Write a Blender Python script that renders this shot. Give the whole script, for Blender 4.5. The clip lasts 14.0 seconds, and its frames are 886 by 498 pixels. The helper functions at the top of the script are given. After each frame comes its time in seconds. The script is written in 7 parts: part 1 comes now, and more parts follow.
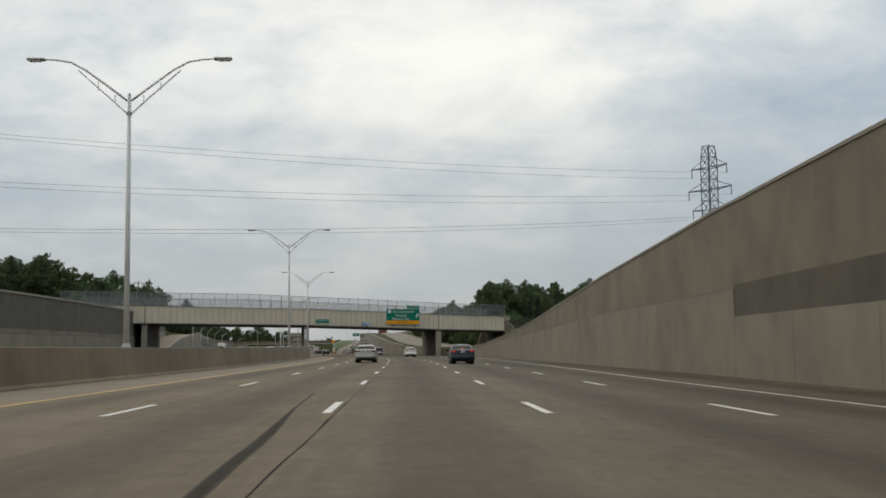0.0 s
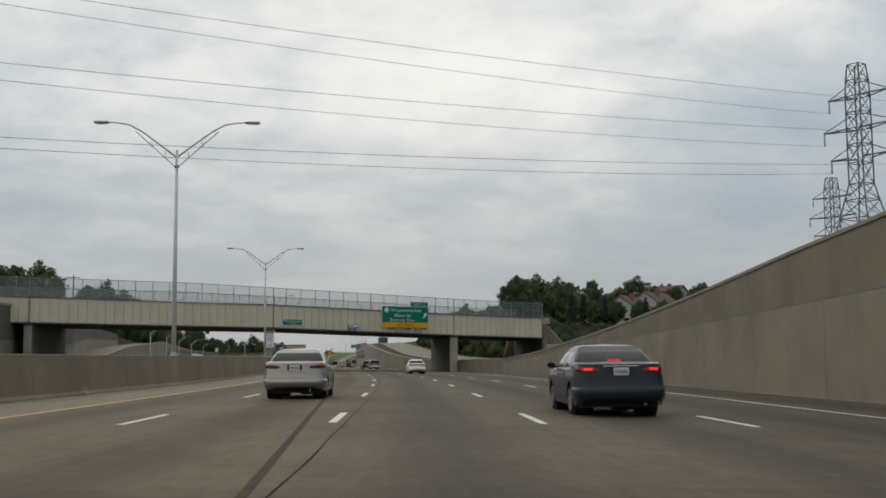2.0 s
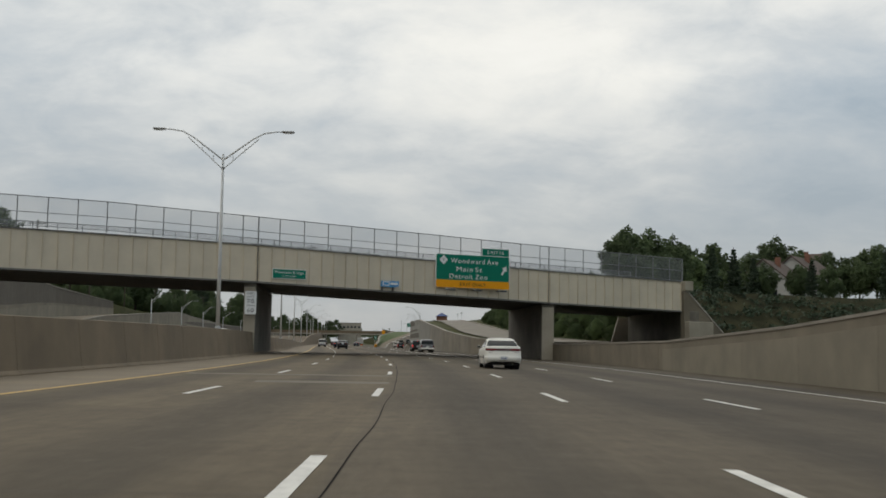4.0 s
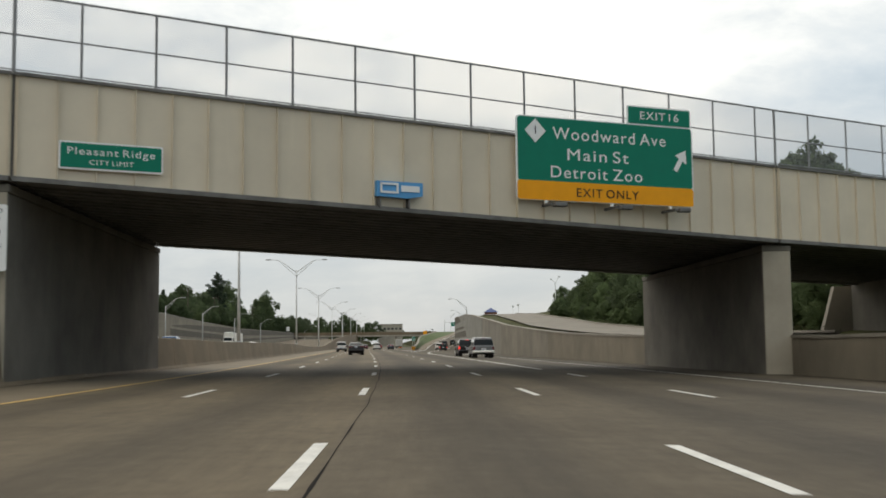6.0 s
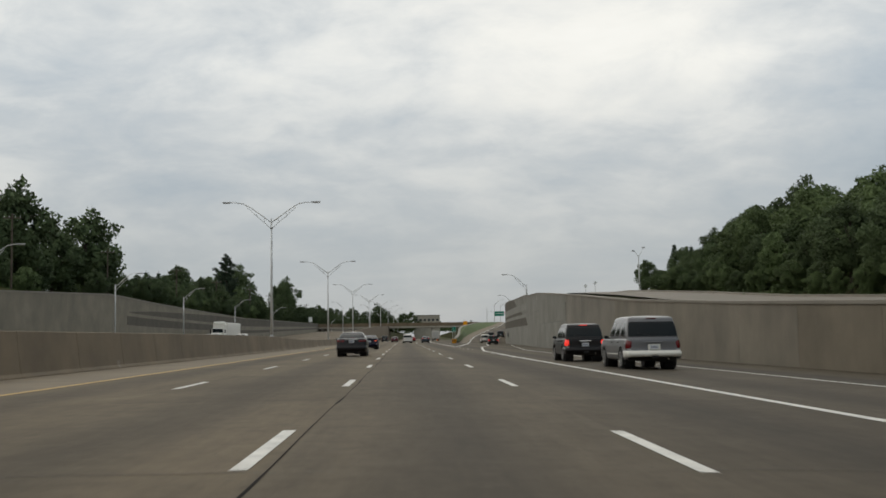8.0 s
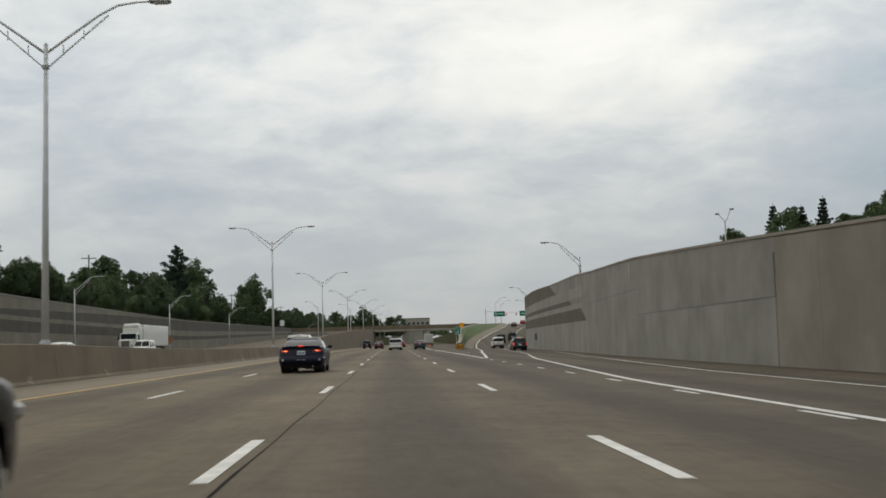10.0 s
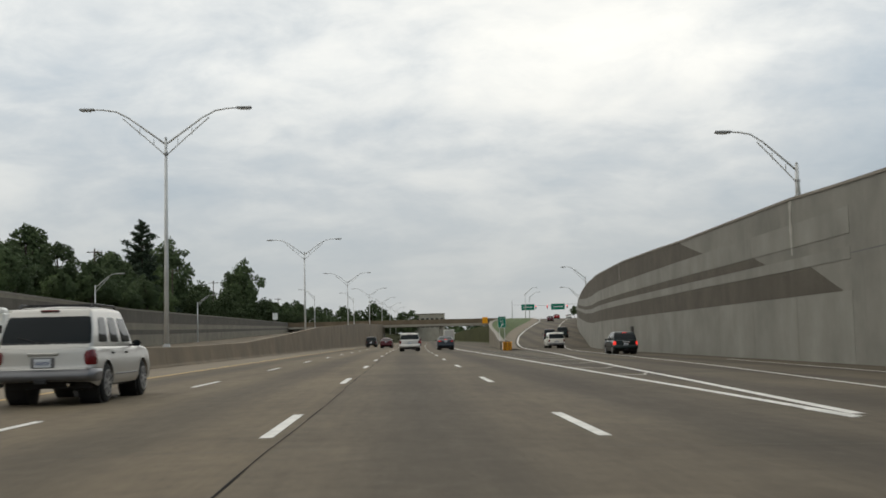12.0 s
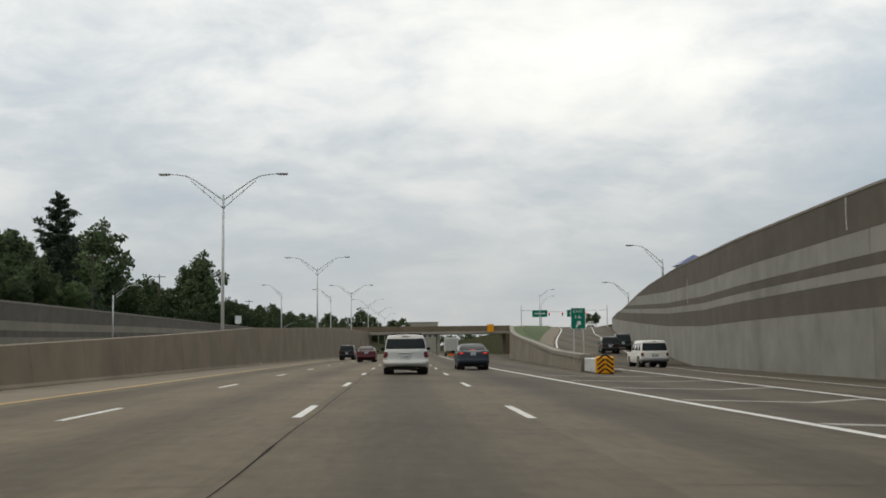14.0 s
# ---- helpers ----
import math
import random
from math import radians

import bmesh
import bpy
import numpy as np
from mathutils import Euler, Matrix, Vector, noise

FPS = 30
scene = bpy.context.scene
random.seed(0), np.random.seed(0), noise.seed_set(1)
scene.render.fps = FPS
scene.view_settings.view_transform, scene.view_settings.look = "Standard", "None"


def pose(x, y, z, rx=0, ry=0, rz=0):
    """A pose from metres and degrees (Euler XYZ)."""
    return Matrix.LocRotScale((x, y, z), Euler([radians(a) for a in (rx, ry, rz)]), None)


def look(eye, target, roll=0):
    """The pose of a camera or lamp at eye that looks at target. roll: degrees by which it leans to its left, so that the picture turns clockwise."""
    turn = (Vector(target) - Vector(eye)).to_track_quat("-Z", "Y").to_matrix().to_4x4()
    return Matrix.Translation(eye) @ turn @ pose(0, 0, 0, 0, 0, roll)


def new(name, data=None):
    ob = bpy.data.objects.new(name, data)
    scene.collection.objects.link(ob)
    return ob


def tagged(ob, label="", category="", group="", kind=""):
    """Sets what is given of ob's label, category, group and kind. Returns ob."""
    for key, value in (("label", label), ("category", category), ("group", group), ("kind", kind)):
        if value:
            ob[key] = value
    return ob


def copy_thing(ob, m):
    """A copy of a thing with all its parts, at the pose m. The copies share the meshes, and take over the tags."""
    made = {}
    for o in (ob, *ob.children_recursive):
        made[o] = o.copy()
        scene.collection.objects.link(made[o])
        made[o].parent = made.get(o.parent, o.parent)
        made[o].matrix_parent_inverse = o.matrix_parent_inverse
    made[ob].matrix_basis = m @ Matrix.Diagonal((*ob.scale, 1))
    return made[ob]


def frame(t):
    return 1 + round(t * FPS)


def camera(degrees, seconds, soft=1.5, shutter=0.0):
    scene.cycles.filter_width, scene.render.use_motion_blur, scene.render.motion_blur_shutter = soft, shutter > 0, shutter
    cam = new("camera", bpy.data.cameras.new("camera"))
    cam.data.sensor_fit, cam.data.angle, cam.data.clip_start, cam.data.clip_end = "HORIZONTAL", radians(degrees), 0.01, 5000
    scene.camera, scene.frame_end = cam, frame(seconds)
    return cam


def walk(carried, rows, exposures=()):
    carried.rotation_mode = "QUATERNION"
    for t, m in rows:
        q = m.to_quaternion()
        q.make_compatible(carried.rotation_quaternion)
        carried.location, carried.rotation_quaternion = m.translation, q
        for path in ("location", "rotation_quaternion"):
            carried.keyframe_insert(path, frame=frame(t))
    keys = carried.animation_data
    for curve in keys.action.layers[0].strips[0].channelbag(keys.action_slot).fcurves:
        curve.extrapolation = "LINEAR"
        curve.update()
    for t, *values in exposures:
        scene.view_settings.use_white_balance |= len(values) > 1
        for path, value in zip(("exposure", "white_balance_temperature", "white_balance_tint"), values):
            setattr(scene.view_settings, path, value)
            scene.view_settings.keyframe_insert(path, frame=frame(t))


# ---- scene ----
# ---- camera and path ----
cam = camera(43.74, 14.0, soft=1.7, shutter=0.15)
walk(cam, [
    (0.0, pose(-0.583, -2.337, 1.030, 95.187, 0.727, -2.258)),
    (0.5, pose(-0.513, 12.625, 1.030, 95.608, 1.656, -2.346)),
    (1.0, pose(-0.372, 27.634, 1.030, 95.825, 1.056, -1.867)),
    (1.5, pose(-0.314, 42.778, 1.030, 95.133, 1.369, -1.638)),
    (2.0, pose(-0.252, 57.598, 1.030, 95.873, 0.456, -2.100)),
    (4.5, pose(-1.150, 131.204, 1.030, 94.821, -0.605, 1.666)),
    (5.0, pose(-1.804, 145.997, 1.030, 94.979, 0.166, 2.103)),
    (5.5, pose(-2.497, 160.755, 1.030, 94.882, 0.602, 2.917)),
    (6.0, pose(-3.554, 175.578, 1.030, 94.962, 0.594, 3.293)),
    (6.5, pose(-4.764, 190.802, 1.030, 95.151, 0.275, 2.519)),
    (7.0, pose(-6.191, 206.050, 1.030, 94.724, 0.179, 2.994)),
    (7.5, pose(-7.772, 220.841, 1.030, 94.705, -0.108, 3.754)),
    (8.0, pose(-9.275, 235.420, 1.030, 94.582, 0.811, 5.219)),
    (10.5, pose(-18.667, 310.327, 1.030, 94.826, 1.669, 4.509)),
    (11.0, pose(-20.365, 323.820, 1.030, 94.072, 0.916, 4.579)),
    (11.5, pose(-22.217, 338.386, 1.030, 95.149, 0.096, 5.164)),
    (12.0, pose(-24.075, 353.075, 1.030, 94.687, 1.341, 5.203)),
    (12.5, pose(-25.703, 365.987, 1.030, 94.410, 0.867, 4.241)),
    (13.0, pose(-27.517, 379.907, 1.030, 93.883, 0.421, 4.614)),
    (13.5, pose(-29.287, 393.878, 1.030, 93.905, 0.391, 5.194)),
    (14.0, pose(-31.042, 408.289, 1.030, 95.237, 0.628, 4.688)),
], exposures=[(q, e, k, 8) for q, e, k in ((0.0, 0.0, 6560), (1.0, -0.08, 6560), (5.0, -0.1, 6560), (5.6, 0.08, 6640), (6.1, 0.5, 6770), (6.5, 0.9, 6950), (7.0, 0.85, 7000), (7.5, 0.32, 6760), (7.9, -0.05, 6590), (8.3, -0.08, 6560), (10.0, 0.0, 6560), (14.0, 0.11, 6560))])


# ---- node helpers ----
def nd(nt, kind, links=None, **props):
    n = nt.nodes.new(kind)
    for key, value in props.items():
        if key == "operation":
            n.operation = value
        elif key == "blend_type":
            n.blend_type = value
    for key, value in (links or {}).items():
        if isinstance(value, bpy.types.NodeSocket):
            nt.links.new(value, n.inputs[key])
        else:
            n.inputs[key].default_value = value
    return n


def ramp(nt, fac, stops):
    n = nt.nodes.new("ShaderNodeValToRGB")
    e = n.color_ramp.elements
    while len(e) < len(stops):
        e.new(0.5)
    for el, (p, c) in zip(e, stops):
        el.position = p
        el.color = (c, c, c, 1) if isinstance(c, float) else (*c, 1)
    nt.links.new(fac, n.inputs[0])
    return n.outputs[0]


def mixc(nt, fac, a, b, blend="MIX"):
    n = nt.nodes.new("ShaderNodeMix")
    n.data_type, n.blend_type = "RGBA", blend
    for sock, value in ((n.inputs[0], fac), (n.inputs[6], a), (n.inputs[7], b)):
        if isinstance(value, bpy.types.NodeSocket):
            nt.links.new(value, sock)
        else:
            sock.default_value = value if isinstance(value, float) else (*value, 1)
    return n.outputs[2]


def math_(nt, op, a, b=0.0, c=0.0):
    n = nt.nodes.new("ShaderNodeMath")
    n.operation = op
    for i, value in enumerate((a, b, c)):
        if isinstance(value, bpy.types.NodeSocket):
            nt.links.new(value, n.inputs[i])
        else:
            n.inputs[i].default_value = value
    return n.outputs[0]


def noise_(nt, vec, scale, detail=4.0, rough=0.55, dist=0.0):
    return nd(nt, "ShaderNodeTexNoise", {"Vector": vec, "Scale": scale, "Detail": detail, "Roughness": rough, "Distortion": dist}).outputs[0]


# ---- world: broken overcast, brightest high ahead ----
world = bpy.data.worlds.new("overcast_sky")
scene.world = world
world.use_nodes = True
wt = world.node_tree
wt.nodes.clear()
sky = wt.nodes.new("ShaderNodeTexSky")
sky.sky_type, sky.sun_disc = "NISHITA", False
sky.sun_elevation, sky.sun_rotation = radians(28), radians(4)
tc = wt.nodes.new("ShaderNodeTexCoord")
sep = nd(wt, "ShaderNodeSeparateXYZ", {0: tc.outputs["Generated"]})
zc = math_(wt, "MAXIMUM", sep.outputs[2], 0.0)
zd = math_(wt, "ADD", zc, 0.34)
flat = nd(wt, "ShaderNodeCombineXYZ", {0: math_(wt, "DIVIDE", sep.outputs[0], zd), 1: math_(wt, "DIVIDE", sep.outputs[1], zd), 2: 0.0}).outputs[0]
mapped = nd(wt, "ShaderNodeMapping", {"Vector": flat, "Location": (2.2, 5.3, 0.0), "Scale": (0.85, 1.0, 1.0)}).outputs[0]
big = noise_(wt, mapped, 2.1, 6.0, 0.52, 0.35)
fine = noise_(wt, mapped, 6.5, 8.0, 0.6, 0.3)
SUN_DIR = Vector((math.sin(radians(4)) * math.cos(radians(28)), math.cos(radians(4)) * math.cos(radians(28)), math.sin(radians(28))))
near_sun = nd(wt, "ShaderNodeVectorMath", {0: tc.outputs["Generated"], 1: tuple(SUN_DIR)}, operation="DOT_PRODUCT").outputs["Value"]
glow = ramp(wt, near_sun, [(0.82, 0.0), (0.94, 0.4), (1.0, 1.0)])
cover = math_(wt, "ADD", math_(wt, "MULTIPLY", big, 0.74), math_(wt, "MULTIPLY", fine, 0.34))
cover = math_(wt, "ADD", cover, math_(wt, "ADD", math_(wt, "MULTIPLY", glow, 0.065), math_(wt, "MULTIPLY", zc, 0.22)))
cover = math_(wt, "SUBTRACT", math_(wt, "SUBTRACT", cover, 0.04), math_(wt, "MULTIPLY", math_(wt, "MAXIMUM", math_(wt, "SUBTRACT", sep.outputs[0], 0.08), 0.0), 0.40))
cover = math_(wt, "ADD", cover, math_(wt, "MULTIPLY", math_(wt, "MAXIMUM", math_(wt, "SUBTRACT", math_(wt, "MULTIPLY", sep.outputs[0], -1.0), 0.08), 0.0), 0.32))
cloud = ramp(wt, cover, [(0.36, (0.40, 0.49, 0.58)), (0.46, (0.53, 0.60, 0.67)), (0.55, (0.68, 0.72, 0.755)), (0.63, (0.86, 0.875, 0.875)), (0.71, (0.99, 0.985, 0.955)), (0.82, (1.06, 1.05, 1.02))])
low = ramp(wt, zc, [(0.0, 1.0), (0.08, 0.85), (0.24, 0.0)])
cloud = mixc(wt, math_(wt, "MULTIPLY", low, 0.8), cloud, (0.395, 0.435, 0.475))
bg = nd(wt, "ShaderNodeBackground", {"Color": cloud, "Strength": 0.95})
bg2 = nd(wt, "ShaderNodeBackground", {"Color": sky.outputs[0], "Strength": 0.06})
add = nd(wt, "ShaderNodeMixShader", {0: 0.06, 1: bg.outputs[0], 2: bg2.outputs[0]})
wo = wt.nodes.new("ShaderNodeOutputWorld")
wt.links.new(add.outputs[0], wo.inputs[0])
sun_data = bpy.data.lights.new("sun", "SUN")
sun_data.energy, sun_data.angle, sun_data.color = 0.7, radians(90), (1.0, 0.95, 0.88)
sun = new("sun", sun_data)
sun.matrix_world = look((0, 0, 60), Vector((0, 0, 60)) - SUN_DIR)


# ---- materials ----
def material(name, base, rough=0.8, metal=0.0, vary=0.25, scale=1.2, grain=0.15, grain_scale=35.0, bump=0.15, second=None, uv=False, spec=0.4, streak=0.0, per_piece=0.0, coat=0.0):
    m = bpy.data.materials.new(name)
    m.use_nodes = True
    t = m.node_tree
    p = t.nodes["Principled BSDF"]
    co = t.nodes.new("ShaderNodeTexCoord")
    vec = co.outputs["UV" if uv else "Object"]
    n1 = noise_(t, vec, scale, 5.0, 0.6)
    n2 = noise_(t, vec, grain_scale, 3.0, 0.6)
    dark = tuple(c * (1 - vary) for c in base)
    light = second or tuple(min(1.0, c * (1 + vary * 0.8)) for c in base)
    col = mixc(t, ramp(t, n1, [(0.3, 0.0), (0.7, 1.0)]), dark, light)
    if grain:
        col = mixc(t, grain, col, nd(t, "ShaderNodeCombineColor", {0: n2, 1: n2, 2: n2}).outputs[0], "OVERLAY")
    if streak:
        sv = nd(t, "ShaderNodeMapping", {"Vector": vec, "Scale": (0.4, 0.4, 0.055)}).outputs[0]
        n3 = ramp(t, noise_(t, sv, 0.55, 4.0, 0.62, 0.5), [(0.45, 0.0), (0.80, 1.0)])
        col = mixc(t, math_(t, "MULTIPLY", n3, streak * 1.3), col, tuple(c * 0.55 for c in base))
        n4 = ramp(t, noise_(t, sv, 2.6, 3.0, 0.6, 0.3), [(0.58, 0.0), (0.80, 1.0)])
        col = mixc(t, math_(t, "MULTIPLY", n4, streak * 0.8), col, tuple(min(1.0, c * 1.45) for c in base))
    if per_piece:
        oi = t.nodes.new("ShaderNodeObjectInfo")
        k = math_(t, "ADD", math_(t, "MULTIPLY", oi.outputs["Random"], per_piece), 1.0 - per_piece / 2)
        col = mixc(t, 1.0, col, nd(t, "ShaderNodeCombineColor", {0: k, 1: k, 2: k}).outputs[0], "MULTIPLY")
    t.links.new(col, p.inputs["Base Color"])
    r = math_(t, "ADD", math_(t, "MULTIPLY", n1, 0.15), rough - 0.08)
    t.links.new(r, p.inputs["Roughness"])
    p.inputs["Metallic"].default_value = metal
    p.inputs["Specular IOR Level"].default_value = spec
    p.inputs["Coat Weight"].default_value = coat
    p.inputs["Coat Roughness"].default_value = 0.06
    if bump:
        b = nd(t, "ShaderNodeBump", {"Strength": bump, "Distance": 0.02, "Height": n2})
        t.links.new(b.outputs[0], p.inputs["Normal"])
    return m


def road_material():
    """Worn concrete lanes: darker oil track in the middle of each lane, blotches, grain, fine transverse tining."""
    m = bpy.data.materials.new("worn_concrete_pavement")
    m.use_nodes = True
    t = m.node_tree
    p = t.nodes["Principled BSDF"]
    uvn = t.nodes.new("ShaderNodeUVMap")
    uvn.uv_map = "su"
    vec = uvn.outputs[0]
    sp = nd(t, "ShaderNodeSeparateXYZ", {0: vec})
    lane = math_(t, "MULTIPLY", math_(t, "SUBTRACT", math_(t, "FRACT", math_(t, "ADD", math_(t, "DIVIDE", sp.outputs[0], 3.66), 0.5)), 0.5), 3.66)
    oil = ramp(t, math_(t, "ABSOLUTE", lane), [(0.0, 1.0), (0.45, 0.8), (1.15, 0.0)])
    long_vec = nd(t, "ShaderNodeMapping", {"Vector": vec, "Scale": (1.0, 0.05, 1.0)}).outputs[0]
    n_long = noise_(t, long_vec, 1.4, 5.0, 0.6)
    n_blot = noise_(t, vec, 0.22, 5.0, 0.6)
    n_grain = noise_(t, vec, 22.0, 4.0, 0.7)
    col = mixc(t, ramp(t, n_blot, [(0.3, 0.0), (0.7, 1.0)]), (0.110, 0.091, 0.067), (0.162, 0.134, 0.100))
    col = mixc(t, math_(t, "MULTIPLY", oil, math_(t, "ADD", math_(t, "MULTIPLY", n_long, 0.5), 0.26)), col, (0.043, 0.038, 0.032))
    col = mixc(t, ramp(t, n_long, [(0.52, 0.0), (0.80, 0.5)]), col, (0.070, 0.059, 0.047))
    n_fine = noise_(t, nd(t, "ShaderNodeMapping", {"Vector": vec, "Scale": (1.0, 0.12, 1.0)}).outputs[0], 6.0, 5.0, 0.65)
    col = mixc(t, 0.30, col, nd(t, "ShaderNodeCombineColor", {0: n_fine, 1: n_fine, 2: n_fine}).outputs[0], "OVERLAY")
    col = mixc(t, 0.22, col, nd(t, "ShaderNodeCombineColor", {0: n_grain, 1: n_grain, 2: n_grain}).outputs[0], "OVERLAY")
    n_mid = noise_(t, vec, 2.6, 6.0, 0.68)
    col = mixc(t, ramp(t, n_mid, [(0.30, 0.42), (0.52, 0.0)]), col, (0.063, 0.054, 0.043))
    col = mixc(t, ramp(t, n_mid, [(0.56, 0.0), (0.80, 0.40)]), col, (0.184, 0.162, 0.131))
    spots = ramp(t, noise_(t, vec, 7.0, 2.0, 0.5), [(0.70, 0.0), (0.76, 0.6)])
    col = mixc(t, spots, col, (0.041, 0.036, 0.031))
    slab = math_(t, "FLOOR", math_(t, "DIVIDE", sp.outputs[1], 13.4))
    lane_no = math_(t, "FLOOR", math_(t, "ADD", math_(t, "DIVIDE", sp.outputs[0], 3.66), 0.5))
    wn = nd(t, "ShaderNodeTexWhiteNoise", {"Vector": nd(t, "ShaderNodeCombineXYZ", {0: slab, 1: lane_no, 2: 0.0}).outputs[0]})
    k = math_(t, "ADD", math_(t, "MULTIPLY", wn.outputs[0], 0.2), 0.9)
    col = mixc(t, 1.0, col, nd(t, "ShaderNodeCombineColor", {0: k, 1: k, 2: k}).outputs[0], "MULTIPLY")
    # slabs multiplied darker along one stretch around the bridge
    stretch_tone = ramp(t, math_(t, "ADD", math_(t, "MULTIPLY", sp.outputs[1], 0.001), math_(t, "MULTIPLY", n_blot, 0.03)), [(0.05, 1.0), (0.11, 0.86), (0.30, 0.82), (0.34, 1.0)])
    col = mixc(t, 1.0, col, stretch_tone, "MULTIPLY")
    # tan pour beside the median, greyer and darker past the tarred seam; vignetting painted into outer lanes
    lane_tone = ramp(t, math_(t, "ADD", math_(t, "MULTIPLY", sp.outputs[0], 0.05), 0.5), [(0.415, (1.10, 1.05, 0.93)), (0.421, (0.985, 0.955, 0.88)), (0.60, (0.93, 0.905, 0.84)), (0.72, (0.77, 0.755, 0.71))])
    col = mixc(t, 1.0, col, lane_tone, "MULTIPLY")
    t.links.new(col, p.inputs["Base Color"])
    p.inputs["Roughness"].default_value = 0.82
    p.inputs["Specular IOR Level"].default_value = 0.15
    t.links.new(nd(t, "ShaderNodeBump", {"Strength": 0.25, "Distance": 0.01, "Height": n_grain}).outputs[0], p.inputs["Normal"])
    return m


M = {}
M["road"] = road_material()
M["shoulder"] = material("shoulder_concrete", (0.178, 0.141, 0.093), 0.85, vary=0.2, scale=0.35, grain_scale=14)
M["service"] = material("pale_service_road_concrete", (0.21, 0.185, 0.15), 0.88, vary=0.2, scale=0.3, grain_scale=12)
M["seam"] = material("tarred_joint", (0.020, 0.018, 0.016), 0.97, vary=0.4, scale=3, grain=0.0, bump=0.0, spec=0.05)
M["joint"] = material("pavement_joint", (0.105, 0.092, 0.075), 0.9, vary=0.3, scale=2)
M["white_line"] = material("worn_white_road_paint", (0.66, 0.64, 0.59), 0.7, vary=0.22, scale=2.5, grain_scale=18, grain=0.35)
M["faint_line"] = material("faded_white_road_paint", (0.34, 0.32, 0.28), 0.8, vary=0.3, scale=2.5, grain=0.3)
M["yellow_line"] = material("worn_yellow_road_paint", (0.52, 0.33, 0.10), 0.7, vary=0.25, scale=1.5, grain=0.3)
M["barrier"] = material("weathered_barrier_concrete", (0.185, 0.142, 0.092), 0.88, vary=0.26, scale=0.3, streak=0.22, bump=0.2)
M["wall"] = material("grey_retaining_wall_concrete", (0.200, 0.171, 0.126), 0.9, vary=0.26, scale=0.28, streak=0.2, bump=0.2)
M["wall_mid_a"] = material("tan_grey_wall_concrete", (0.215, 0.190, 0.149), 0.9, vary=0.25, scale=0.28, streak=0.25, bump=0.2)
M["wall_mid_b"] = material("pale_tan_grey_wall_concrete", (0.230, 0.209, 0.173), 0.9, vary=0.25, scale=0.28, streak=0.25, bump=0.2)
M["panel"] = material("smooth_wall_panel_concrete", (0.231, 0.204, 0.154), 0.88, vary=0.2, scale=0.35, streak=0.22, per_piece=0.12)
M["wall_grey"] = material("weathered_grey_wall_concrete", (0.237, 0.228, 0.198), 0.9, vary=0.24, scale=0.28, streak=0.3, bump=0.2)
M["panel_grey"] = material("smooth_grey_wall_concrete", (0.258, 0.250, 0.218), 0.88, vary=0.2, scale=0.35, streak=0.3, per_piece=0.12)
M["band"] = material("dark_textured_wall_band", (0.114, 0.100, 0.079), 0.95, vary=0.2, scale=0.6, streak=0.4, bump=0.5, grain=0.3, grain_scale=24)
M["lime"] = material("pale_lime_streak", (0.44, 0.42, 0.37), 0.9, vary=0.25, scale=1.5, streak=0.3)
M["coping"] = material("pale_coping_concrete", (0.25, 0.225, 0.185), 0.85, vary=0.15, scale=0.6)
# soot and the shade under the deck, both put into one darker concrete colour
M["soot_shade_pier"] = material("soot_and_shade_pier_concrete", (0.155, 0.142, 0.118), 0.9, vary=0.35, scale=0.4, streak=0.4)
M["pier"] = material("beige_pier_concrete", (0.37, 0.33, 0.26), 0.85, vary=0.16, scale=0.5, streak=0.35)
M["girder"] = material("beige_painted_girder_steel", (0.66, 0.585, 0.455), 0.6, vary=0.08, scale=0.5, streak=0.2, grain=0.06)
M["under"] = material("dark_floor_beam_steel", (0.125, 0.122, 0.115), 0.7, vary=0.3, scale=0.8)
M["rust"] = material("dark_grey_flange", (0.150, 0.146, 0.138), 0.7, vary=0.35, scale=1.5)
M["galv"] = material("galvanised_steel", (0.62, 0.62, 0.60), 0.5, metal=0.1, vary=0.12, scale=2.0, bump=0.03)
M["pole_base"] = material("dull_pole_steel", (0.38, 0.38, 0.37), 0.6, metal=0.1, vary=0.2, scale=1.0, bump=0.03)
M["fence"] = material("dull_grey_fence_pipe", (0.23, 0.235, 0.24), 0.6, metal=0.1, vary=0.2, scale=2.0, bump=0.03)
M["tower"] = material("grey_lattice_steel", (0.17, 0.175, 0.18), 0.6, metal=0.2, vary=0.15)
M["cable"] = material("dark_overhead_cable", (0.20, 0.20, 0.21), 0.6, vary=0.1, bump=0)
M["grass"] = material("rough_roadside_grass", (0.050, 0.060, 0.018), 0.97, vary=0.4, scale=0.25, grain=0.2, grain_scale=6, bump=0.6, second=(0.088, 0.086, 0.034), spec=0.1)
M["scrub"] = material("dark_scrub_grass", (0.034, 0.036, 0.018), 0.97, vary=0.4, scale=0.4, grain=0.3, grain_scale=5, bump=0.7, second=(0.062, 0.058, 0.030), spec=0.1)
M["lawn"] = material("mown_grass", (0.070, 0.100, 0.026), 0.95, vary=0.3, scale=0.5, grain=0.4, grain_scale=8, bump=0.5)
M["patch"] = material("pale_strip_concrete", (0.150, 0.128, 0.094), 0.85, vary=0.25, scale=1.2, grain=0.3, grain_scale=20)
M["skid"] = material("rubber_skid", (0.036, 0.031, 0.024), 0.9, vary=0.4, scale=3.0, grain=0.4, spec=0.08)
M["skid_faint"] = material("worn_rubber_skid", (0.066, 0.056, 0.042), 0.9, vary=0.3, scale=3.0, grain=0.4, spec=0.08)


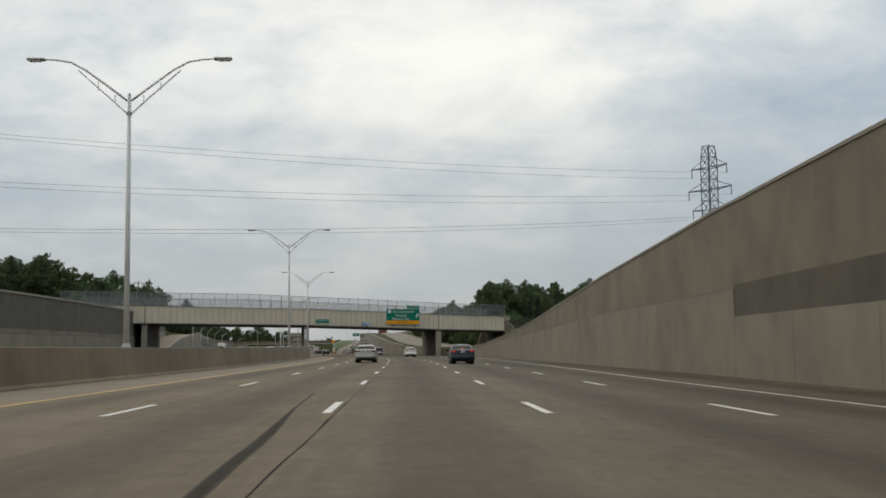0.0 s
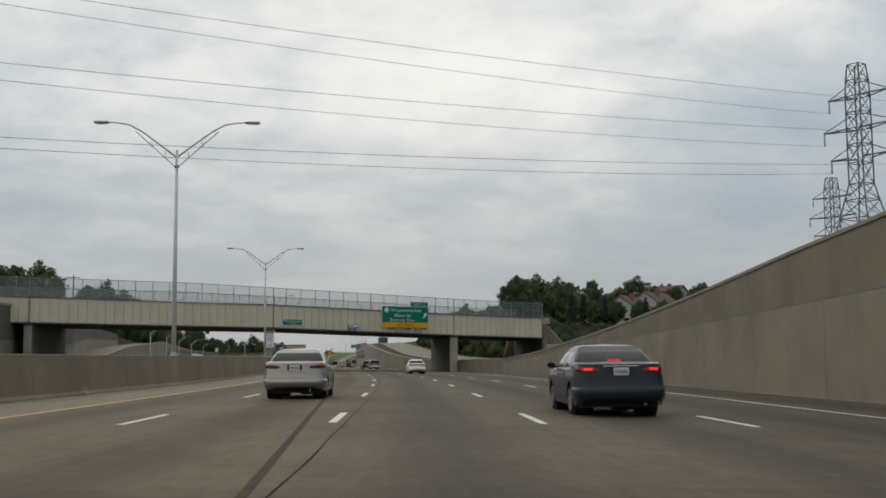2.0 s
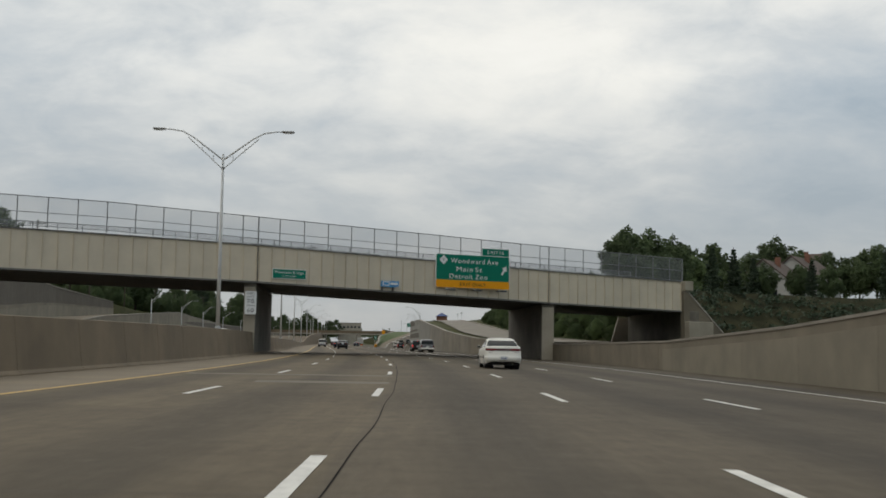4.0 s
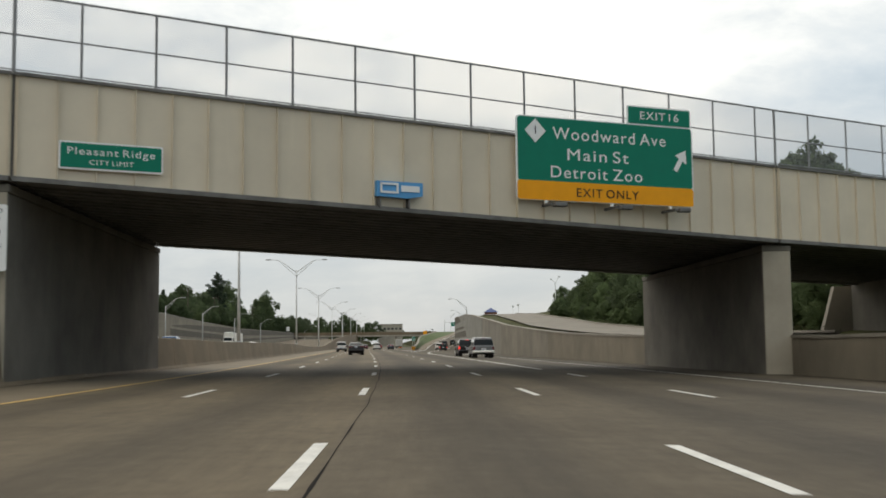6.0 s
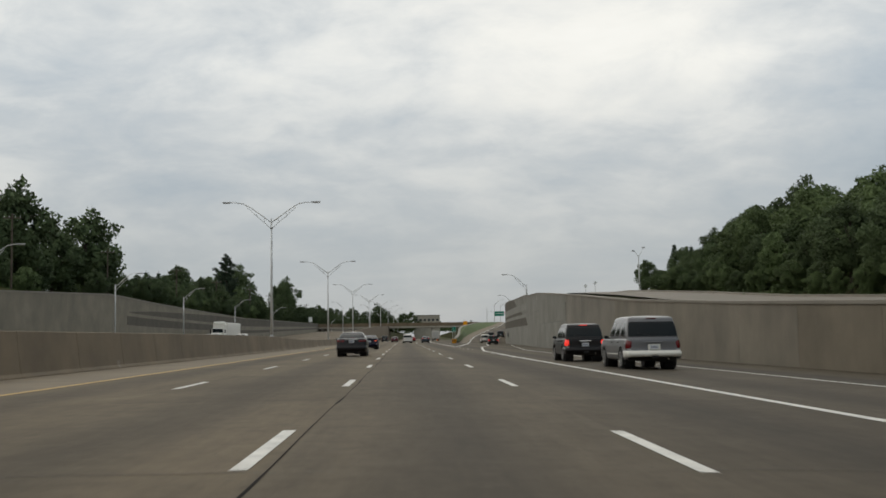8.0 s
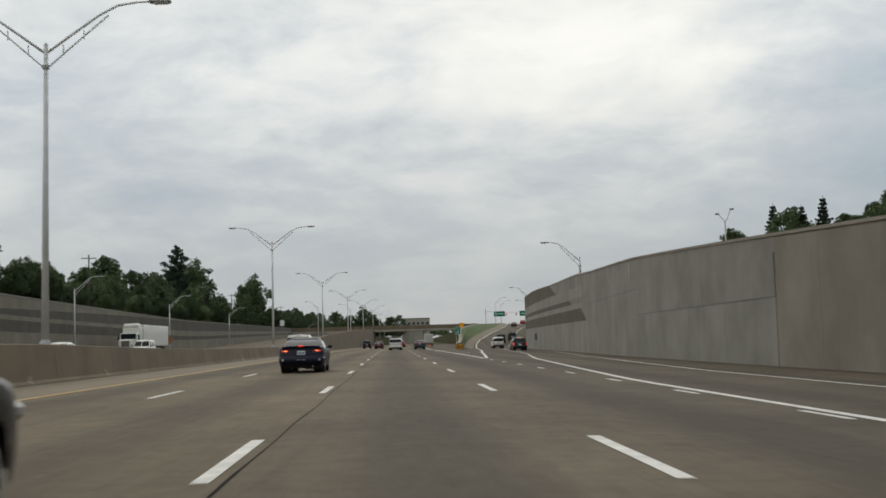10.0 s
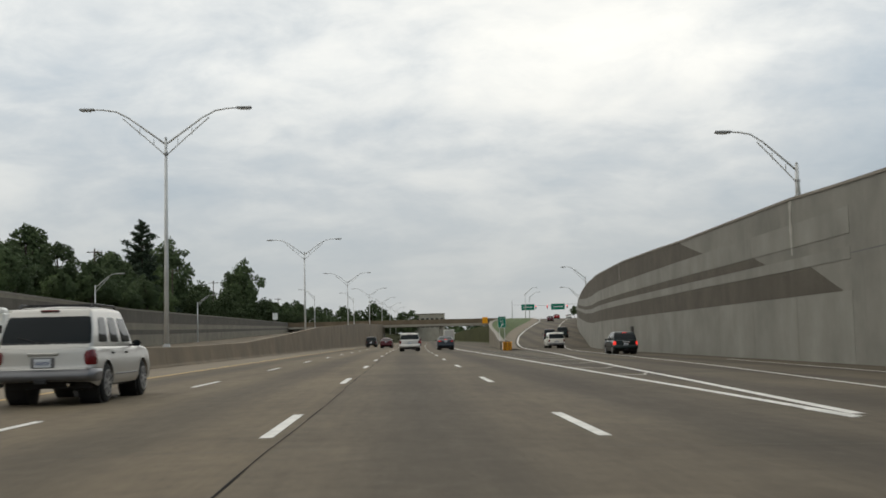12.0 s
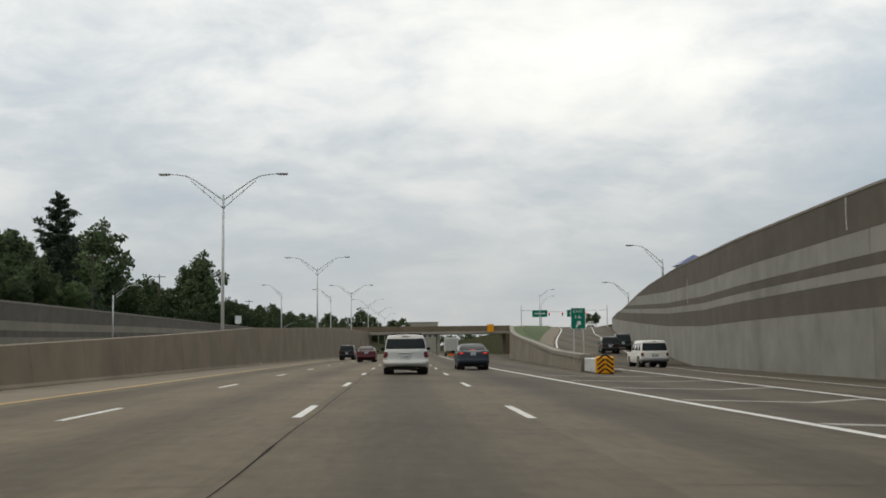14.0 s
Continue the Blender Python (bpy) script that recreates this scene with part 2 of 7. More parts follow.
def salt_stains(m):
    """White salt blotches along the foot of the barrier."""
    t = m.node_tree
    p = t.nodes["Principled BSDF"]
    old = p.inputs["Base Color"].links[0].from_socket
    co = t.nodes.new("ShaderNodeTexCoord").outputs["Object"]
    foot = ramp(t, nd(t, "ShaderNodeSeparateXYZ", {0: co}).outputs[2], [(0.12, 1.0), (0.34, 0.0)])
    blot = ramp(t, noise_(t, co, 0.4, 6.0, 0.7), [(0.63, 0.0), (0.70, 0.55)])
    t.links.new(mixc(t, math_(t, "MULTIPLY", foot, blot), old, (0.44, 0.42, 0.38)), p.inputs["Base Color"])


salt_stains(M["barrier"])


# ---- the road's line: distance s along our lane, offset u to the right of it ----
KNOT = 60.0
BENDS = [-1.06, -2.63, 0.68, 8.96, 10.29, 2.92, -0.39, 0.03, -1.05, -2.16, -0.75, -0.07, 0.11]
STEP = 2.0
S_AX = np.arange(-60, 1201, STEP)
_k = np.interp(S_AX, np.arange(-60, 661, KNOT), BENDS) * 1e-4
_th = np.concatenate([[0], np.cumsum((_k[1:] + _k[:-1]) / 2 * STEP)])
_th = _th - _th[30]
_x = np.concatenate([[0], np.cumsum(-(np.sin(_th[1:]) + np.sin(_th[:-1])) / 2 * STEP)])
_y = np.concatenate([[0], np.cumsum((np.cos(_th[1:]) + np.cos(_th[:-1])) / 2 * STEP)])
_x, _y = _x - _x[30], _y - _y[30]


def heading(s):
    return float(np.interp(s, S_AX, _th))


def at(s, u, z=0.0):
    a = heading(s)
    return Vector((float(np.interp(s, S_AX, _x)) + u * math.cos(a), float(np.interp(s, S_AX, _y)) + u * math.sin(a), z))


def on_road(s, u, z=0.0, turn=0.0):
    p = at(s, u, z)
    return pose(p.x, p.y, p.z, 0, 0, math.degrees(heading(s)) + turn)


def table(*pairs):
    xs, ys = zip(*pairs)
    return lambda s: float(np.interp(s, xs, ys))


def camber(u):
    return -0.02 * max(0.0, u)


def eased(f, w=9.0):
    """A table without kinks."""
    ax = np.arange(-60, 1201, 1.0)
    base = np.array([f(x) for x in np.arange(-60 - 30, 1231, 1.0)])
    k = np.hanning(2 * int(w) + 3)
    sm = np.convolve(base, k / k.sum(), "same")[30:-30]
    return lambda s: float(np.interp(s, ax, sm[:len(ax)]))


right_u = eased(table((-60, 12.2), (25, 12.5), (45, 13.0), (100, 13.3), (180, 14.3), (216, 14.9), (250, 14.3), (300, 14.2), (346, 15.0), (375, 16.2), (400, 18.0), (430, 19.0), (457, 20.1), (480, 21.5), (500, 23.7), (520, 26.0), (560, 30.5), (600, 35.5), (640, 41.7), (680, 48.6), (720, 55.7), (800, 60.0), (1200, 60.0)))
right_top = table((-60, 8.2), (25, 7.1), (45, 6.9), (74, 5.95), (88, 5.25), (96, 4.9), (110, 4.15), (126, 3.4), (142, 2.75), (160, 2.0), (180, 1.45), (216, 1.25), (250, 1.6), (268, 1.95), (284, 2.45), (309, 3.4), (330, 4.5), (345, 5.2), (360, 5.88), (370, 6.3), (393, 6.92), (406, 7.35), (430, 7.5), (440, 7.7), (456, 7.95), (474, 8.0), (493, 8.15), (510, 8.4), (537, 8.3), (555, 7.9), (568, 7.5), (587, 7.15), (620, 7.2), (680, 7.9), (720, 8.2), (1200, 8.2))
ramp_z = table((-60, -0.3), (495, -0.3), (520, 0.3), (560, 1.9), (600, 3.6), (640, 5.1), (680, 6.4), (720, 7.2), (760, 7.5), (1200, 7.5))
gore_u = table((-60, 8.6), (440, 8.6), (466, 9.4), (480, 10.3), (495, 11.2), (520, 12.5), (560, 13.9), (580, 15.5), (600, 17.1), (640, 20.4), (680, 23.8), (720, 27.2), (760, 30.0), (1200, 30.0))
gore_top = table((468, 0.62), (490, 0.85), (510, 1.45), (522, 1.8), (545, 2.6), (558, 3.3), (575, 4.3), (600, 4.9), (640, 5.8), (680, 6.7), (720, 7.4), (1200, 7.6))
lawn_r = table((468, 10.7), (480, 11.7), (495, 12.7), (520, 14.3), (540, 16.2), (560, 18.5), (578, 20.9), (605, 24.9), (641, 29.8), (680, 33.6), (720, 37.5), (760, 40.0), (1200, 44.0))
med_top = table((-60, 1.2), (60, 1.28), (100, 1.42), (170, 1.75), (205, 1.8), (230, 1.5), (256, 1.4), (300, 1.42), (336, 1.32), (352, 1.12), (370, 0.98), (415, 0.97), (438, 1.15), (458, 1.7), (477, 2.25), (500, 3.0), (600, 5.0), (700, 6.2), (1200, 6.2))
opp_z = table((-60, 0.2), (430, 0.3), (480, 0.55), (540, 1.2), (600, 2.3), (700, 4.2), (1200, 4.6))
left_top = table((255, 0.4), (262, 2.4), (285, 3.9), (300, 4.8), (318, 5.4), (346, 6.4), (372, 7.2), (395, 7.9), (420, 7.5), (455, 7.2), (520, 6.7), (600, 7.1), (700, 7.5), (1200, 7.5))
LEFT_U = -42.0
old_u = table((-60, -42.0), (235, -42.0), (262, -46.0), (300, -49.5), (352, -50.2), (390, -50.5), (430, -43.0), (1200, -43.0))
old_top = table((-60, 7.4), (110, 7.8), (255, 8.6), (283, 9.4), (353, 8.8), (390, 8.2), (430, 7.4), (455, 7.2), (520, 6.7), (600, 7.1), (700, 7.5), (1200, 7.5))
ramp_l = table((-60, 0.2), (225, 0.25), (262, 2.0), (300, 4.4), (346, 6.0), (395, 7.3), (430, 7.0), (455, 6.9), (520, 6.4), (600, 6.8), (1200, 7.2))


def surf(s, u):
    """Height of the pavement: the cambered freeway, or past the gore the climbing exit ramp."""
    f = min(1.0, max(0.0, (s - 497) / 24.0))
    if u < gore_u(s):
        f = 0.0
    return camber(u) * (1 - f) + (ramp_z(s) - 0.004 * (u - 20)) * f


def mesh_object(name, verts, faces, mat, uvs=None, smooth=False, parent=None):
    me = bpy.data.meshes.new(name)
    me.from_pydata([tuple(v) for v in verts], [], faces)
    if uvs is not None:
        layer = me.uv_layers.new(name="su")
        for lp in me.loops:
            layer.data[lp.index].uv = uvs[lp.vertex_index]
    for m in (mat if isinstance(mat, (list, tuple)) else [mat]):
        me.materials.append(m)
    if smooth:
        me.polygons.foreach_set("use_smooth", [True] * len(me.polygons))
    me.update()
    ob = new(name, me)
    if parent:
        ob.parent = parent
    return ob


def strip(name, s0, s1, step, cols, mat, closed=False, smooth=False, parent=None, caps=False):
    """A sheet (or a closed beam) along the road; cols are functions of s giving (u, z)."""
    n = max(1, int(math.ceil((s1 - s0) / step)))
    verts, uvs, faces = [], [], []
    k = len(cols)
    for i in range(n + 1):
        s = s0 + (s1 - s0) * i / n
        for c in cols:
            u, z = c(s)
            verts.append(at(s, u, z))
            uvs.append((u, s))
    for i in range(n):
        for j in range(k if closed else k - 1):
            a, b = i * k + j, i * k + (j + 1) % k
            faces.append((a, b, b + k, a + k))
    if caps and closed:
        faces.append(tuple(reversed(range(k))))
        faces.append(tuple(range(n * k, n * k + k)))
    return mesh_object(name, verts, faces, mat, uvs, smooth, parent)


def const(u, z):
    return lambda s: (u, z)


# ---- ground: one sheet with the sunken roadway cut in it ----
def hill(s, far):
    bump = math.exp(-((s - 320) / 75.0) ** 2)
    return (right_top(s) - 0.25) + (0.2 if far == 0 else (1.3 if far == 1 else 4.2)) * bump


def lowered(s, z, up):
    """The open flat beside the railway bridge stays low."""
    f = float(np.interp(s, (165, 190, 250, 272), (0, 1, 1, 0)))
    return z * (1 - f) + (right_top(s) - 0.25 + up) * f


far_right_z = table((-60, 8.0), (140, 6.5), (230, 6.0), (320, 9.8), (420, 9.0), (1200, 9.0))
def shelf(s, z, up):
    """Past the bridge a level shelf with a service road lies behind the wall."""
    f = float(np.interp(s, (228, 250, 470, 520), (0, 1, 1, 0)))
    return z * (1 - f) + (right_top(s) + up) * f


ground_cols = [
    lambda s: (-230, 7.0), lambda s: (-120, 7.2), lambda s: (-60, old_top(s) + 0.3), lambda s: (old_u(s) - 0.9, old_top(s) - 0.25), lambda s: (old_u(s) - 0.5, ramp_l(s) - 0.12), lambda s: (LEFT_U - 0.35, ramp_l(s) - 0.12), lambda s: (LEFT_U - 0.3, opp_z(s) - 0.12),
    lambda s: (-13.3, opp_z(s) - 0.12), lambda s: (-12.4, -0.12), lambda s: (0, -0.12), lambda s: (gore_u(s) - 0.3, -0.56), lambda s: (gore_u(s) + 0.1, ramp_z(s) - 0.3 if s > 500 else -0.62),
    lambda s: (right_u(s) + 0.1, (ramp_z(s) if s > 500 else -0.46) - 0.35), lambda s: (right_u(s) + 0.55, right_top(s) - 0.3), lambda s: (right_u(s) + 6, shelf(s, lowered(s, hill(s, 0) if s < 220 else hill(s, 1), 0.0), -0.2)),
    lambda s: (right_u(s) + 13.5, shelf(s, lowered(s, 0.4 * hill(s, 1) + 0.6 * max(hill(s, 2), far_right_z(s) - 1.0), 0.1), -0.08)), lambda s: (right_u(s) + 20, shelf(s, lowered(s, max(hill(s, 2), far_right_z(s) - 1.0), 0.3), 0.8)),
    lambda s: (right_u(s) + 28, shelf(s, lowered(s, max(hill(s, 2), far_right_z(s) - 0.6), 1.5), 1.6)), lambda s: (right_u(s) + 60, far_right_z(s) + 1.0), lambda s: (230, far_right_z(s))]
ground = strip("ground", -60, 1180, 10, ground_cols, M["grass"])
gm = ground.data
bmg = bmesh.new()
bmg.from_mesh(gm)
edge = [e for e in bmg.edges if e.is_boundary]
ex = bmesh.ops.extrude_edge_only(bmg, edges=edge)
for v in [g for g in ex["geom"] if isinstance(g, bmesh.types.BMVert)]:
    d = Vector((v.co.x + 20, v.co.y - 560, 0)).normalized()
    v.co = Vector((-20, 560, 6.5)) + d * 4200
bmg.to_mesh(gm)
bmg.free()
tagged(ground, "rough grass and weeds on the banks above the sunken freeway", "ground", kind="structure")

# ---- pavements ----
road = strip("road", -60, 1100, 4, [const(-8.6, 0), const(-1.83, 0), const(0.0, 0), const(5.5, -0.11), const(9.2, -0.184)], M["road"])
tagged(road, "worn grey-brown concrete freeway lanes with dark oil tracks", "road", kind="structure")
sh_l = strip("shoulder", -60, 1100, 6, [const(-12.0, 0.0), const(-8.601, 0.0)], M["shoulder"])
tagged(sh_l, "tan concrete inner shoulder beside the median barrier", "shoulder", kind="structure")
sh_r = strip("shoulder", -60, 502, 4, [const(9.2, -0.184), lambda s: (right_u(s) + 0.05, camber(right_u(s)))], M["road"])
tagged(sh_r, "grey concrete outer shoulder and exit lane beside the retaining wall", "shoulder", kind="structure")
sh_g = strip("shoulder", 502, 900, 6, [const(9.2, -0.184), lambda s: (gore_u(s) - 0.3, camber(gore_u(s) - 0.3))], M["road"])
tagged(sh_g, "grey concrete shoulder beside the ramp wall", "shoulder", kind="structure")
exit_ramp = strip("exit_ramp", 502, 1000, 4, [lambda s: (min(lawn_r(s) + 0.9, right_u(s) - 6), surf(s, lawn_r(s) + 0.9)), lambda s: ((lawn_r(s) + right_u(s)) / 2, surf(s, (lawn_r(s) + right_u(s)) / 2)), lambda s: (right_u(s) + 0.05, surf(s, right_u(s)))], M["road"])
tagged(exit_ramp, "pale concrete exit ramp climbing beside the retaining wall", "ramp", kind="structure")
opp = strip("opposite_road", -60, 1100, 6, [lambda s: (LEFT_U, opp_z(s)), lambda s: (-12.9, opp_z(s))], M["road"])
tagged(opp, "concrete lanes of the opposite carriageway behind the median barrier", "road", kind="structure")

service = strip("service_road", 240, 520, 5, [lambda s: (right_u(s) + 2.6 + 1.6 * min(1.0, max(0.0, (s - 300) / 60)), right_top(s) - 0.06), lambda s: (right_u(s) + 11.0, right_top(s) + 0.03)], M["service"])
tagged(service, "pale worn service road climbing behind the retaining wall", "road", kind="structure")
kerb_r = strip("kerb", 240, 520, 5, [lambda s: (right_u(s) + 11.0, right_top(s) - 0.1), lambda s: (right_u(s) + 11.0, right_top(s) + 0.16), lambda s: (right_u(s) + 11.3, right_top(s) + 0.17), lambda s: (right_u(s) + 11.3, right_top(s) - 0.1)], M["coping"], closed=True, caps=True)
tagged(kerb_r, "pale concrete kerb along the service road", "kerb", kind="structure")

# ---- lane markings ----
def line(name, s0, s1, u_of, w, mat, lift=0.006, step=3.0):
    f = u_of if callable(u_of) else (lambda s: u_of)
    return strip(name, s0, s1, step, [lambda s: (f(s) - w / 2, surf(s, f(s) - w / 2) + lift), lambda s: (f(s) + w / 2, surf(s, f(s) + w / 2) + lift)], mat)


PERIOD, DASH = 15.24, 3.81
marks = [("lane_dash", -1.83, 19.96), ("lane_dash", 1.83, 19.6), ("lane_dash", -5.49, 4.7), ("lane_dash", 5.45, 19.3)]
exit_u = eased(table((225, 5.55), (263, 5.6), (300, 5.75), (326, 6.05), (341, 7.0), (352, 7.75), (367, 8.75), (378, 9.9), (395, 11.7), (408, 12.7), (429, 14.1), (447, 15.1), (470, 16.8), (520, 22.5), (600, 31.5), (680, 43.5), (760, 52.0), (1000, 54.0)), 4)
gore_r = eased(table((360, 5.4), (369, 5.85), (384, 7.05), (392, 7.6), (404, 8.5), (416, 9.3), (426, 10.2), (443, 11.4), (480, 13.4), (500, 14.5), (520, 15.65), (540, 17.5), (560, 19.9), (578, 22.3), (605, 26.2), (641, 31.2), (680, 35.2), (760, 42.5), (1000, 46)), 3)
edge_u = table((-60, 8.4), (35, 8.6), (100, 9.6), (173, 10.5), (245, 10.2), (300, 9.9), (335, 10.55), (350, 11.6), (363, 12.65), (390, 14.8), (412, 16.6))
for name, u, phase in marks:
    n = -4
    while True:
        s_far = phase + n * PERIOD
        n += 1
        if s_far > 640:
            break
        if s_far < -20 or (u > 5 and s_far > 226):
            continue
        tagged(line(name, s_far - DASH, s_far, u, 0.15, M["white_line"], step=4), "short worn white dash of a lane line on concrete", "lane marking", "lane dashes", "structure")
for n in range(11):
    s_far = 298.6 + n * 7.2
    tagged(line("dotted_dash", s_far - 1.8, s_far, 5.58, 0.13, M["white_line"]), "small white dotted mark along the exit lane", "lane marking", "dotted exit marks", "structure")
tagged(line("exit_line", 225, 372, exit_u, 0.2, M["white_line"]), "solid white line parting the exit lane", "lane marking", kind="structure")
tagged(line("exit_line", 372, 900, exit_u, 0.14, M["white_line"]), "thinner worn white line along the exit lane", "lane marking", kind="structure")
tagged(line("gore_line", 369, 640, table((369, 5.66), (376, 5.75), (424, 5.85), (474, 5.3), (640, 5.3)), 0.22, M["white_line"]), "solid white line along the painted gore", "lane marking", kind="structure")
tagged(line("gore_line", 369.5, 900, gore_r, 0.22, M["white_line"]), "solid white line along the far side of the painted gore", "lane marking", kind="structure")
tagged(line("edge_line", -60, 412, edge_u, 0.13, M["white_line"]), "thin white edge line along the outer shoulder", "lane marking", kind="structure")
tagged(line("yellow_edge_line", -60, 1000, -8.55, 0.16, M["yellow_line"]), "worn yellow edge line along the median shoulder", "lane marking", kind="structure")
for s in (387, 395, 403, 411, 418.5, 426, 434, 442, 450, 458):
    w = gore_r(s) - 6.0
    pts = [(s + 0.3, 6.0), (s - 0.5, 6.0 + 0.55 * w), (s + 1.6, 5.9 + w)]
    verts = [at(q + d, u, camber(u) + 0.007) for q, u in pts for d in (-0.22, 0.22)]
    hatch = mesh_object("gore_stripe", verts, [(0, 2, 3, 1), (2, 4, 5, 3)], M["faint_line"])
    tagged(hatch, "faded white bent stripe in the painted gore", "lane marking", "gore stripes", "structure")

# lengthwise tarred seam, transverse joints, pale strips
rng = random.Random(5)
seam_u = table((-60, -1.68), (20, -1.68), (60, -1.62), (140, -1.53), (175, -1.62), (240, -1.62), (350, -1.62), (1100, -1.62))
seam_w = [0.012 + 0.055 * max(0.0, noise.noise((i * 0.37, 2.0, 0))) ** 1.3 + 0.008 * rng.random() for i in range(700)]
wob = [0.045 * noise.noise((i * 0.23, 0.5, 3.0)) for i in range(700)]
seam = strip("pavement_seam", -20, 660, 1.0, [lambda s: (seam_u(s) + wob[int(s + 20) % 700] - seam_w[int(s + 20) % 700] / 2, 0.004), lambda s: (seam_u(s) + wob[int(s + 20) % 700] + seam_w[int(s + 20) % 700] / 2, 0.004)], M["seam"])
tagged(seam, "dark ragged tar-filled seam running along the lane edge", "pavement seam", kind="structure")
for i in range(46):
    s = -10 + i * 13.4
    for u0, u1 in ((-8.5, -1.5), (-1.3, 5.4)):
        j = strip("pavement_joint", s, s + 0.025, 1, [const(u0, 0.003), const((u0 + u1) / 2, camber((u0 + u1) / 2) + 0.003), const(u1, camber(u1) + 0.003)], M["joint"])
        tagged(j, "dark sawn joint across the concrete lanes", "pavement joint", "pavement joints", "structure")
for s0, s1, u0 in ((151.2, 152.3, -8.2), (144.7, 146.3, -5.2)):
    pp = strip("pavement_patch", s0, s1, 0.8, [lambda s: (u0 + 0.05 * math.sin(3 * s), 0.0032), const(-1.72, 0.0032)], M["patch"])
    tagged(pp, "pale strip of concrete across the lane", "pavement patch", "pavement patches", "structure")
skid_u = table((-8, -1.6), (5.7, -2.055), (8, -2.14), (9.4, -2.17), (10.6, -2.19), (13.4, -2.31), (17.5, -2.5), (24.3, -2.72))
for half, mt, lift in ((0.085, "skid_faint", 0.0035), (0.058, "skid", 0.0055)):
    sk = strip("skid_mark", -8, 25 if half > 0.07 else 17.5, 1.5, [lambda s: (skid_u(s) - half * (1.0 if s < 12 else max(0.4, (21 - s) / 9)), lift), lambda s: (skid_u(s) + half * 0.9 * (1.0 if s < 12 else max(0.4, (21 - s) / 9)), lift)], M[mt])
    tagged(sk, "dark curving tyre skid mark across the lane", "skid mark", "skid marks", "structure")
sk = strip("skid_mark", 58, 98, 2, [lambda s: (table((58, -1.72), (66, -1.8), (81, -2.5), (98, -3.2))(s) - 0.05, 0.0035), lambda s: (table((58, -1.72), (66, -1.8), (81, -2.5), (98, -3.2))(s) + 0.05, 0.0035)], M["skid_faint"])
tagged(sk, "faint curving tyre skid mark across the lane", "skid mark", "skid marks", "structure")


# ---- mesh helpers ----
def part(name, bm, mat, parent=None, label="", smooth=False, m=None):
    me = bpy.data.meshes.new(name)
    bmesh.ops.recalc_face_normals(bm, faces=bm.faces)
    bm.to_mesh(me)
    bm.free()
    me.materials.append(mat)
    if smooth:
        me.polygons.foreach_set("use_smooth", [True] * len(me.polygons))
    ob = new(name, me)
    if parent:
        ob.parent = parent
    if m is not None:
        ob.matrix_basis = m
    if label:
        tagged(ob, label)
    return ob


def empty(name, m=None):
    e = new(name)
    e.empty_display_size = 0.2
    if m is not None:
        e.matrix_basis = m
    return e


def box(bm, c, size, rot=None, bevel=0.0, seg=1):
    r = bmesh.ops.create_cube(bm, size=1.0)
    mt = Matrix.Translation(c) @ (rot.to_4x4() if rot is not None else Matrix()) @ Matrix.Diagonal((*size, 1))
    bmesh.ops.transform(bm, matrix=mt, verts=r["verts"])
    if bevel:
        es = {e for v in r["verts"] for e in v.link_edges}
        bmesh.ops.bevel(bm, geom=list(es), offset=bevel, segments=seg, affect="EDGES")
    return bm


def boxed(c, size, bevel=0.0, rot=None, seg=1):
    return box(bmesh.new(), c, size, rot, bevel, seg)


def tube(bm, path, radii, sides=8, cap=True):
    """A round tapered tube through the points of path."""
    rings = []
    pts = [Vector(p) for p in path]
    for i, p in enumerate(pts):
        d = (pts[min(i + 1, len(pts) - 1)] - pts[max(i - 1, 0)]).normalized()
        a = d.orthogonal().normalized() if abs(d.z) > 0.9 else d.cross(Vector((0, 0, 1))).normalized()
        b = d.cross(a).normalized()
        r = radii[i] if isinstance(radii, (list, tuple)) else radii
        rings.append([bm.verts.new(p + (a * math.cos(2 * math.pi * k / sides) + b * math.sin(2 * math.pi * k / sides)) * r) for k in range(sides)])
    for q, w in zip(rings, rings[1:]):
        for k in range(sides):
            bm.faces.new((q[k], q[(k + 1) % sides], w[(k + 1) % sides], w[k]))
    if cap:
        bm.faces.new(list(reversed(rings[0])))
        bm.faces.new(rings[-1])
    return bm


def tubed(path, radii, sides=8):
    return tube(bmesh.new(), path, radii, sides)


def letter_mesh(name, text, size, depth=0.004):
    cu = bpy.data.curves.new(name, "FONT")
    cu.body, cu.size, cu.extrude, cu.align_x, cu.align_y, cu.offset = text, size, depth, "CENTER", "CENTER", 0.0
    cu.space_character = 1.16
    tmp = new(name, cu)
    me = bpy.data.meshes.new_from_object(tmp.evaluated_get(bpy.context.evaluated_depsgraph_get()))
    bpy.data.objects.remove(tmp)
    bpy.data.curves.remove(cu)
    xs = [v.co.x for v in me.vertices]
    return me, min(xs), max(xs)


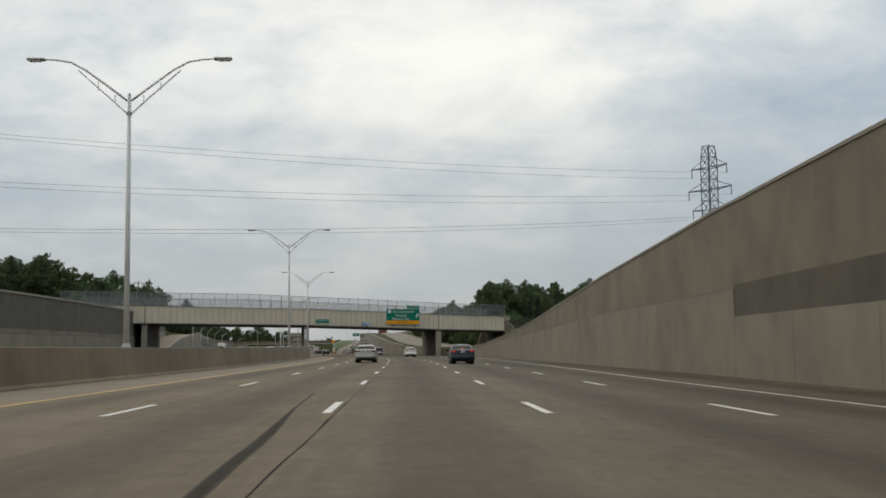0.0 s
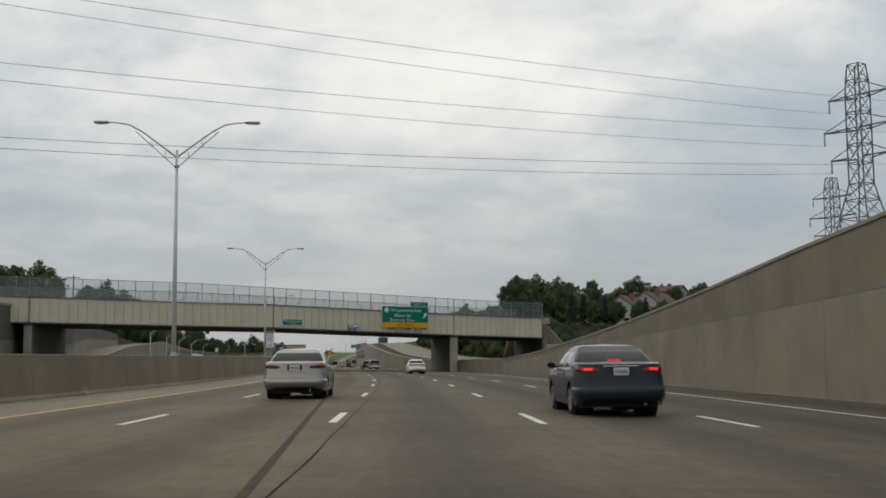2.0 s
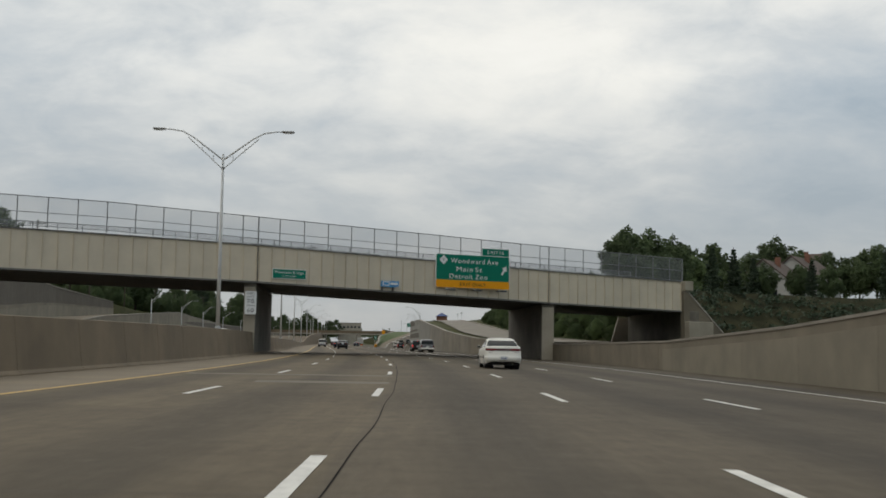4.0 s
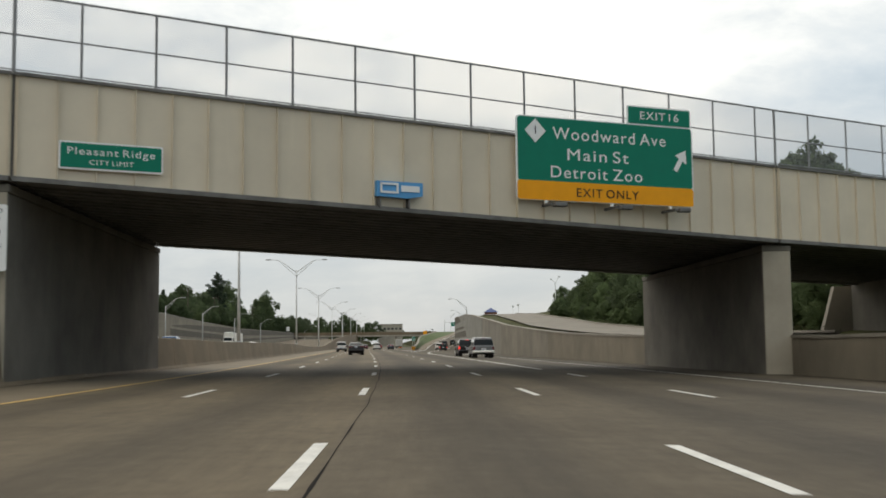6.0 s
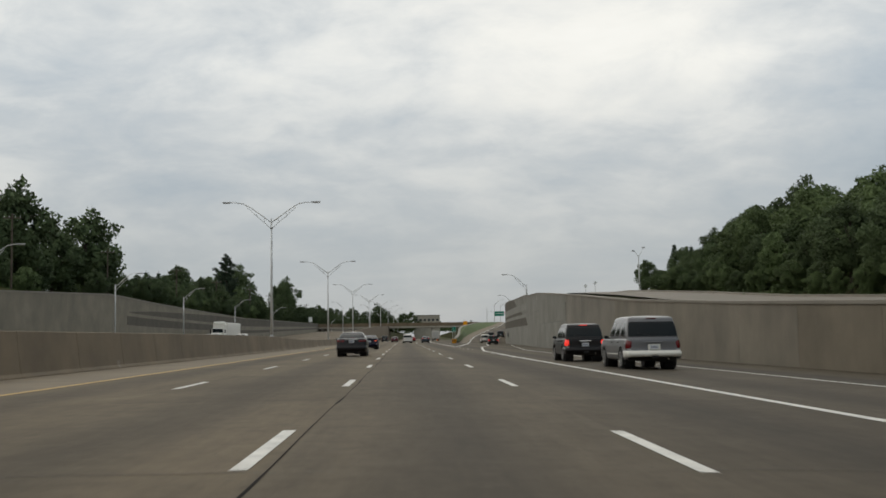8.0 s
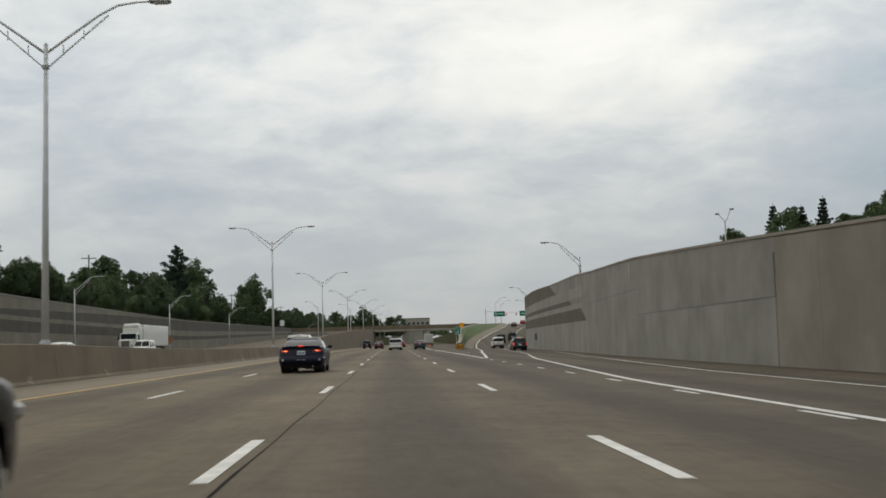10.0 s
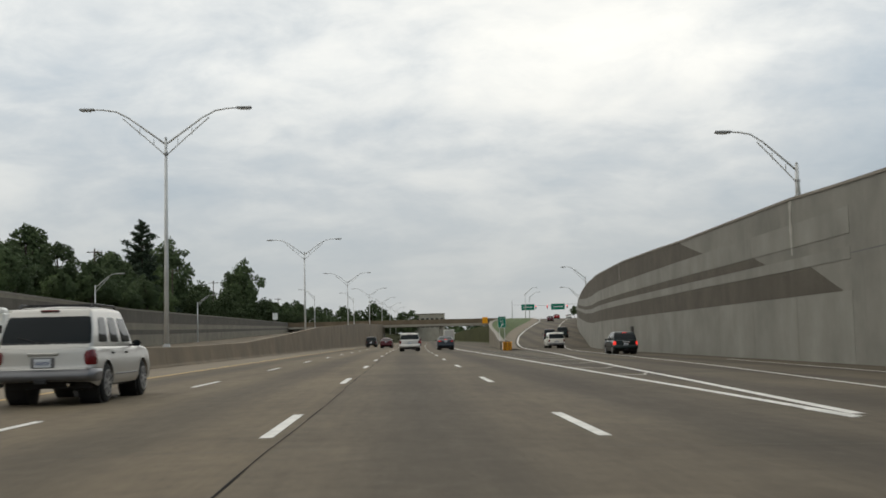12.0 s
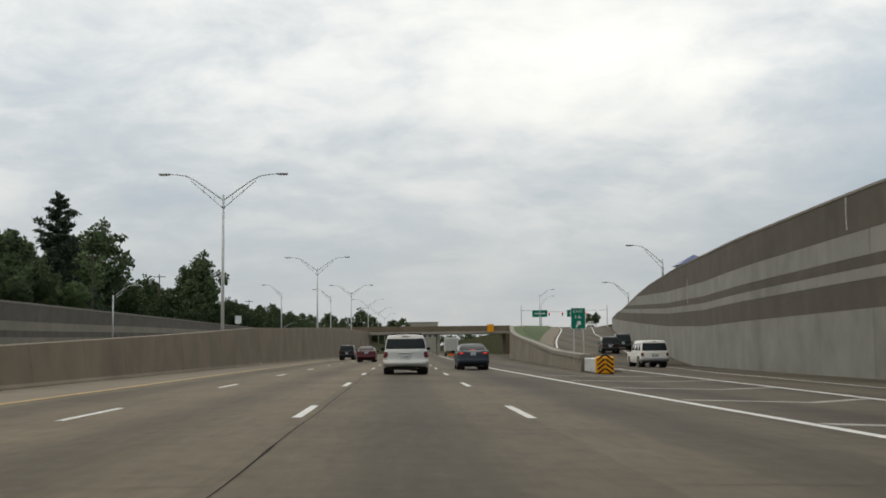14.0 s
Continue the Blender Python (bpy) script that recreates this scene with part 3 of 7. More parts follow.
def lettering(name, text, size, mat, parent, m, width=None):
    """Words side by side about the middle of m, each letter a mesh of its own."""
    words = [letter_mesh(name, w, size) for w in text.split()]
    gap = 0.34 * size
    total = sum(b - a for _, a, b in words) + gap * (len(words) - 1)
    k = width / total if width else 1.0
    x = -total / 2
    for me, a, b in words:
        bm = bmesh.new()
        bm.from_mesh(me)
        bmesh.ops.remove_doubles(bm, verts=bm.verts, dist=1e-6)
        left = set(bm.verts)
        clumps = []
        while left:
            todo, seen = [left.pop()], []
            while todo:
                v = todo.pop()
                seen.append(v)
                for e in v.link_edges:
                    o = e.other_vert(v)
                    if o in left:
                        left.remove(o)
                        todo.append(o)
            xs = [v.co.x for v in seen]
            clumps.append([min(xs), max(xs), seen])
        clumps.sort(key=lambda q: q[0] - q[1])
        glyphs = []
        for lo, hi, seen in clumps:
            home = [g for g in glyphs if lo < g[1] - 0.3 * (hi - lo) and hi > g[0] + 0.3 * (hi - lo)]
            if home:
                home[0][2].extend(seen)
            else:
                glyphs.append([lo, hi, list(seen)])
        for lo, hi, seen in glyphs:
            number = {v: i for i, v in enumerate(seen)}
            faces = {f for v in seen for f in v.link_faces}
            out = bpy.data.meshes.new(name)
            out.from_pydata([((v.co.x - a + x) * k, v.co.y, v.co.z) for v in seen], [], [[number[v] for v in f.verts] for f in faces])
            out.materials.append(mat)
            ob = new(name, out)
            ob.parent = parent
            ob.matrix_basis = m
        bm.free()
        bpy.data.meshes.remove(me)
        x += b - a + gap


def rounded_plate(w, h, d, r=0.1, seg=5):
    """An upright plate in x-z with rounded corners, front at y = 0, going back to y = d."""
    bm = bmesh.new()
    pts = []
    for cx, cz, a0 in ((w / 2 - r, h / 2 - r, 0), (-w / 2 + r, h / 2 - r, 90), (-w / 2 + r, -h / 2 + r, 180), (w / 2 - r, -h / 2 + r, 270)):
        for i in range(seg + 1):
            a = radians(a0 + 90 * i / seg)
            pts.append((cx + r * math.cos(a), cz + r * math.sin(a)))
    fr = [bm.verts.new((x, 0, z)) for x, z in pts]
    bk = [bm.verts.new((x, d, z)) for x, z in pts]
    bm.faces.new(fr)
    bm.faces.new(list(reversed(bk)))
    n = len(pts)
    for i in range(n):
        bm.faces.new((fr[i], bk[i], bk[(i + 1) % n], fr[(i + 1) % n]))
    return bm


# ---- median barrier, far wall ----
def median_section():
    return [lambda s: (-11.85, -0.1), lambda s: (-11.85, 0.03), lambda s: (-11.97, 0.13), lambda s: (-12.14, med_top(s) - 0.02), lambda s: (-12.17, med_top(s)),
            lambda s: (-12.66, med_top(s)), lambda s: (-12.95, opp_z(s) + 0.3), lambda s: (-12.97, opp_z(s) - 0.1)]


s = -60.0
while s < 700:
    e = s + (6.1 if s < 520 else 20)
    b = strip("median_barrier", s, e - 0.025, 3, median_section(), M["barrier"], closed=True, caps=True)
    tagged(b, "stained tan concrete median barrier section with a sloped foot", "barrier", "median barrier sections", "structure")
    s = e
def far_sec(lo, hi, off, u_of, top, foot):
    """A course of a wall on the far side: lo and hi are shares of its height, off is how far it stands before the core."""
    level = lambda s, k: foot(s) - 0.1 if k == 0 else foot(s) + (top(s) - foot(s)) * (k(s) if callable(k) else k)
    return [lambda s: (u_of(s) + off, level(s, lo)), lambda s: (u_of(s) + off, level(s, hi)), lambda s: (u_of(s) - 0.5, level(s, hi)), lambda s: (u_of(s) - 0.5, level(s, lo))]


flat_u = lambda s: LEFT_U
far_wall = strip("wall_far", 256, 1000, 6, far_sec(0, 0.972, 0.0, flat_u, left_top, opp_z), M["panel"], closed=True, caps=True)
tagged(far_wall, "grey concrete retaining wall beyond the opposite carriageway", "retaining wall", kind="structure")
strip("coping", 256, 1000, 6, far_sec(0.973, 1.0, 0.06, flat_u, left_top, opp_z), M["coping"], closed=True, caps=True, parent=far_wall)
band_lo, band_hi = table((404, 0.44), (475, 0.42), (510, 0.32), (1200, 0.32)), table((404, 0.62), (475, 0.60), (510, 0.45), (1200, 0.45))
strip("wall_band", 403.5, 1000, 6, far_sec(band_lo, band_hi, 0.015, flat_u, left_top, opp_z), M["band"], closed=True, caps=True, parent=far_wall)
rise = table((404, 0.70), (420, 0.79), (470, 0.90), (520, 0.955), (1200, 0.965))
strip("wall_band", 405.0, 1000, 6, far_sec(table((404, 0.69), (475, 0.68), (510, 0.63), (1200, 0.63)), rise, 0.015, flat_u, left_top, opp_z), M["band"], closed=True, caps=True, parent=far_wall)
s = 330.0
while s < 640:
    strip("wall_joint", s, s + 0.05, 1, far_sec(0.02, 0.30, 0.012, flat_u, left_top, opp_z), M["joint"], closed=True, caps=True, parent=far_wall)
    s += 14.6
old_foot = lambda s: ramp_l(s) if s > 225 else opp_z(s)
old_wall = strip("wall_old", -60, 353, 6, far_sec(0, 0.40, 0.0, old_u, old_top, old_foot), M["panel"], closed=True, caps=True)
tagged(old_wall, "dark weathered retaining wall with a pale lower course beside the entrance ramp", "retaining wall", kind="structure")
for lo, hi, off, mt in ((0.401, 0.47, 0.02, "wall"), (0.471, 0.965, -0.05, "band"), (0.966, 1.0, 0.05, "coping")):
    strip("wall_course", -60, 353, 6, far_sec(lo, hi, off, old_u, old_top, old_foot), M[mt], closed=True, caps=True, parent=old_wall)
ramp_in = table((225, -38.0), (256, -41.4), (262, -42.5), (420, -42.5))
entrance = strip("entrance_ramp", 225, 420, 5, [lambda s: (old_u(s) + 0.02, ramp_l(s) + 0.02), lambda s: (ramp_in(s), ramp_l(s) + 0.02)], M["shoulder"])
tagged(entrance, "concrete entrance ramp rising behind the far retaining wall", "ramp", kind="structure")


# ---- near retaining wall: core, smooth lower panels, dark textured bands, coping ----
def wall_piece(name, s0, s1, lo, hi, out, mat, parent=None, step=1, back=0.5):
    """lo and hi are functions of s giving heights; out is how far the face stands before the core."""
    sec = [lambda s: (right_u(s) - out, lo(s)), lambda s: (right_u(s) - out, hi(s)), lambda s: (right_u(s) + back, hi(s)), lambda s: (right_u(s) + back, lo(s))]
    return strip(name, s0, s1, step, sec, mat, closed=True, caps=True, parent=parent)


base_z = lambda s: surf(s, right_u(s) - 0.1) - 0.15
near_wall = wall_piece("wall_near", -60, 340, base_z, lambda s: right_top(s) - 0.12, 0.0, M["wall"], step=1)
tagged(near_wall, "tall grey concrete retaining wall with rain streaks and panel joints", "retaining wall", kind="structure")
wall_piece("coping", -60, 716, lambda s: right_top(s) - 0.12, right_top, 0.05, M["coping"], near_wall)
exit_wall = wall_piece("wall_exit", 340, 716, base_z, lambda s: right_top(s) - 0.12, 0.0, M["wall_grey"])
tagged(exit_wall, "tall weathered grey retaining wall beside the exit lane", "retaining wall", kind="structure")
s = -60.0
while s < 180:
    e = s + 7.3
    if s < 40:
        top = lambda q: 2.2
    else:
        top = lambda q: min(3.3 - max(0.0, (q - 75)) * 0.018, right_top(q) - 0.5)
    if right_top(e) > 1.2:
        wall_piece("wall_panel", s, e - 0.03, lambda q: base_z(q) + 0.02, top, 0.045, M["panel"], near_wall, back=0.05)
    s = e
# dark strip in place of a shaded groove above the lower panels
wall_piece("wall_joint", 42.2, 150, lambda q: min(3.3 - max(0.0, (q - 75)) * 0.018, right_top(q) - 0.5) + 0.002, lambda q: min(3.3 - max(0.0, (q - 75)) * 0.018, right_top(q) - 0.5) + 0.05, 0.03, M["under"], near_wall, back=0.05)
wall_piece("wall_band", -60, 42.17, lambda q: 2.205, lambda q: 3.5, -0.0 + 0.02, M["band"], near_wall, back=0.05)
s = 182.0
while s < 340:
    e = min(s + 7.3, 340)
    wall_piece("wall_panel", s, e - 0.03, lambda q: base_z(q) + 0.02, lambda q: right_top(q) - 0.2, 0.014, M["wall" if s < 276 else "wall_mid_a" if s < 309 else "wall_mid_b"], near_wall, back=0.05)
    s = e


def band_z(q, z):
    return min(right_top(q) - 0.16 - (6.0 - z) * 0.02, z + 0.35 + max(0.0, ramp_z(q) + 0.3) * 0.85)


s = 340.0
while s < 640:
    e = s + 7.3
    if s < 369:
        wall_piece("wall_panel", s, e - 0.03, lambda q: 2.47, lambda q: min(4.2, right_top(q) - 0.6), 0.05, M["wall_grey"], exit_wall, back=0.05)
        wall_piece("wall_panel", s, e - 0.03, lambda q: base_z(q) + 0.02, lambda q: 2.45, 0.04, M["panel_grey"], exit_wall, back=0.05)
    elif s < 392:
        wall_piece("wall_panel", s, e - 0.03, lambda q: base_z(q) + 0.02, lambda q: 4.1, 0.014, M["wall_grey"], exit_wall, back=0.05)
    else:
        wall_piece("wall_panel", s, e - 0.03, lambda q: base_z(q) + 0.02, lambda q: max(band_z(q, 2.28), base_z(q) + 0.1), 0.02, M["panel_grey"], exit_wall, back=0.05)
        wall_piece("wall_panel", s, e - 0.03, lambda q: band_z(q, 3.57), lambda q: band_z(q, 4.08), 0.02, M["panel_grey"], exit_wall, back=0.05)
        wall_piece("wall_panel", s, e - 0.03, lambda q: band_z(q, 4.62), lambda q: band_z(q, 5.72), 0.02, M["panel_grey"], exit_wall, back=0.05)
    s = e


def slanted_band(s0, s1, lo, hi, slant):
    """A textured band whose beginning is cut on the slant."""
    n = int(s1 - s0)
    verts, faces = [], []
    for i in range(n + 1):
        q = s0 + (s1 - s0) * i / n
        rise = max(0.02, min(1.0, (q - s0) / slant))
        for h in (lo(q), lo(q) + (hi(q) - lo(q)) * rise):
            for off in (0.013, -0.02):
                verts.append(at(q, right_u(q) - off, h))
    for i in range(n):
        k = i * 4
        faces += [(k, k + 2, k + 6, k + 4), (k + 2, k + 3, k + 7, k + 6), (k + 1, k, k + 4, k + 5)]
    faces.append((0, 1, 3, 2))
    return mesh_object("wall_band", verts, faces, M["band"], parent=exit_wall)


# crease shade at the panel tops, painted in as dark strips
wall_piece("wall_joint", 369, 399, lambda q: 4.12, lambda q: 4.17, 0.006, M["under"], exit_wall, back=0.05)
wall_piece("wall_joint", 340, 369, lambda q: 2.43, lambda q: 2.475, 0.052, M["under"], exit_wall, back=0.05)
slanted_band(399.5, 700, lambda q: band_z(q, 2.3), lambda q: band_z(q, 3.55), 4.0)
slanted_band(410.5, 700, lambda q: band_z(q, 4.1), lambda q: band_z(q, 4.6), 2.0)
streak_r = random.Random(12)
for s_l, z_hi, z_lo, w_l in ((406.0, 7.2, 4.6, 0.46), (459.5, 7.8, 6.3, 0.26), (504.0, 6.9, 4.8, 0.3), (372.0, 6.0, 4.6, 0.18)):
    n_l = 14
    vs, fs = [], []
    for i in range(n_l + 1):
        f = i / n_l
        half = w_l * (0.5 - 0.28 * f) * (0.7 + 0.6 * streak_r.random())
        for sg in (-1, 1):
            q = s_l + sg * half + 0.08 * math.sin(3 * f)
            vs.append(at(q, right_u(q) - 0.026, z_hi + (z_lo - z_hi) * f))
    fs = [(2 * i, 2 * i + 1, 2 * i + 3, 2 * i + 2) for i in range(n_l)]
    mesh_object("lime_streak", vs, fs, M["lime"], parent=exit_wall)
slanted_band(424, 700, lambda q: band_z(q, 5.74), lambda q: right_top(q) - 0.14, 7.0)
gore_wall = strip("wall_gore", 468.5, 780, 5, [lambda s: (gore_u(s) - 0.3, -0.6), lambda s: (gore_u(s) - 0.2, gore_top(s) - 0.12), lambda s: (gore_u(s) + 0.3, gore_top(s) - 0.12), lambda s: (gore_u(s) + 0.4, -0.6)], M["wall"], closed=True, caps=True)
strip("coping", 468.5, 780, 5, [lambda s: (gore_u(s) - 0.28, gore_top(s) - 0.12), lambda s: (gore_u(s) - 0.28, gore_top(s) + 0.1), lambda s: (gore_u(s) + 0.36, gore_top(s) + 0.1), lambda s: (gore_u(s) + 0.36, gore_top(s) - 0.12)], M["coping"], closed=True, caps=True, parent=gore_wall)
tagged(gore_wall, "tan concrete wall holding the rising exit ramp", "retaining wall", kind="structure")
gore_lawn = strip("gore_lawn", 474, 780, 5, [lambda s: (gore_u(s) + 0.3, gore_top(s) - 0.03), lambda s: ((gore_u(s) * 2 + lawn_r(s)) / 3, gore_top(s) + 0.1), lambda s: (lawn_r(s) - 0.7, surf(s, lawn_r(s)) + 0.3)], M["lawn"])
apron = strip("ramp_apron", 469, 780, 4, [lambda s: (max(gore_u(s) + 0.3, lawn_r(s) - 0.9), surf(s, lawn_r(s)) + (0.38 if s > 500 else 0.12)), lambda s: (lawn_r(s) + 0.2, surf(s, lawn_r(s)) + 0.12), lambda s: (lawn_r(s) + 0.95, surf(s, lawn_r(s) + 0.95) + 0.015)], M["shoulder"])
tagged(apron, "tan concrete apron along the inner edge of the ramp", "kerb", kind="structure")
tagged(gore_lawn, "mown green grass strip between freeway and exit ramp", "grass verge", kind="structure")

# ---- railway bridge, skewed over both carriageways ----
BRIDGE = pose(-17.4, 205.6, 0, 0, 0, 30.7)
B0, B1, JOINTS, DEEP = -45.4, 45.2, (-45.4, -31.25, 0.0, 28.8, 45.2), 18.6
zb = table((-46, 6.08), (-12, 6.08), (0, 5.78), (28.8, 5.0), (46, 4.66))
FASCIA, FENCE = 3.0, 2.35
bridge = empty("railway_bridge", BRIDGE)
tagged(bridge, "beige plate-girder railway bridge with ribbed sides and a dark underside", "bridge")


SKEW = math.tan(radians(24.5))


def sloped_box(b0, b1, y0, y1, lo, hi):
    """A beam along the bridge; its ends follow the skew of the roadway."""
    bm = bmesh.new()
    v = [bm.verts.new((b + SKEW * y, y, zb(b) + h)) for b in (b0, b1) for y in (y0, y1) for h in (lo, hi)]
    for f in ((0, 1, 3, 2), (4, 6, 7, 5), (0, 4, 5, 1), (2, 3, 7, 6), (0, 2, 6, 4), (1, 5, 7, 3)):
        bm.faces.new([v[i] for i in f])
    return bm


for a, b in zip(JOINTS, JOINTS[1:]):
    for side, y in (("front", 0.0), ("rear", DEEP - 0.3)):
        part("girder", sloped_box(a + 0.05, b - 0.05, y, y + 0.3, 0.1, FASCIA), M["girder"], bridge)
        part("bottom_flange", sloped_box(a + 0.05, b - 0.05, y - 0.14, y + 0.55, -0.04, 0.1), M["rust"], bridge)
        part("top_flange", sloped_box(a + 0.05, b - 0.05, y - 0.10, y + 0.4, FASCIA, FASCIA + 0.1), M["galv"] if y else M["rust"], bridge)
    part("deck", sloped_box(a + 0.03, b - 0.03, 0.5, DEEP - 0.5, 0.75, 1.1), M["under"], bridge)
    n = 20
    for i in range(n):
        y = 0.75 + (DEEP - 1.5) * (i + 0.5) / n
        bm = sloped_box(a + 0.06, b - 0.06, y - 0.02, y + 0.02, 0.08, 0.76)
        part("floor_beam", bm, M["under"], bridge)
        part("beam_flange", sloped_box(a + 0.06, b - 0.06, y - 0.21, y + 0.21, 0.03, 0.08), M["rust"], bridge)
    k = max(2, round((b - a) / 1.12))
    for i in range(k + 1):
        x = a + 0.12 + (b - a - 0.24) * i / k
        bm = bmesh.new()
        box(bm, (x, -0.055, zb(x) + 0.1 + (FASCIA - 0.1) / 2), (0.022, 0.11, FASCIA - 0.12))
        part("stiffener", bm, M["girder"], bridge)
    part("girder_seam", sloped_box(b - 0.05, b + 0.05, 0.06, 0.2, 0.05, FASCIA + 0.05), M["under"], bridge) if b < 45 else None
fence = empty("bridge_fence", BRIDGE)
tagged(fence, "tall galvanised chain-link fence along the bridge edge", "fence")
screen = bpy.data.materials.new("chain_link_screen")
screen.use_nodes = True
st = screen.node_tree
tr = st.nodes.new("ShaderNodeBsdfTransparent")
mx = nd(st, "ShaderNodeMixShader", {0: 0.17, 1: tr.outputs[0], 2: st.nodes["Principled BSDF"].outputs[0]})
st.nodes["Principled BSDF"].inputs["Base Color"].default_value = (0.30, 0.31, 0.32, 1)
st.links.new(mx.outputs[0], st.nodes["Material Output"].inputs[0])
for y in (-0.02, DEEP - 0.1):
    stations = [q for a, b in zip(JOINTS, JOINTS[1:]) for q in [a] + [a + 1.85 + 2.16 * i for i in range(20) if a + 1.85 + 2.16 * i < b - 0.8]] + [B1 + 0.1]
    for x in stations:
        wide = min(abs(x - j) for j in JOINTS) < 0.3
        part("post", tubed([(x + SKEW * y, y, zb(x) + FASCIA + 0.08), (x + SKEW * y, y, zb(x) + FASCIA + FENCE)], 0.055 if wide else 0.040, 6), M["fence"], fence)
    for h, r in ((FENCE, 0.036), (FENCE * 0.5, 0.026), (0.16, 0.024)):
        part("rail", tubed([(b + SKEW * y, y, zb(b) + FASCIA + h) for b in (B0, -12, 0, 28.8, B1)], r, 6), M["fence"], fence)
    for a, b in ((B0, -12), (-12, 0), (0, 28.8), (28.8, B1)):
        part("mesh", sloped_box(a, b, y - 0.002, y + 0.002, FASCIA + 0.16, FASCIA + FENCE), screen, fence, "fine chain-link mesh")
# piers run along the roadway under the whole width
road_turn = 6.2 - 30.7
for b, w, lab in ((-31.25, 0.95, 0), (-0.5, 0.95, 1), (28.9, 1.15, 2)):
    p_ = empty("bridge_pier", BRIDGE @ pose(b, 0.25, 0, 0, 0, road_turn))
    tagged(p_, "beige concrete wall pier, soot and painted-in shade under the deck", "bridge pier", "bridge piers")
    bot = -0.5
    # shaft and cap take the painted-in shade, the front face stays beige
    part("shaft", boxed((0, 10.4, (zb(b) - 0.35 + bot) / 2), (w, 20.8, zb(b) - 0.35 - bot), 0.06), M["soot_shade_pier"], p_)
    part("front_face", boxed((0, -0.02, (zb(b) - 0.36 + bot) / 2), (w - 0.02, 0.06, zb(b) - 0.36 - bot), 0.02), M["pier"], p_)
    part("cap", boxed((0, 10.4, zb(b) - 0.24), (w + 0.06, 20.9, 0.24), 0.03), M["soot_shade_pier"], p_)
    for i in range(8):
        part("bearing", boxed((0, 0.6 + i * 2.5, zb(b) - 0.08), (0.4, 0.3, 0.16)), M["rust"], p_)
# abutments run along the roadway, with wing walls at both ends
def slab(points, d):
    """A wall of thickness d standing on the outline (x, z)."""
    bm = bmesh.new()
    f = bm.faces.new([bm.verts.new((x, 0, z)) for x, z in points])
    e = bmesh.ops.extrude_face_region(bm, geom=[f])
    bmesh.ops.translate(bm, vec=(0, d, 0), verts=[g for g in e["geom"] if isinstance(g, bmesh.types.BMVert)])
    return bm


ab = empty("bridge_abutment", BRIDGE @ pose(B1, 0, 0))
tagged(ab, "concrete abutment with sloping wing walls and pale copings", "bridge abutment", "bridge abutments")
top_z = zb(B1) + FASCIA
turn = pose(0, 0, 0, 0, 0, road_turn)
# breast wall colour also holds the shade below the deck
part("breast_wall", boxed((0.9, 10.6, 2.2), (1.8, 21.2, 5.1), 0.04), M["soot_shade_pier"], ab, m=turn)
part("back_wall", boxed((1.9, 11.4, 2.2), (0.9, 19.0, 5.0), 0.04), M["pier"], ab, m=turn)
part("end_block", boxed((0.55, -0.1, top_z - 0.38), (1.1, 0.9, 0.95), 0.04), M["pier"], ab)
part("wing_wall", slab([(0.0, -0.3), (6.0, -0.3), (6.0, 1.8), (0.4, 6.85), (0.0, 6.85)], 0.5), M["wall"], ab, m=pose(0, -0.35, 0))
part("footing_block", boxed((1.75, -0.65, 1.6), (3.3, 0.7, 4.2), 0.05), M["pier"], ab)
part("coping", tubed([(0.1, -0.15, 7.0), (6.2, -0.15, 1.75)], 0.30, 4), M["coping"], ab)
part("far_wing_wall", slab([(-2.4, 0.0), (0.1, 0.0), (0.1, 4.6), (-1.1, 4.6)], 0.5), M["coping"], ab, "pale far wing wall", m=turn @ pose(0, 21.3, 0, 0, 0, -road_turn - 24.5))
# the grassy railway embankment behind the abutment
verts, faces = [], []
rows_n = 10
for i in range(31):
    x = 0.6 + 59.4 * (i / 30) ** 1.5
    foot = max(1.6, 6.75 - (x - 0.6) * 0.90)
    reach = (top_z - 0.2 - foot) * 1.45
    for k in range(rows_n + 1):
        f = k / rows_n
        verts.append((x, 0.16 + reach * (1 - f), top_z - 0.2 + (foot - top_z + 0.2) * f + 0.12 * noise.noise((x * 0.5, f * 6, 0))))
    verts.append((x + SKEW * 19, 20.5, top_z - 0.2))
    verts.append((x + SKEW * 19 + 0.1, 20.7, 0.6))
m_ = rows_n + 3
for i in range(30):
    for k in range(m_ - 1):
        faces.append((i * m_ + k, (i + 1) * m_ + k, (i + 1) * m_ + k + 1, i * m_ + k + 1))
bank = mesh_object("embankment", verts, faces, M["scrub"])
bank.matrix_basis = BRIDGE @ pose(B1, 0, 0)
tagged(bank, "brown-green grassy railway embankment behind the abutment", "embankment", kind="structure")
ab2 = empty("bridge_abutment", BRIDGE @ pose(B0, 0, 0))
tagged(ab2, "dark concrete abutment beside the far retaining wall", "bridge abutment", "bridge abutments")
part("seat", boxed((-1.2, DEEP / 2, 4.2), (2.4, DEEP + 0.6, 9.2), 0.05), M["wall"], ab2)

# ---- signs on the bridge ----
def paint(name, c, rough=0.45, **k):
    return material(name, c, rough, vary=0.06, scale=1.5, grain=0.04, bump=0.0, spec=0.25, **k)


M["sign_green"] = paint("green_sign_sheeting", (0.0, 0.185, 0.115))
M["sign_white"] = paint("white_sign_sheeting", (0.80, 0.81, 0.80))
M["sign_yellow"] = paint("amber_sign_sheeting", (0.86, 0.36, 0.006))
M["sign_blue"] = paint("blue_sign_paint", (0.10, 0.33, 0.62))
M["sign_black"] = paint("black_sign_lettering", (0.012, 0.012, 0.012))
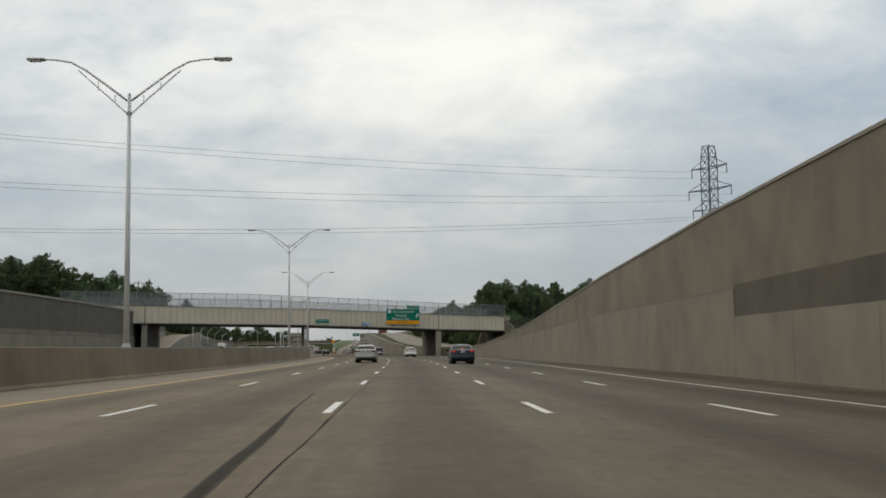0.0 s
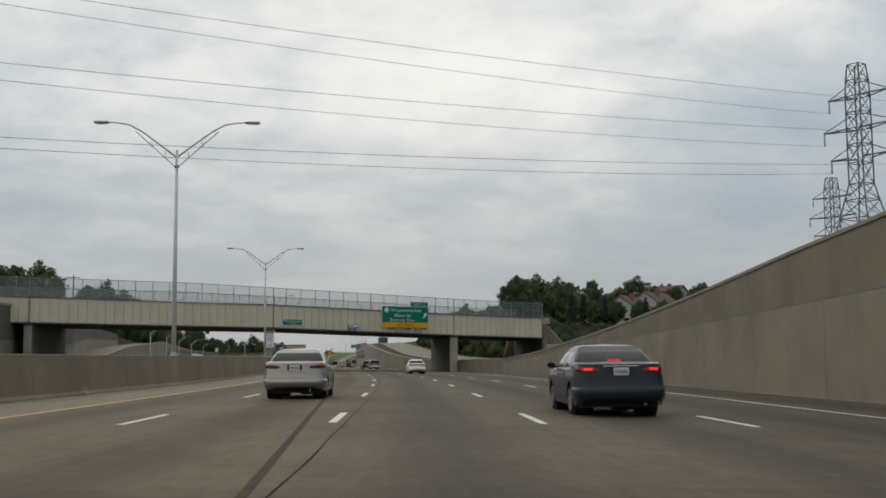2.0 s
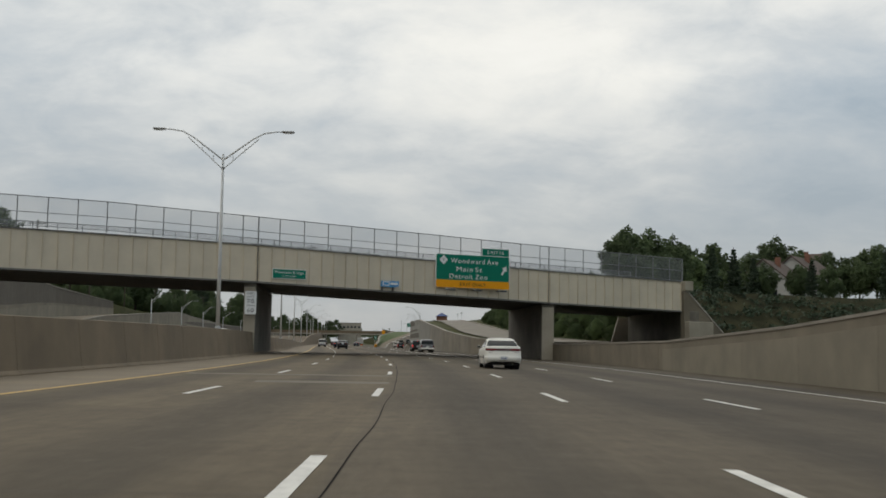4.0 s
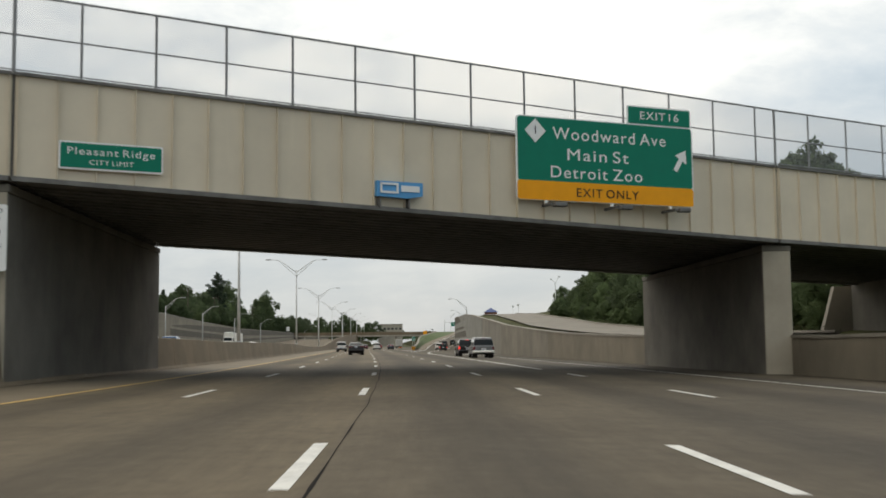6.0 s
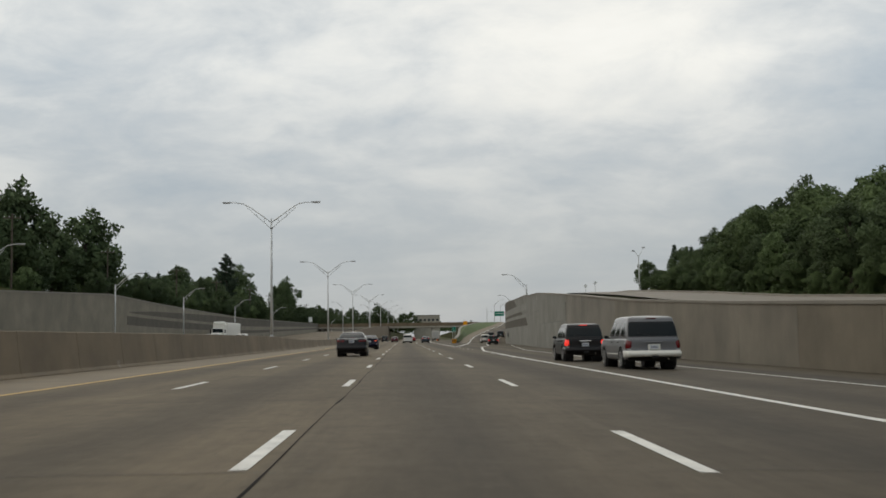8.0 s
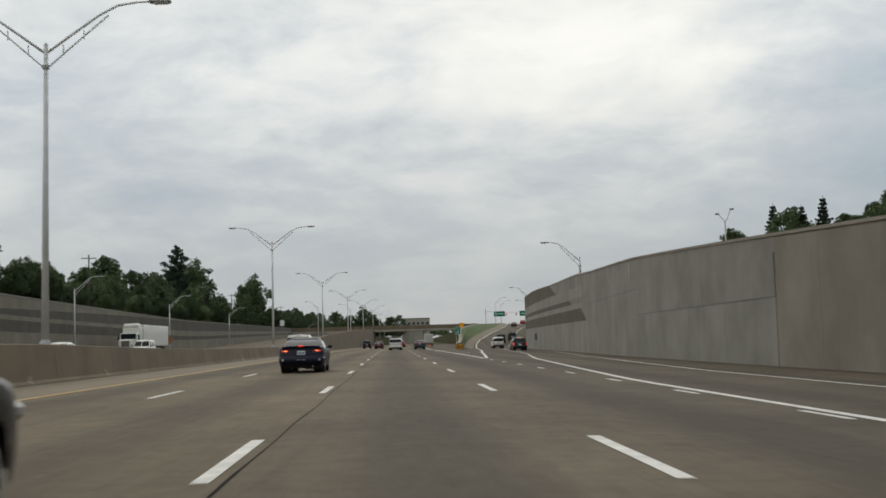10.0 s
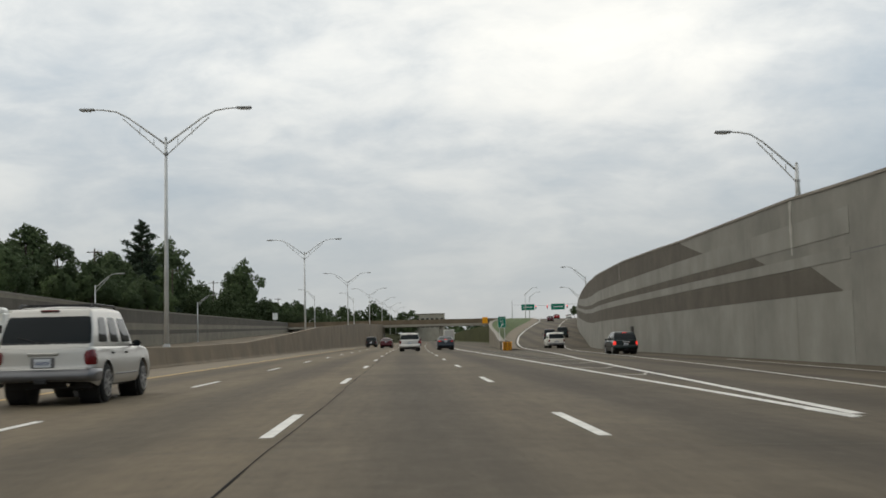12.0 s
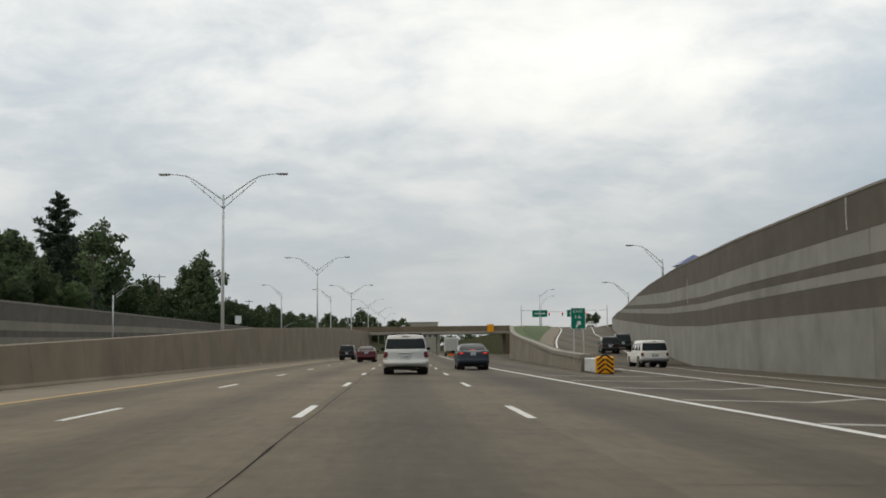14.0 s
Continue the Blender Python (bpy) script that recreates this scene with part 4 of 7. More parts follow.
M["alu"] = material("bare_aluminium", (0.55, 0.56, 0.57), 0.4, metal=0.7, vary=0.1, bump=0)
face_m = lambda x, y, z: pose(x, y, z, 90, 0, 0)


def guide_sign():
    m = BRIDGE @ pose(20.15, -0.55, 0.02, 0, 0, -4) @ Matrix.Diagonal((0.965, 1, 1, 1))
    g = empty("guide_sign", m)
    tagged(g, "green exit sign with white lettering over an amber EXIT ONLY strip", "road sign")
    part("backing_edge", rounded_plate(7.72, 3.0, 0.06, 0.16), M["sign_white"], g, m=pose(0, 0.008, 7.53))
    part("panel", rounded_plate(7.60, 2.28, 0.06, 0.12), M["sign_green"], g, m=pose(0, -0.006, 7.85))
    part("exit_strip", rounded_plate(7.66, 0.68, 0.06, 0.10), M["sign_yellow"], g, "amber strip", m=pose(0, -0.012, 6.39))
    lettering("letter", "EXIT ONLY", 0.44, M["sign_black"], g, face_m(-0.03, -0.024, 6.35), 2.7)
    lettering("letter", "Woodward Ave", 0.62, M["sign_white"], g, face_m(0.12, -0.018, 8.44), 4.95)
    lettering("letter", "Main St", 0.60, M["sign_white"], g, face_m(-0.42, -0.018, 7.70), 2.65)
    lettering("letter", "Detroit Zoo", 0.60, M["sign_white"], g, face_m(-0.48, -0.018, 7.05), 3.95)
    bm = bmesh.new()
    v = [bm.verts.new(p) for p in ((0, 0, 0.43), (0.43, 0, 0), (0, 0, -0.43), (-0.43, 0, 0))]
    bm.faces.new(v)
    w2 = bmesh.ops.extrude_face_region(bm, geom=list(bm.faces))
    bmesh.ops.translate(bm, vec=(0, 0.02, 0), verts=[q for q in w2["geom"] if isinstance(q, bmesh.types.BMVert)])
    part("route_diamond", bm, M["sign_white"], g, m=pose(-3.08, -0.03, 8.50))
    lettering("letter", "1", 0.42, M["sign_black"], g, face_m(-3.08, -0.036, 8.50))
    bm = bmesh.new()
    v = [bm.verts.new((x, 0, z)) for x, z in ((-0.09, -0.45), (0.09, -0.45), (0.09, 0.05), (0.30, 0.05), (0, 0.48), (-0.30, 0.05), (-0.09, 0.05))]
    bm.faces.new(v)
    w2 = bmesh.ops.extrude_face_region(bm, geom=list(bm.faces))
    bmesh.ops.translate(bm, vec=(0, 0.02, 0), verts=[q for q in w2["geom"] if isinstance(q, bmesh.types.BMVert)])
    part("arrow", bm, M["sign_white"], g, m=pose(3.25, -0.03, 7.75, 0, 32, 0))
    part("tab_edge", rounded_plate(2.9, 0.72, 0.05, 0.08), M["sign_white"], g, m=pose(2.35, 0.01, 9.36))
    part("exit_tab", rounded_plate(2.8, 0.62, 0.05, 0.06), M["sign_green"], g, m=pose(2.35, -0.004, 9.36))
    lettering("letter", "EXIT  16", 0.42, M["sign_white"], g, face_m(2.35, -0.012, 9.35), 1.75)
    for x in (-2.6, 0.2, 2.8):
        part("bracket", boxed((x, 0.3, 7.2), (0.12, 0.55, 0.12)), M["alu"], g)
        part("bracket_arm", boxed((x, 0.15, 5.88), (0.09, 0.9, 0.09)), M["rust"], g)
        part("lamp", boxed((x + 0.3, -0.35, 5.86), (0.5, 0.3, 0.16), 0.03), M["rust"], g)
        part("lamp_bolt", boxed((x - 0.2, -0.2, 5.95), (0.1, 0.1, 0.1)), M["sign_white"], g)
    return g


guide_sign()
city = empty("city_limit_sign", BRIDGE @ pose(2.72, -0.16, 6.58))
tagged(city, "small green city limit sign on the bridge side", "road sign")
part("backing_edge", rounded_plate(2.98, 0.82, 0.03, 0.06), M["sign_white"], city, m=pose(0, 0.006, 0))
part("panel", rounded_plate(2.88, 0.72, 0.03, 0.05), M["sign_green"], city)
lettering("letter", "Pleasant Ridge", 0.30, M["sign_white"], city, face_m(0, -0.006, 0.12), 2.5)
lettering("letter", "CITY LIMIT", 0.20, M["sign_white"], city, face_m(0, -0.006, -0.19), 1.25)
logo = empty("company_plate", BRIDGE @ pose(11.95, -0.30, 6.15))
tagged(logo, "blue company plate with a white emblem on the bridge girder", "sign plate")
bm = bmesh.new()
v = [bm.verts.new(p) for p in ((-0.83, 0, 0.24), (0.83, 0, 0.24), (0.83, 0, -0.2), (0.3, 0, -0.3), (-0.83, 0, -0.26))]
bm.faces.new(v)
w2 = bmesh.ops.extrude_face_region(bm, geom=list(bm.faces))
bmesh.ops.translate(bm, vec=(0, 0.22, 0), verts=[q for q in w2["geom"] if isinstance(q, bmesh.types.BMVert)])
part("plate", bm, M["sign_blue"], logo)
bm = bmesh.new()
for c, sz in (((-0.40, -0.02, 0.155), (0.66, 0.03, 0.07)), ((-0.40, -0.02, -0.125), (0.66, 0.03, 0.07)), ((-0.695, -0.02, 0.015), (0.07, 0.03, 0.35)), ((-0.11, -0.02, 0.015), (0.07, 0.03, 0.35)), ((0.36, -0.02, 0.015), (0.66, 0.03, 0.20))):
    box(bm, c, sz)
part("emblem", bm, M["sign_white"], logo)
for x in (-0.7, 0.35):
    part("bracket", boxed((x, 0.16, -0.42), (0.05, 0.25, 0.4)), M["rust"], logo)
speed = empty("speed_limit_sign", BRIDGE @ pose(-0.5, 0.0, 4.12, 0, 0, road_turn + 4) @ pose(0, -0.12, 0))
tagged(speed, "white speed limit sign with black lettering on the bridge pier", "road sign")
part("plate", rounded_plate(0.92, 1.86, 0.02, 0.06), M["sign_white"], speed)
for txt, z, sz, w_ in (("SPEED", 0.74, 0.2, 0.66), ("LIMIT", 0.48, 0.2, 0.56), ("70", 0.12, 0.46, 0.56), ("TRUCKS", -0.24, 0.18, 0.64), ("60", -0.62, 0.42, 0.52)):
    lettering("letter", txt, sz, M["sign_black"], speed, face_m(0, -0.006, z), w_)

# ---- twin-arm street lamps on the median ----
M["lamp_head"] = material("dull_lamp_housing", (0.34, 0.34, 0.33), 0.5, metal=0.2, vary=0.1, bump=0)
M["lens"] = paint("frosted_lamp_lens", (0.55, 0.55, 0.52))


def arm_path(sg, k):
    return [(sg * 0.08, 0, 0.0), (sg * 1.0 * k, 0, 0.66), (sg * 2.0 * k, 0, 1.36), (sg * 2.7 * k, 0, 1.72), (sg * 3.4 * k, 0, 1.83), (sg * 3.9 * k, 0, 1.85)]


def street_lamp(height, twin=True, k=0.945):
    """k: reach of the arms."""
    l = empty("street_lamp")
    tagged(l, "tall galvanised twin-arm street lamp standing on the median barrier" if twin else "galvanised single-arm street lamp standing on the retaining wall", "street lamp", "median street lamps" if twin else "wall street lamps")
    part("pole", tubed([(0, 0, 0), (0, 0, height * 0.5), (0, 0, height + 0.25)], [0.13, 0.105, 0.075], 12), M["galv"], l, smooth=True)
    part("base_plate", tubed([(0, 0, 0), (0, 0, 0.08), (0, 0, 0.2)], [0.22, 0.20, 0.13], 12), M["pole_base"], l)
    part("finial", tubed([(0, 0, height + 0.25), (0, 0, height + 0.34)], [0.08, 0.04], 8), M["pole_base"], l)
    part("collar", tubed([(0, 0, height - 0.62), (0, 0, height - 0.5)], 0.13, 10), M["pole_base"], l)
    for sg in ((-1, 1) if twin else (-1,)):
        pts = [Vector(p) + Vector((0, 0, height)) for p in arm_path(sg, k)]
        arm = part("arm", tubed(pts, [0.05, 0.05, 0.045, 0.045, 0.04, 0.035], 8), M["galv"], l, smooth=True)
        low = [(sg * 0.1, 0, height - 0.56), (sg * 1.0 * k, 0, height + 0.22), (sg * 2.35 * k, 0, height + 1.36)]
        part("brace", tubed(low, 0.032, 6), M["galv"], arm)
        for f in (0.25, 0.6):
            a = Vector((sg * (0.1 + 2.2 * k * f), 0, height - 0.5 + 1.6 * f))
            part("strut", tubed([a, a + Vector((0, 0, 0.36))], 0.022, 5), M["galv"], arm)
        hd = bmesh.new()
        box(hd, (sg * (3.9 * k + 0.36), 0, height + 1.85), (0.80, 0.30, 0.12), bevel=0.045)
        part("lamp_head", hd, M["lamp_head"], l)
        part("lens", boxed((sg * (3.9 * k + 0.4), 0, height + 1.782), (0.5, 0.22, 0.05), 0.015), M["lens"], l)
    return l


H_J = 12.0
first = street_lamp(H_J - 1.28)
first.matrix_basis = on_road(45.4, -12.42, 1.26)
for s in (-23, 117, 186.5, 263.5, 336.5, 411.5, 486, 560, 635, 710, 785, 860):
    base = med_top(s) - 0.02 if s < 250 else min(med_top(s) - 0.02, 1.3 + max(0.0, s - 500) * 0.008)
    c = copy_thing(first, on_road(s, -12.42, base))
    if s > 250:
        c.matrix_basis = c.matrix_basis @ Matrix.Diagonal((1, 1, 0.975 if s < 400 else (0.984 if s < 430 else 0.955), 1))
# lamps on the near wall and along the ramp
single = street_lamp(1.4, False, 0.80)
single.matrix_basis = on_road(406, right_u(406) + 0.40, right_top(406) - 0.02)
ramp_lamp = street_lamp(1.7, False, 0.80)
ramp_lamp.matrix_basis = on_road(526, right_u(526) + 0.40, right_top(526) - 0.02)
copy_thing(ramp_lamp, on_road(575, right_u(575) + 0.40, right_top(575) - 0.02))
verge_lamp = street_lamp(7.4, False, 0.80)
tagged(verge_lamp, "single-arm street lamp on the grass beside the exit ramp", "street lamp", "ramp street lamps")
verge_lamp.matrix_basis = on_road(690, 32.0, 6.9, 180)
copy_thing(verge_lamp, on_road(735, 37.4, 7.4, 180))
# placed to fit the camera's view; both stand in the opposite lanes
midroad_lamp = street_lamp(9.3, False, 0.80)
tagged(midroad_lamp, "single-arm street lamp rising behind the median wall", "street lamp", "far street lamps")
midroad_lamp.matrix_basis = on_road(622.5, -25.0, opp_z(622))
copy_thing(midroad_lamp, on_road(619, -15.3, opp_z(619)) @ Matrix.Scale(0.9, 4))
# lamps before the far wall
far_lamp = street_lamp(8.6, False, 0.80)
tagged(far_lamp, "single-arm street lamp in front of the far retaining wall", "street lamp", "far street lamps")
far_lamp.matrix_basis = on_road(345, LEFT_U + 0.7, opp_z(345), 180)
for s in (394, 442, 500, 565, 762):
    copy_thing(far_lamp, on_road(s, LEFT_U + 0.7, opp_z(s), 180) @ Matrix.Diagonal((1, 1, 1.0 if s < 430 else max(0.5, 1.0 - (opp_z(s) - 0.3) / 9.0), 1)))


# ---- trees ----
def leaf_material(name, a, b, centre=None):
    """centre: height of the crown's middle; shading normals are bent outwards from it to soften the crown's light and
    shade.
    """
    m = bpy.data.materials.new(name)
    m.use_nodes = True
    t = m.node_tree
    p = t.nodes["Principled BSDF"]
    g = t.nodes.new("ShaderNodeNewGeometry")
    oi = t.nodes.new("ShaderNodeObjectInfo")
    co = t.nodes.new("ShaderNodeTexCoord")
    n = noise_(t, co.outputs["Object"], 0.5, 3.0)
    col = mixc(t, g.outputs["Random Per Island"], a, b)
    col = mixc(t, ramp(t, n, [(0.35, 0.0), (0.7, 0.6)]), col, tuple(c * 1.35 for c in b))
    k = math_(t, "ADD", math_(t, "MULTIPLY", oi.outputs["Random"], 0.4), 0.8)
    col = mixc(t, 1.0, col, nd(t, "ShaderNodeCombineColor", {0: k, 1: k, 2: k}).outputs[0], "MULTIPLY")
    t.links.new(col, p.inputs["Base Color"])
    p.inputs["Roughness"].default_value = 0.75
    p.inputs["Specular IOR Level"].default_value = 0.2
    if centre is not None:
        away = nd(t, "ShaderNodeVectorMath", {0: co.outputs["Object"], 1: (0.0, 0.0, centre)}, operation="SUBTRACT").outputs[0]
        away = nd(t, "ShaderNodeVectorMath", {0: away}, operation="NORMALIZE").outputs[0]
        tr = nd(t, "ShaderNodeVectorTransform", {0: away})
        tr.vector_type, tr.convert_from, tr.convert_to = "NORMAL", "OBJECT", "WORLD"
        both = nd(t, "ShaderNodeVectorMath", {0: tr.outputs[0], 1: g.outputs["Normal"]}, operation="ADD").outputs[0]
        t.links.new(nd(t, "ShaderNodeVectorMath", {0: both}, operation="NORMALIZE").outputs[0], p.inputs["Normal"])
    return m


M["leaf_far"] = leaf_material("far_broad_leaves", (0.048, 0.070, 0.032), (0.082, 0.112, 0.048))
M["leaf"] = leaf_material("broad_leaves", (0.050, 0.074, 0.032), (0.080, 0.110, 0.046), 4.5)
M["leaf_light"] = leaf_material("bright_broad_leaves", (0.068, 0.100, 0.036), (0.104, 0.142, 0.056), 3.5)
M["needle"] = leaf_material("dark_spruce_needles", (0.036, 0.054, 0.036), (0.060, 0.082, 0.050))
M["bark"] = material("rough_bark", (0.075, 0.060, 0.046), 0.95, vary=0.35, scale=2.5, grain=0.3, grain_scale=16, bump=0.6)


def quads(name, centres, normals_seed, size, mat, parent, flatness=0.0):
    """Many small bent leaf clumps as one crown mesh."""
    r = np.random.RandomState(normals_seed)
    n = len(centres)
    a = r.normal(size=(n, 3))
    a[:, 2] *= 1.0 - flatness
    a /= np.linalg.norm(a, axis=1)[:, None]
    b = r.normal(size=(n, 3))
    b -= (b * a).sum(1)[:, None] * a
    b /= np.linalg.norm(b, axis=1)[:, None]
    c = np.cross(a, b)
    sz = (size * (0.6 + 0.8 * r.rand(n)))[:, None]
    P0, P1, P2, P3 = centres - a * sz, centres - b * sz * 0.55 + c * sz * 0.12, centres + a * sz, centres + b * sz * 0.55 + c * sz * 0.12
    verts = np.stack([P0, P1, P2, P3], 1).reshape(-1, 3)
    me = bpy.data.meshes.new(name)
    me.vertices.add(n * 4)
    me.vertices.foreach_set("co", verts.ravel())
    me.loops.add(n * 4)
    me.loops.foreach_set("vertex_index", np.arange(n * 4))
    me.polygons.add(n)
    me.polygons.foreach_set("loop_start", np.arange(0, n * 4, 4))
    me.materials.append(mat)
    me.update(calc_edges=True)
    ob = new(name, me)
    if parent:
        ob.parent = parent
    return ob


def crown_points(r, blobs, count):
    """Points near the surfaces of uneven overlapping clumps."""
    out = []
    tot = sum(b[3] ** 2 for b in blobs)
    for x, y, z, rad in blobs:
        k = int(count * rad * rad / tot)
        d = r.normal(size=(k, 3))
        d /= np.linalg.norm(d, axis=1)[:, None]
        rr = rad * (0.25 + 0.95 * r.rand(k) ** 0.7)
        out.append(np.array([x, y, z]) + d * rr[:, None] * np.array([1.0, 1.0, 0.85]))
    return np.concatenate(out)


def broad_tree(seed, h, w, count=4200, mat="leaf", low=0.22, leaf=1.25):
    r = np.random.RandomState(seed)
    t = empty("tree")
    tagged(t, "leafy broad-crowned tree with dense dark green foliage" if mat == "leaf" else "leafy tree with fresh green foliage", "tree", "roadside trees")
    bm = bmesh.new()
    tube(bm, [(0, 0, -0.3), (0.05 * h * 0.1, 0, h * 0.25), (0, 0.02 * h, h * 0.5), (0.02 * h, 0, h * 0.72)], [0.035 * h * 0.6, 0.028 * h * 0.6, 0.018 * h * 0.6, 0.008 * h], 7)
    blobs = []
    for i in range(46):
        a = 2.4 * i + r.rand()
        f = (i + 0.5) / 46
        z = h * (low + 0.10 + (0.84 - low) * f) + 0.05 * h * (r.rand() - 0.5)
        env = math.sin(math.pi * min(0.985, 0.16 + 0.80 * f)) ** 0.75
        spread = w * 0.47 * env * (0.25 + 0.78 * r.rand())
        rad = w * (0.075 + 0.085 * r.rand()) * (1.1 - 0.3 * f)
        x, y = spread * math.cos(a), spread * math.sin(a)
        blobs.append((x, y, z, rad))
        if i % 4 == 0:
            tube(bm, [(0, 0, h * (0.2 + 0.42 * f)), (x * 0.5, y * 0.5, z - rad * 0.4), (x, y, z)], [0.009 * h, 0.006 * h, 0.002 * h], 5)
    for i in range(40):
        x, y, z, rad = blobs[r.randint(46)]
        d = r.normal(size=3)
        d /= np.linalg.norm(d)
        blobs.append((x + d[0] * rad * 1.2, y + d[1] * rad * 1.2, z + d[2] * rad, rad * (0.4 + 0.3 * r.rand())))
    blobs.append((0, 0, h * 0.5, w * 0.22))
    part("trunk", bm, M["bark"], t)
    quads("crown", crown_points(r, blobs, count), seed + 50, (0.014 * h + 0.10) * leaf, M[mat], t)
    return t


def spruce_tree(seed, h, w, count=5600):
    r = np.random.RandomState(seed)
    t = empty("spruce_tree")
    tagged(t, "tall dark spruce with drooping tiered branches", "tree", "roadside spruces")
    bm = bmesh.new()
    tube(bm, [(0, 0, -0.3), (0, 0, h * 0.5), (0, 0, h)], [0.018 * h, 0.011 * h, 0.002 * h], 7)
    pts = []
    tiers = 17
    for k in range(tiers):
        f = k / tiers
        z0 = h * (0.10 + 0.88 * f)
        n_b = 7 if k < 12 else 5
        for j in range(n_b):
            a = 2 * math.pi * j / n_b + k * 0.9 + 0.4 * r.rand()
            ln = w * 0.5 * (1 - f) ** 0.85 * (0.45 + 0.75 * r.rand()) + 0.12
            tip = Vector((ln * math.cos(a), ln * math.sin(a), z0 - 0.10 * ln + 0.02 * h))
            tube(bm, [(0, 0, z0), tuple(tip * 0.5 + Vector((0, 0, z0)) * 0.5 + Vector((0, 0, -0.06 * ln))), tuple(tip)], [0.004 * h, 0.003 * h, 0.001 * h], 4)
            m = int(count / (tiers * n_b) * (0.5 + 1.1 * (1 - f)))
            q = r.rand(m) ** 0.75
            side = r.normal(size=m) * 0.17 * ln * (1.1 - q * 0.7)
            x = tip.x * q - math.sin(a) * side
            y = tip.y * q + math.cos(a) * side
            z = z0 + (tip.z - z0) * q - 0.12 * ln * np.sin(q * 3.0) * 0.4 - abs(r.normal(size=m)) * 0.013 * h
            pts.append(np.stack([x, y, z], 1))
    part("trunk", bm, M["bark"], t)
    quads("crown", np.concatenate(pts), seed + 9, 0.016 * h + 0.03, M["needle"], t, 0.55)
    return t


def pine_tree(seed, h, w, boughs=62, count=30000):
    """Uneven sweeping boughs with flat plumes of needles and gaps between them."""
    r = np.random.RandomState(seed)
    t = empty("pine_tree")
    tagged(t, "tall dark pine with uneven sweeping boughs and gaps", "tree")
    bm = bmesh.new()
    tube(bm, [(0, 0, -0.3), (0.15, 0, h * 0.5), (0, 0, h * 0.98)], [0.018 * h, 0.011 * h, 0.002 * h], 7)
    pts = []
    for k in range(boughs):
        f = (k + 0.5) / boughs
        z0 = h * (0.06 + 0.90 * f)
        a = 2.399 * k + 0.7 * r.rand()
        env = (1 - f) ** 0.62 * (0.75 + 0.25 * math.sin(9 * f + 1.2))
        ln = w * 0.5 * env * (0.42 + 0.75 * r.rand()) + 0.35
        rise = ln * (0.10 + 0.22 * r.rand()) * (0.4 + f)
        path = [Vector((ln * q * math.cos(a + 0.25 * q), ln * q * math.sin(a + 0.25 * q), z0 - 0.10 * ln * math.sin(3.1 * q) + rise * q * q)) for q in (0, 0.3, 0.55, 0.8, 1.0)]
        tube(bm, [tuple(p) for p in path], [0.005 * h, 0.004 * h, 0.003 * h, 0.002 * h, 0.0008 * h], 4)
        for j in range(7):
            q = 0.22 + 0.80 * (j + r.rand()) / 7
            i = min(3, int(q * 4))
            p = path[i].lerp(path[i + 1], min(1.0, q * 4 - i))
            n = int(count / (boughs * 7) * (0.35 + 1.2 * (1 - f)))
            d = r.normal(size=(n, 3)) * np.array([0.10 * ln + 0.14, 0.10 * ln + 0.14, 0.035 * ln + 0.10])
            side = (r.rand() - 0.5) * 0.42 * ln * (1.1 - 0.6 * q)
            pts.append(np.array([p.x - math.sin(a) * side, p.y + math.cos(a) * side, p.z + 0.05]) + d)
    part("trunk", bm, M["bark"], t)
    quads("crown", np.concatenate(pts), seed + 9, 0.23, M["needle"], t, 0.4)
    return t


def tree_set(count, leaf):
    return [broad_tree(11, 11, 8.5, count, leaf=leaf), broad_tree(12, 9, 8.0, count, leaf=leaf), broad_tree(13, 13, 9.0, count, leaf=leaf), broad_tree(14, 8, 7.5, count, "leaf_light", 0.08, leaf), broad_tree(15, 7, 7.0, count, "leaf", 0.02, leaf), broad_tree(16, 10, 7.0, count, "leaf_light", 0.1, leaf)]


protos = tree_set(6400, 1.0)
near_protos = tree_set(14000, 0.68)
spruces = [spruce_tree(21, 12, 6.0), spruce_tree(22, 8, 3.3), pine_tree(23, 24, 15.0)]
used = []


def plant(proto, s, u, z, scale, turn):
    m = on_road(s, u, z, turn) @ Matrix.Scale(scale, 4)
    if proto not in used:
        used.append(proto)
        proto.matrix_basis = m
        return proto
    c = copy_thing(proto, m)
    c.matrix_basis = m
    return c


belt = []


def plant_far(proto, s, u, z, scale, turn):
    """Crowns too far off to tell apart are gathered into one belt."""
    src = [c for c in proto.children if c.name.startswith("crown")][0].data
    co = np.empty(len(src.vertices) * 3)
    src.vertices.foreach_get("co", co)
    q = co.reshape(-1, 4, 3)[::5]
    mid = q.mean(1, keepdims=True)
    q = (mid + (q - mid) * 1.7).reshape(-1, 3) * scale
    a = radians(turn)
    x, y = q[:, 0] * math.cos(a) - q[:, 1] * math.sin(a), q[:, 0] * math.sin(a) + q[:, 1] * math.cos(a)
    p = at(s, u, z)
    belt.append(np.stack([x + p.x, y + p.y, q[:, 2] + p.z], 1))


rt = random.Random(3)
ground_left = lambda s: (old_top(s) if s < 430 else left_top(s)) - 0.2
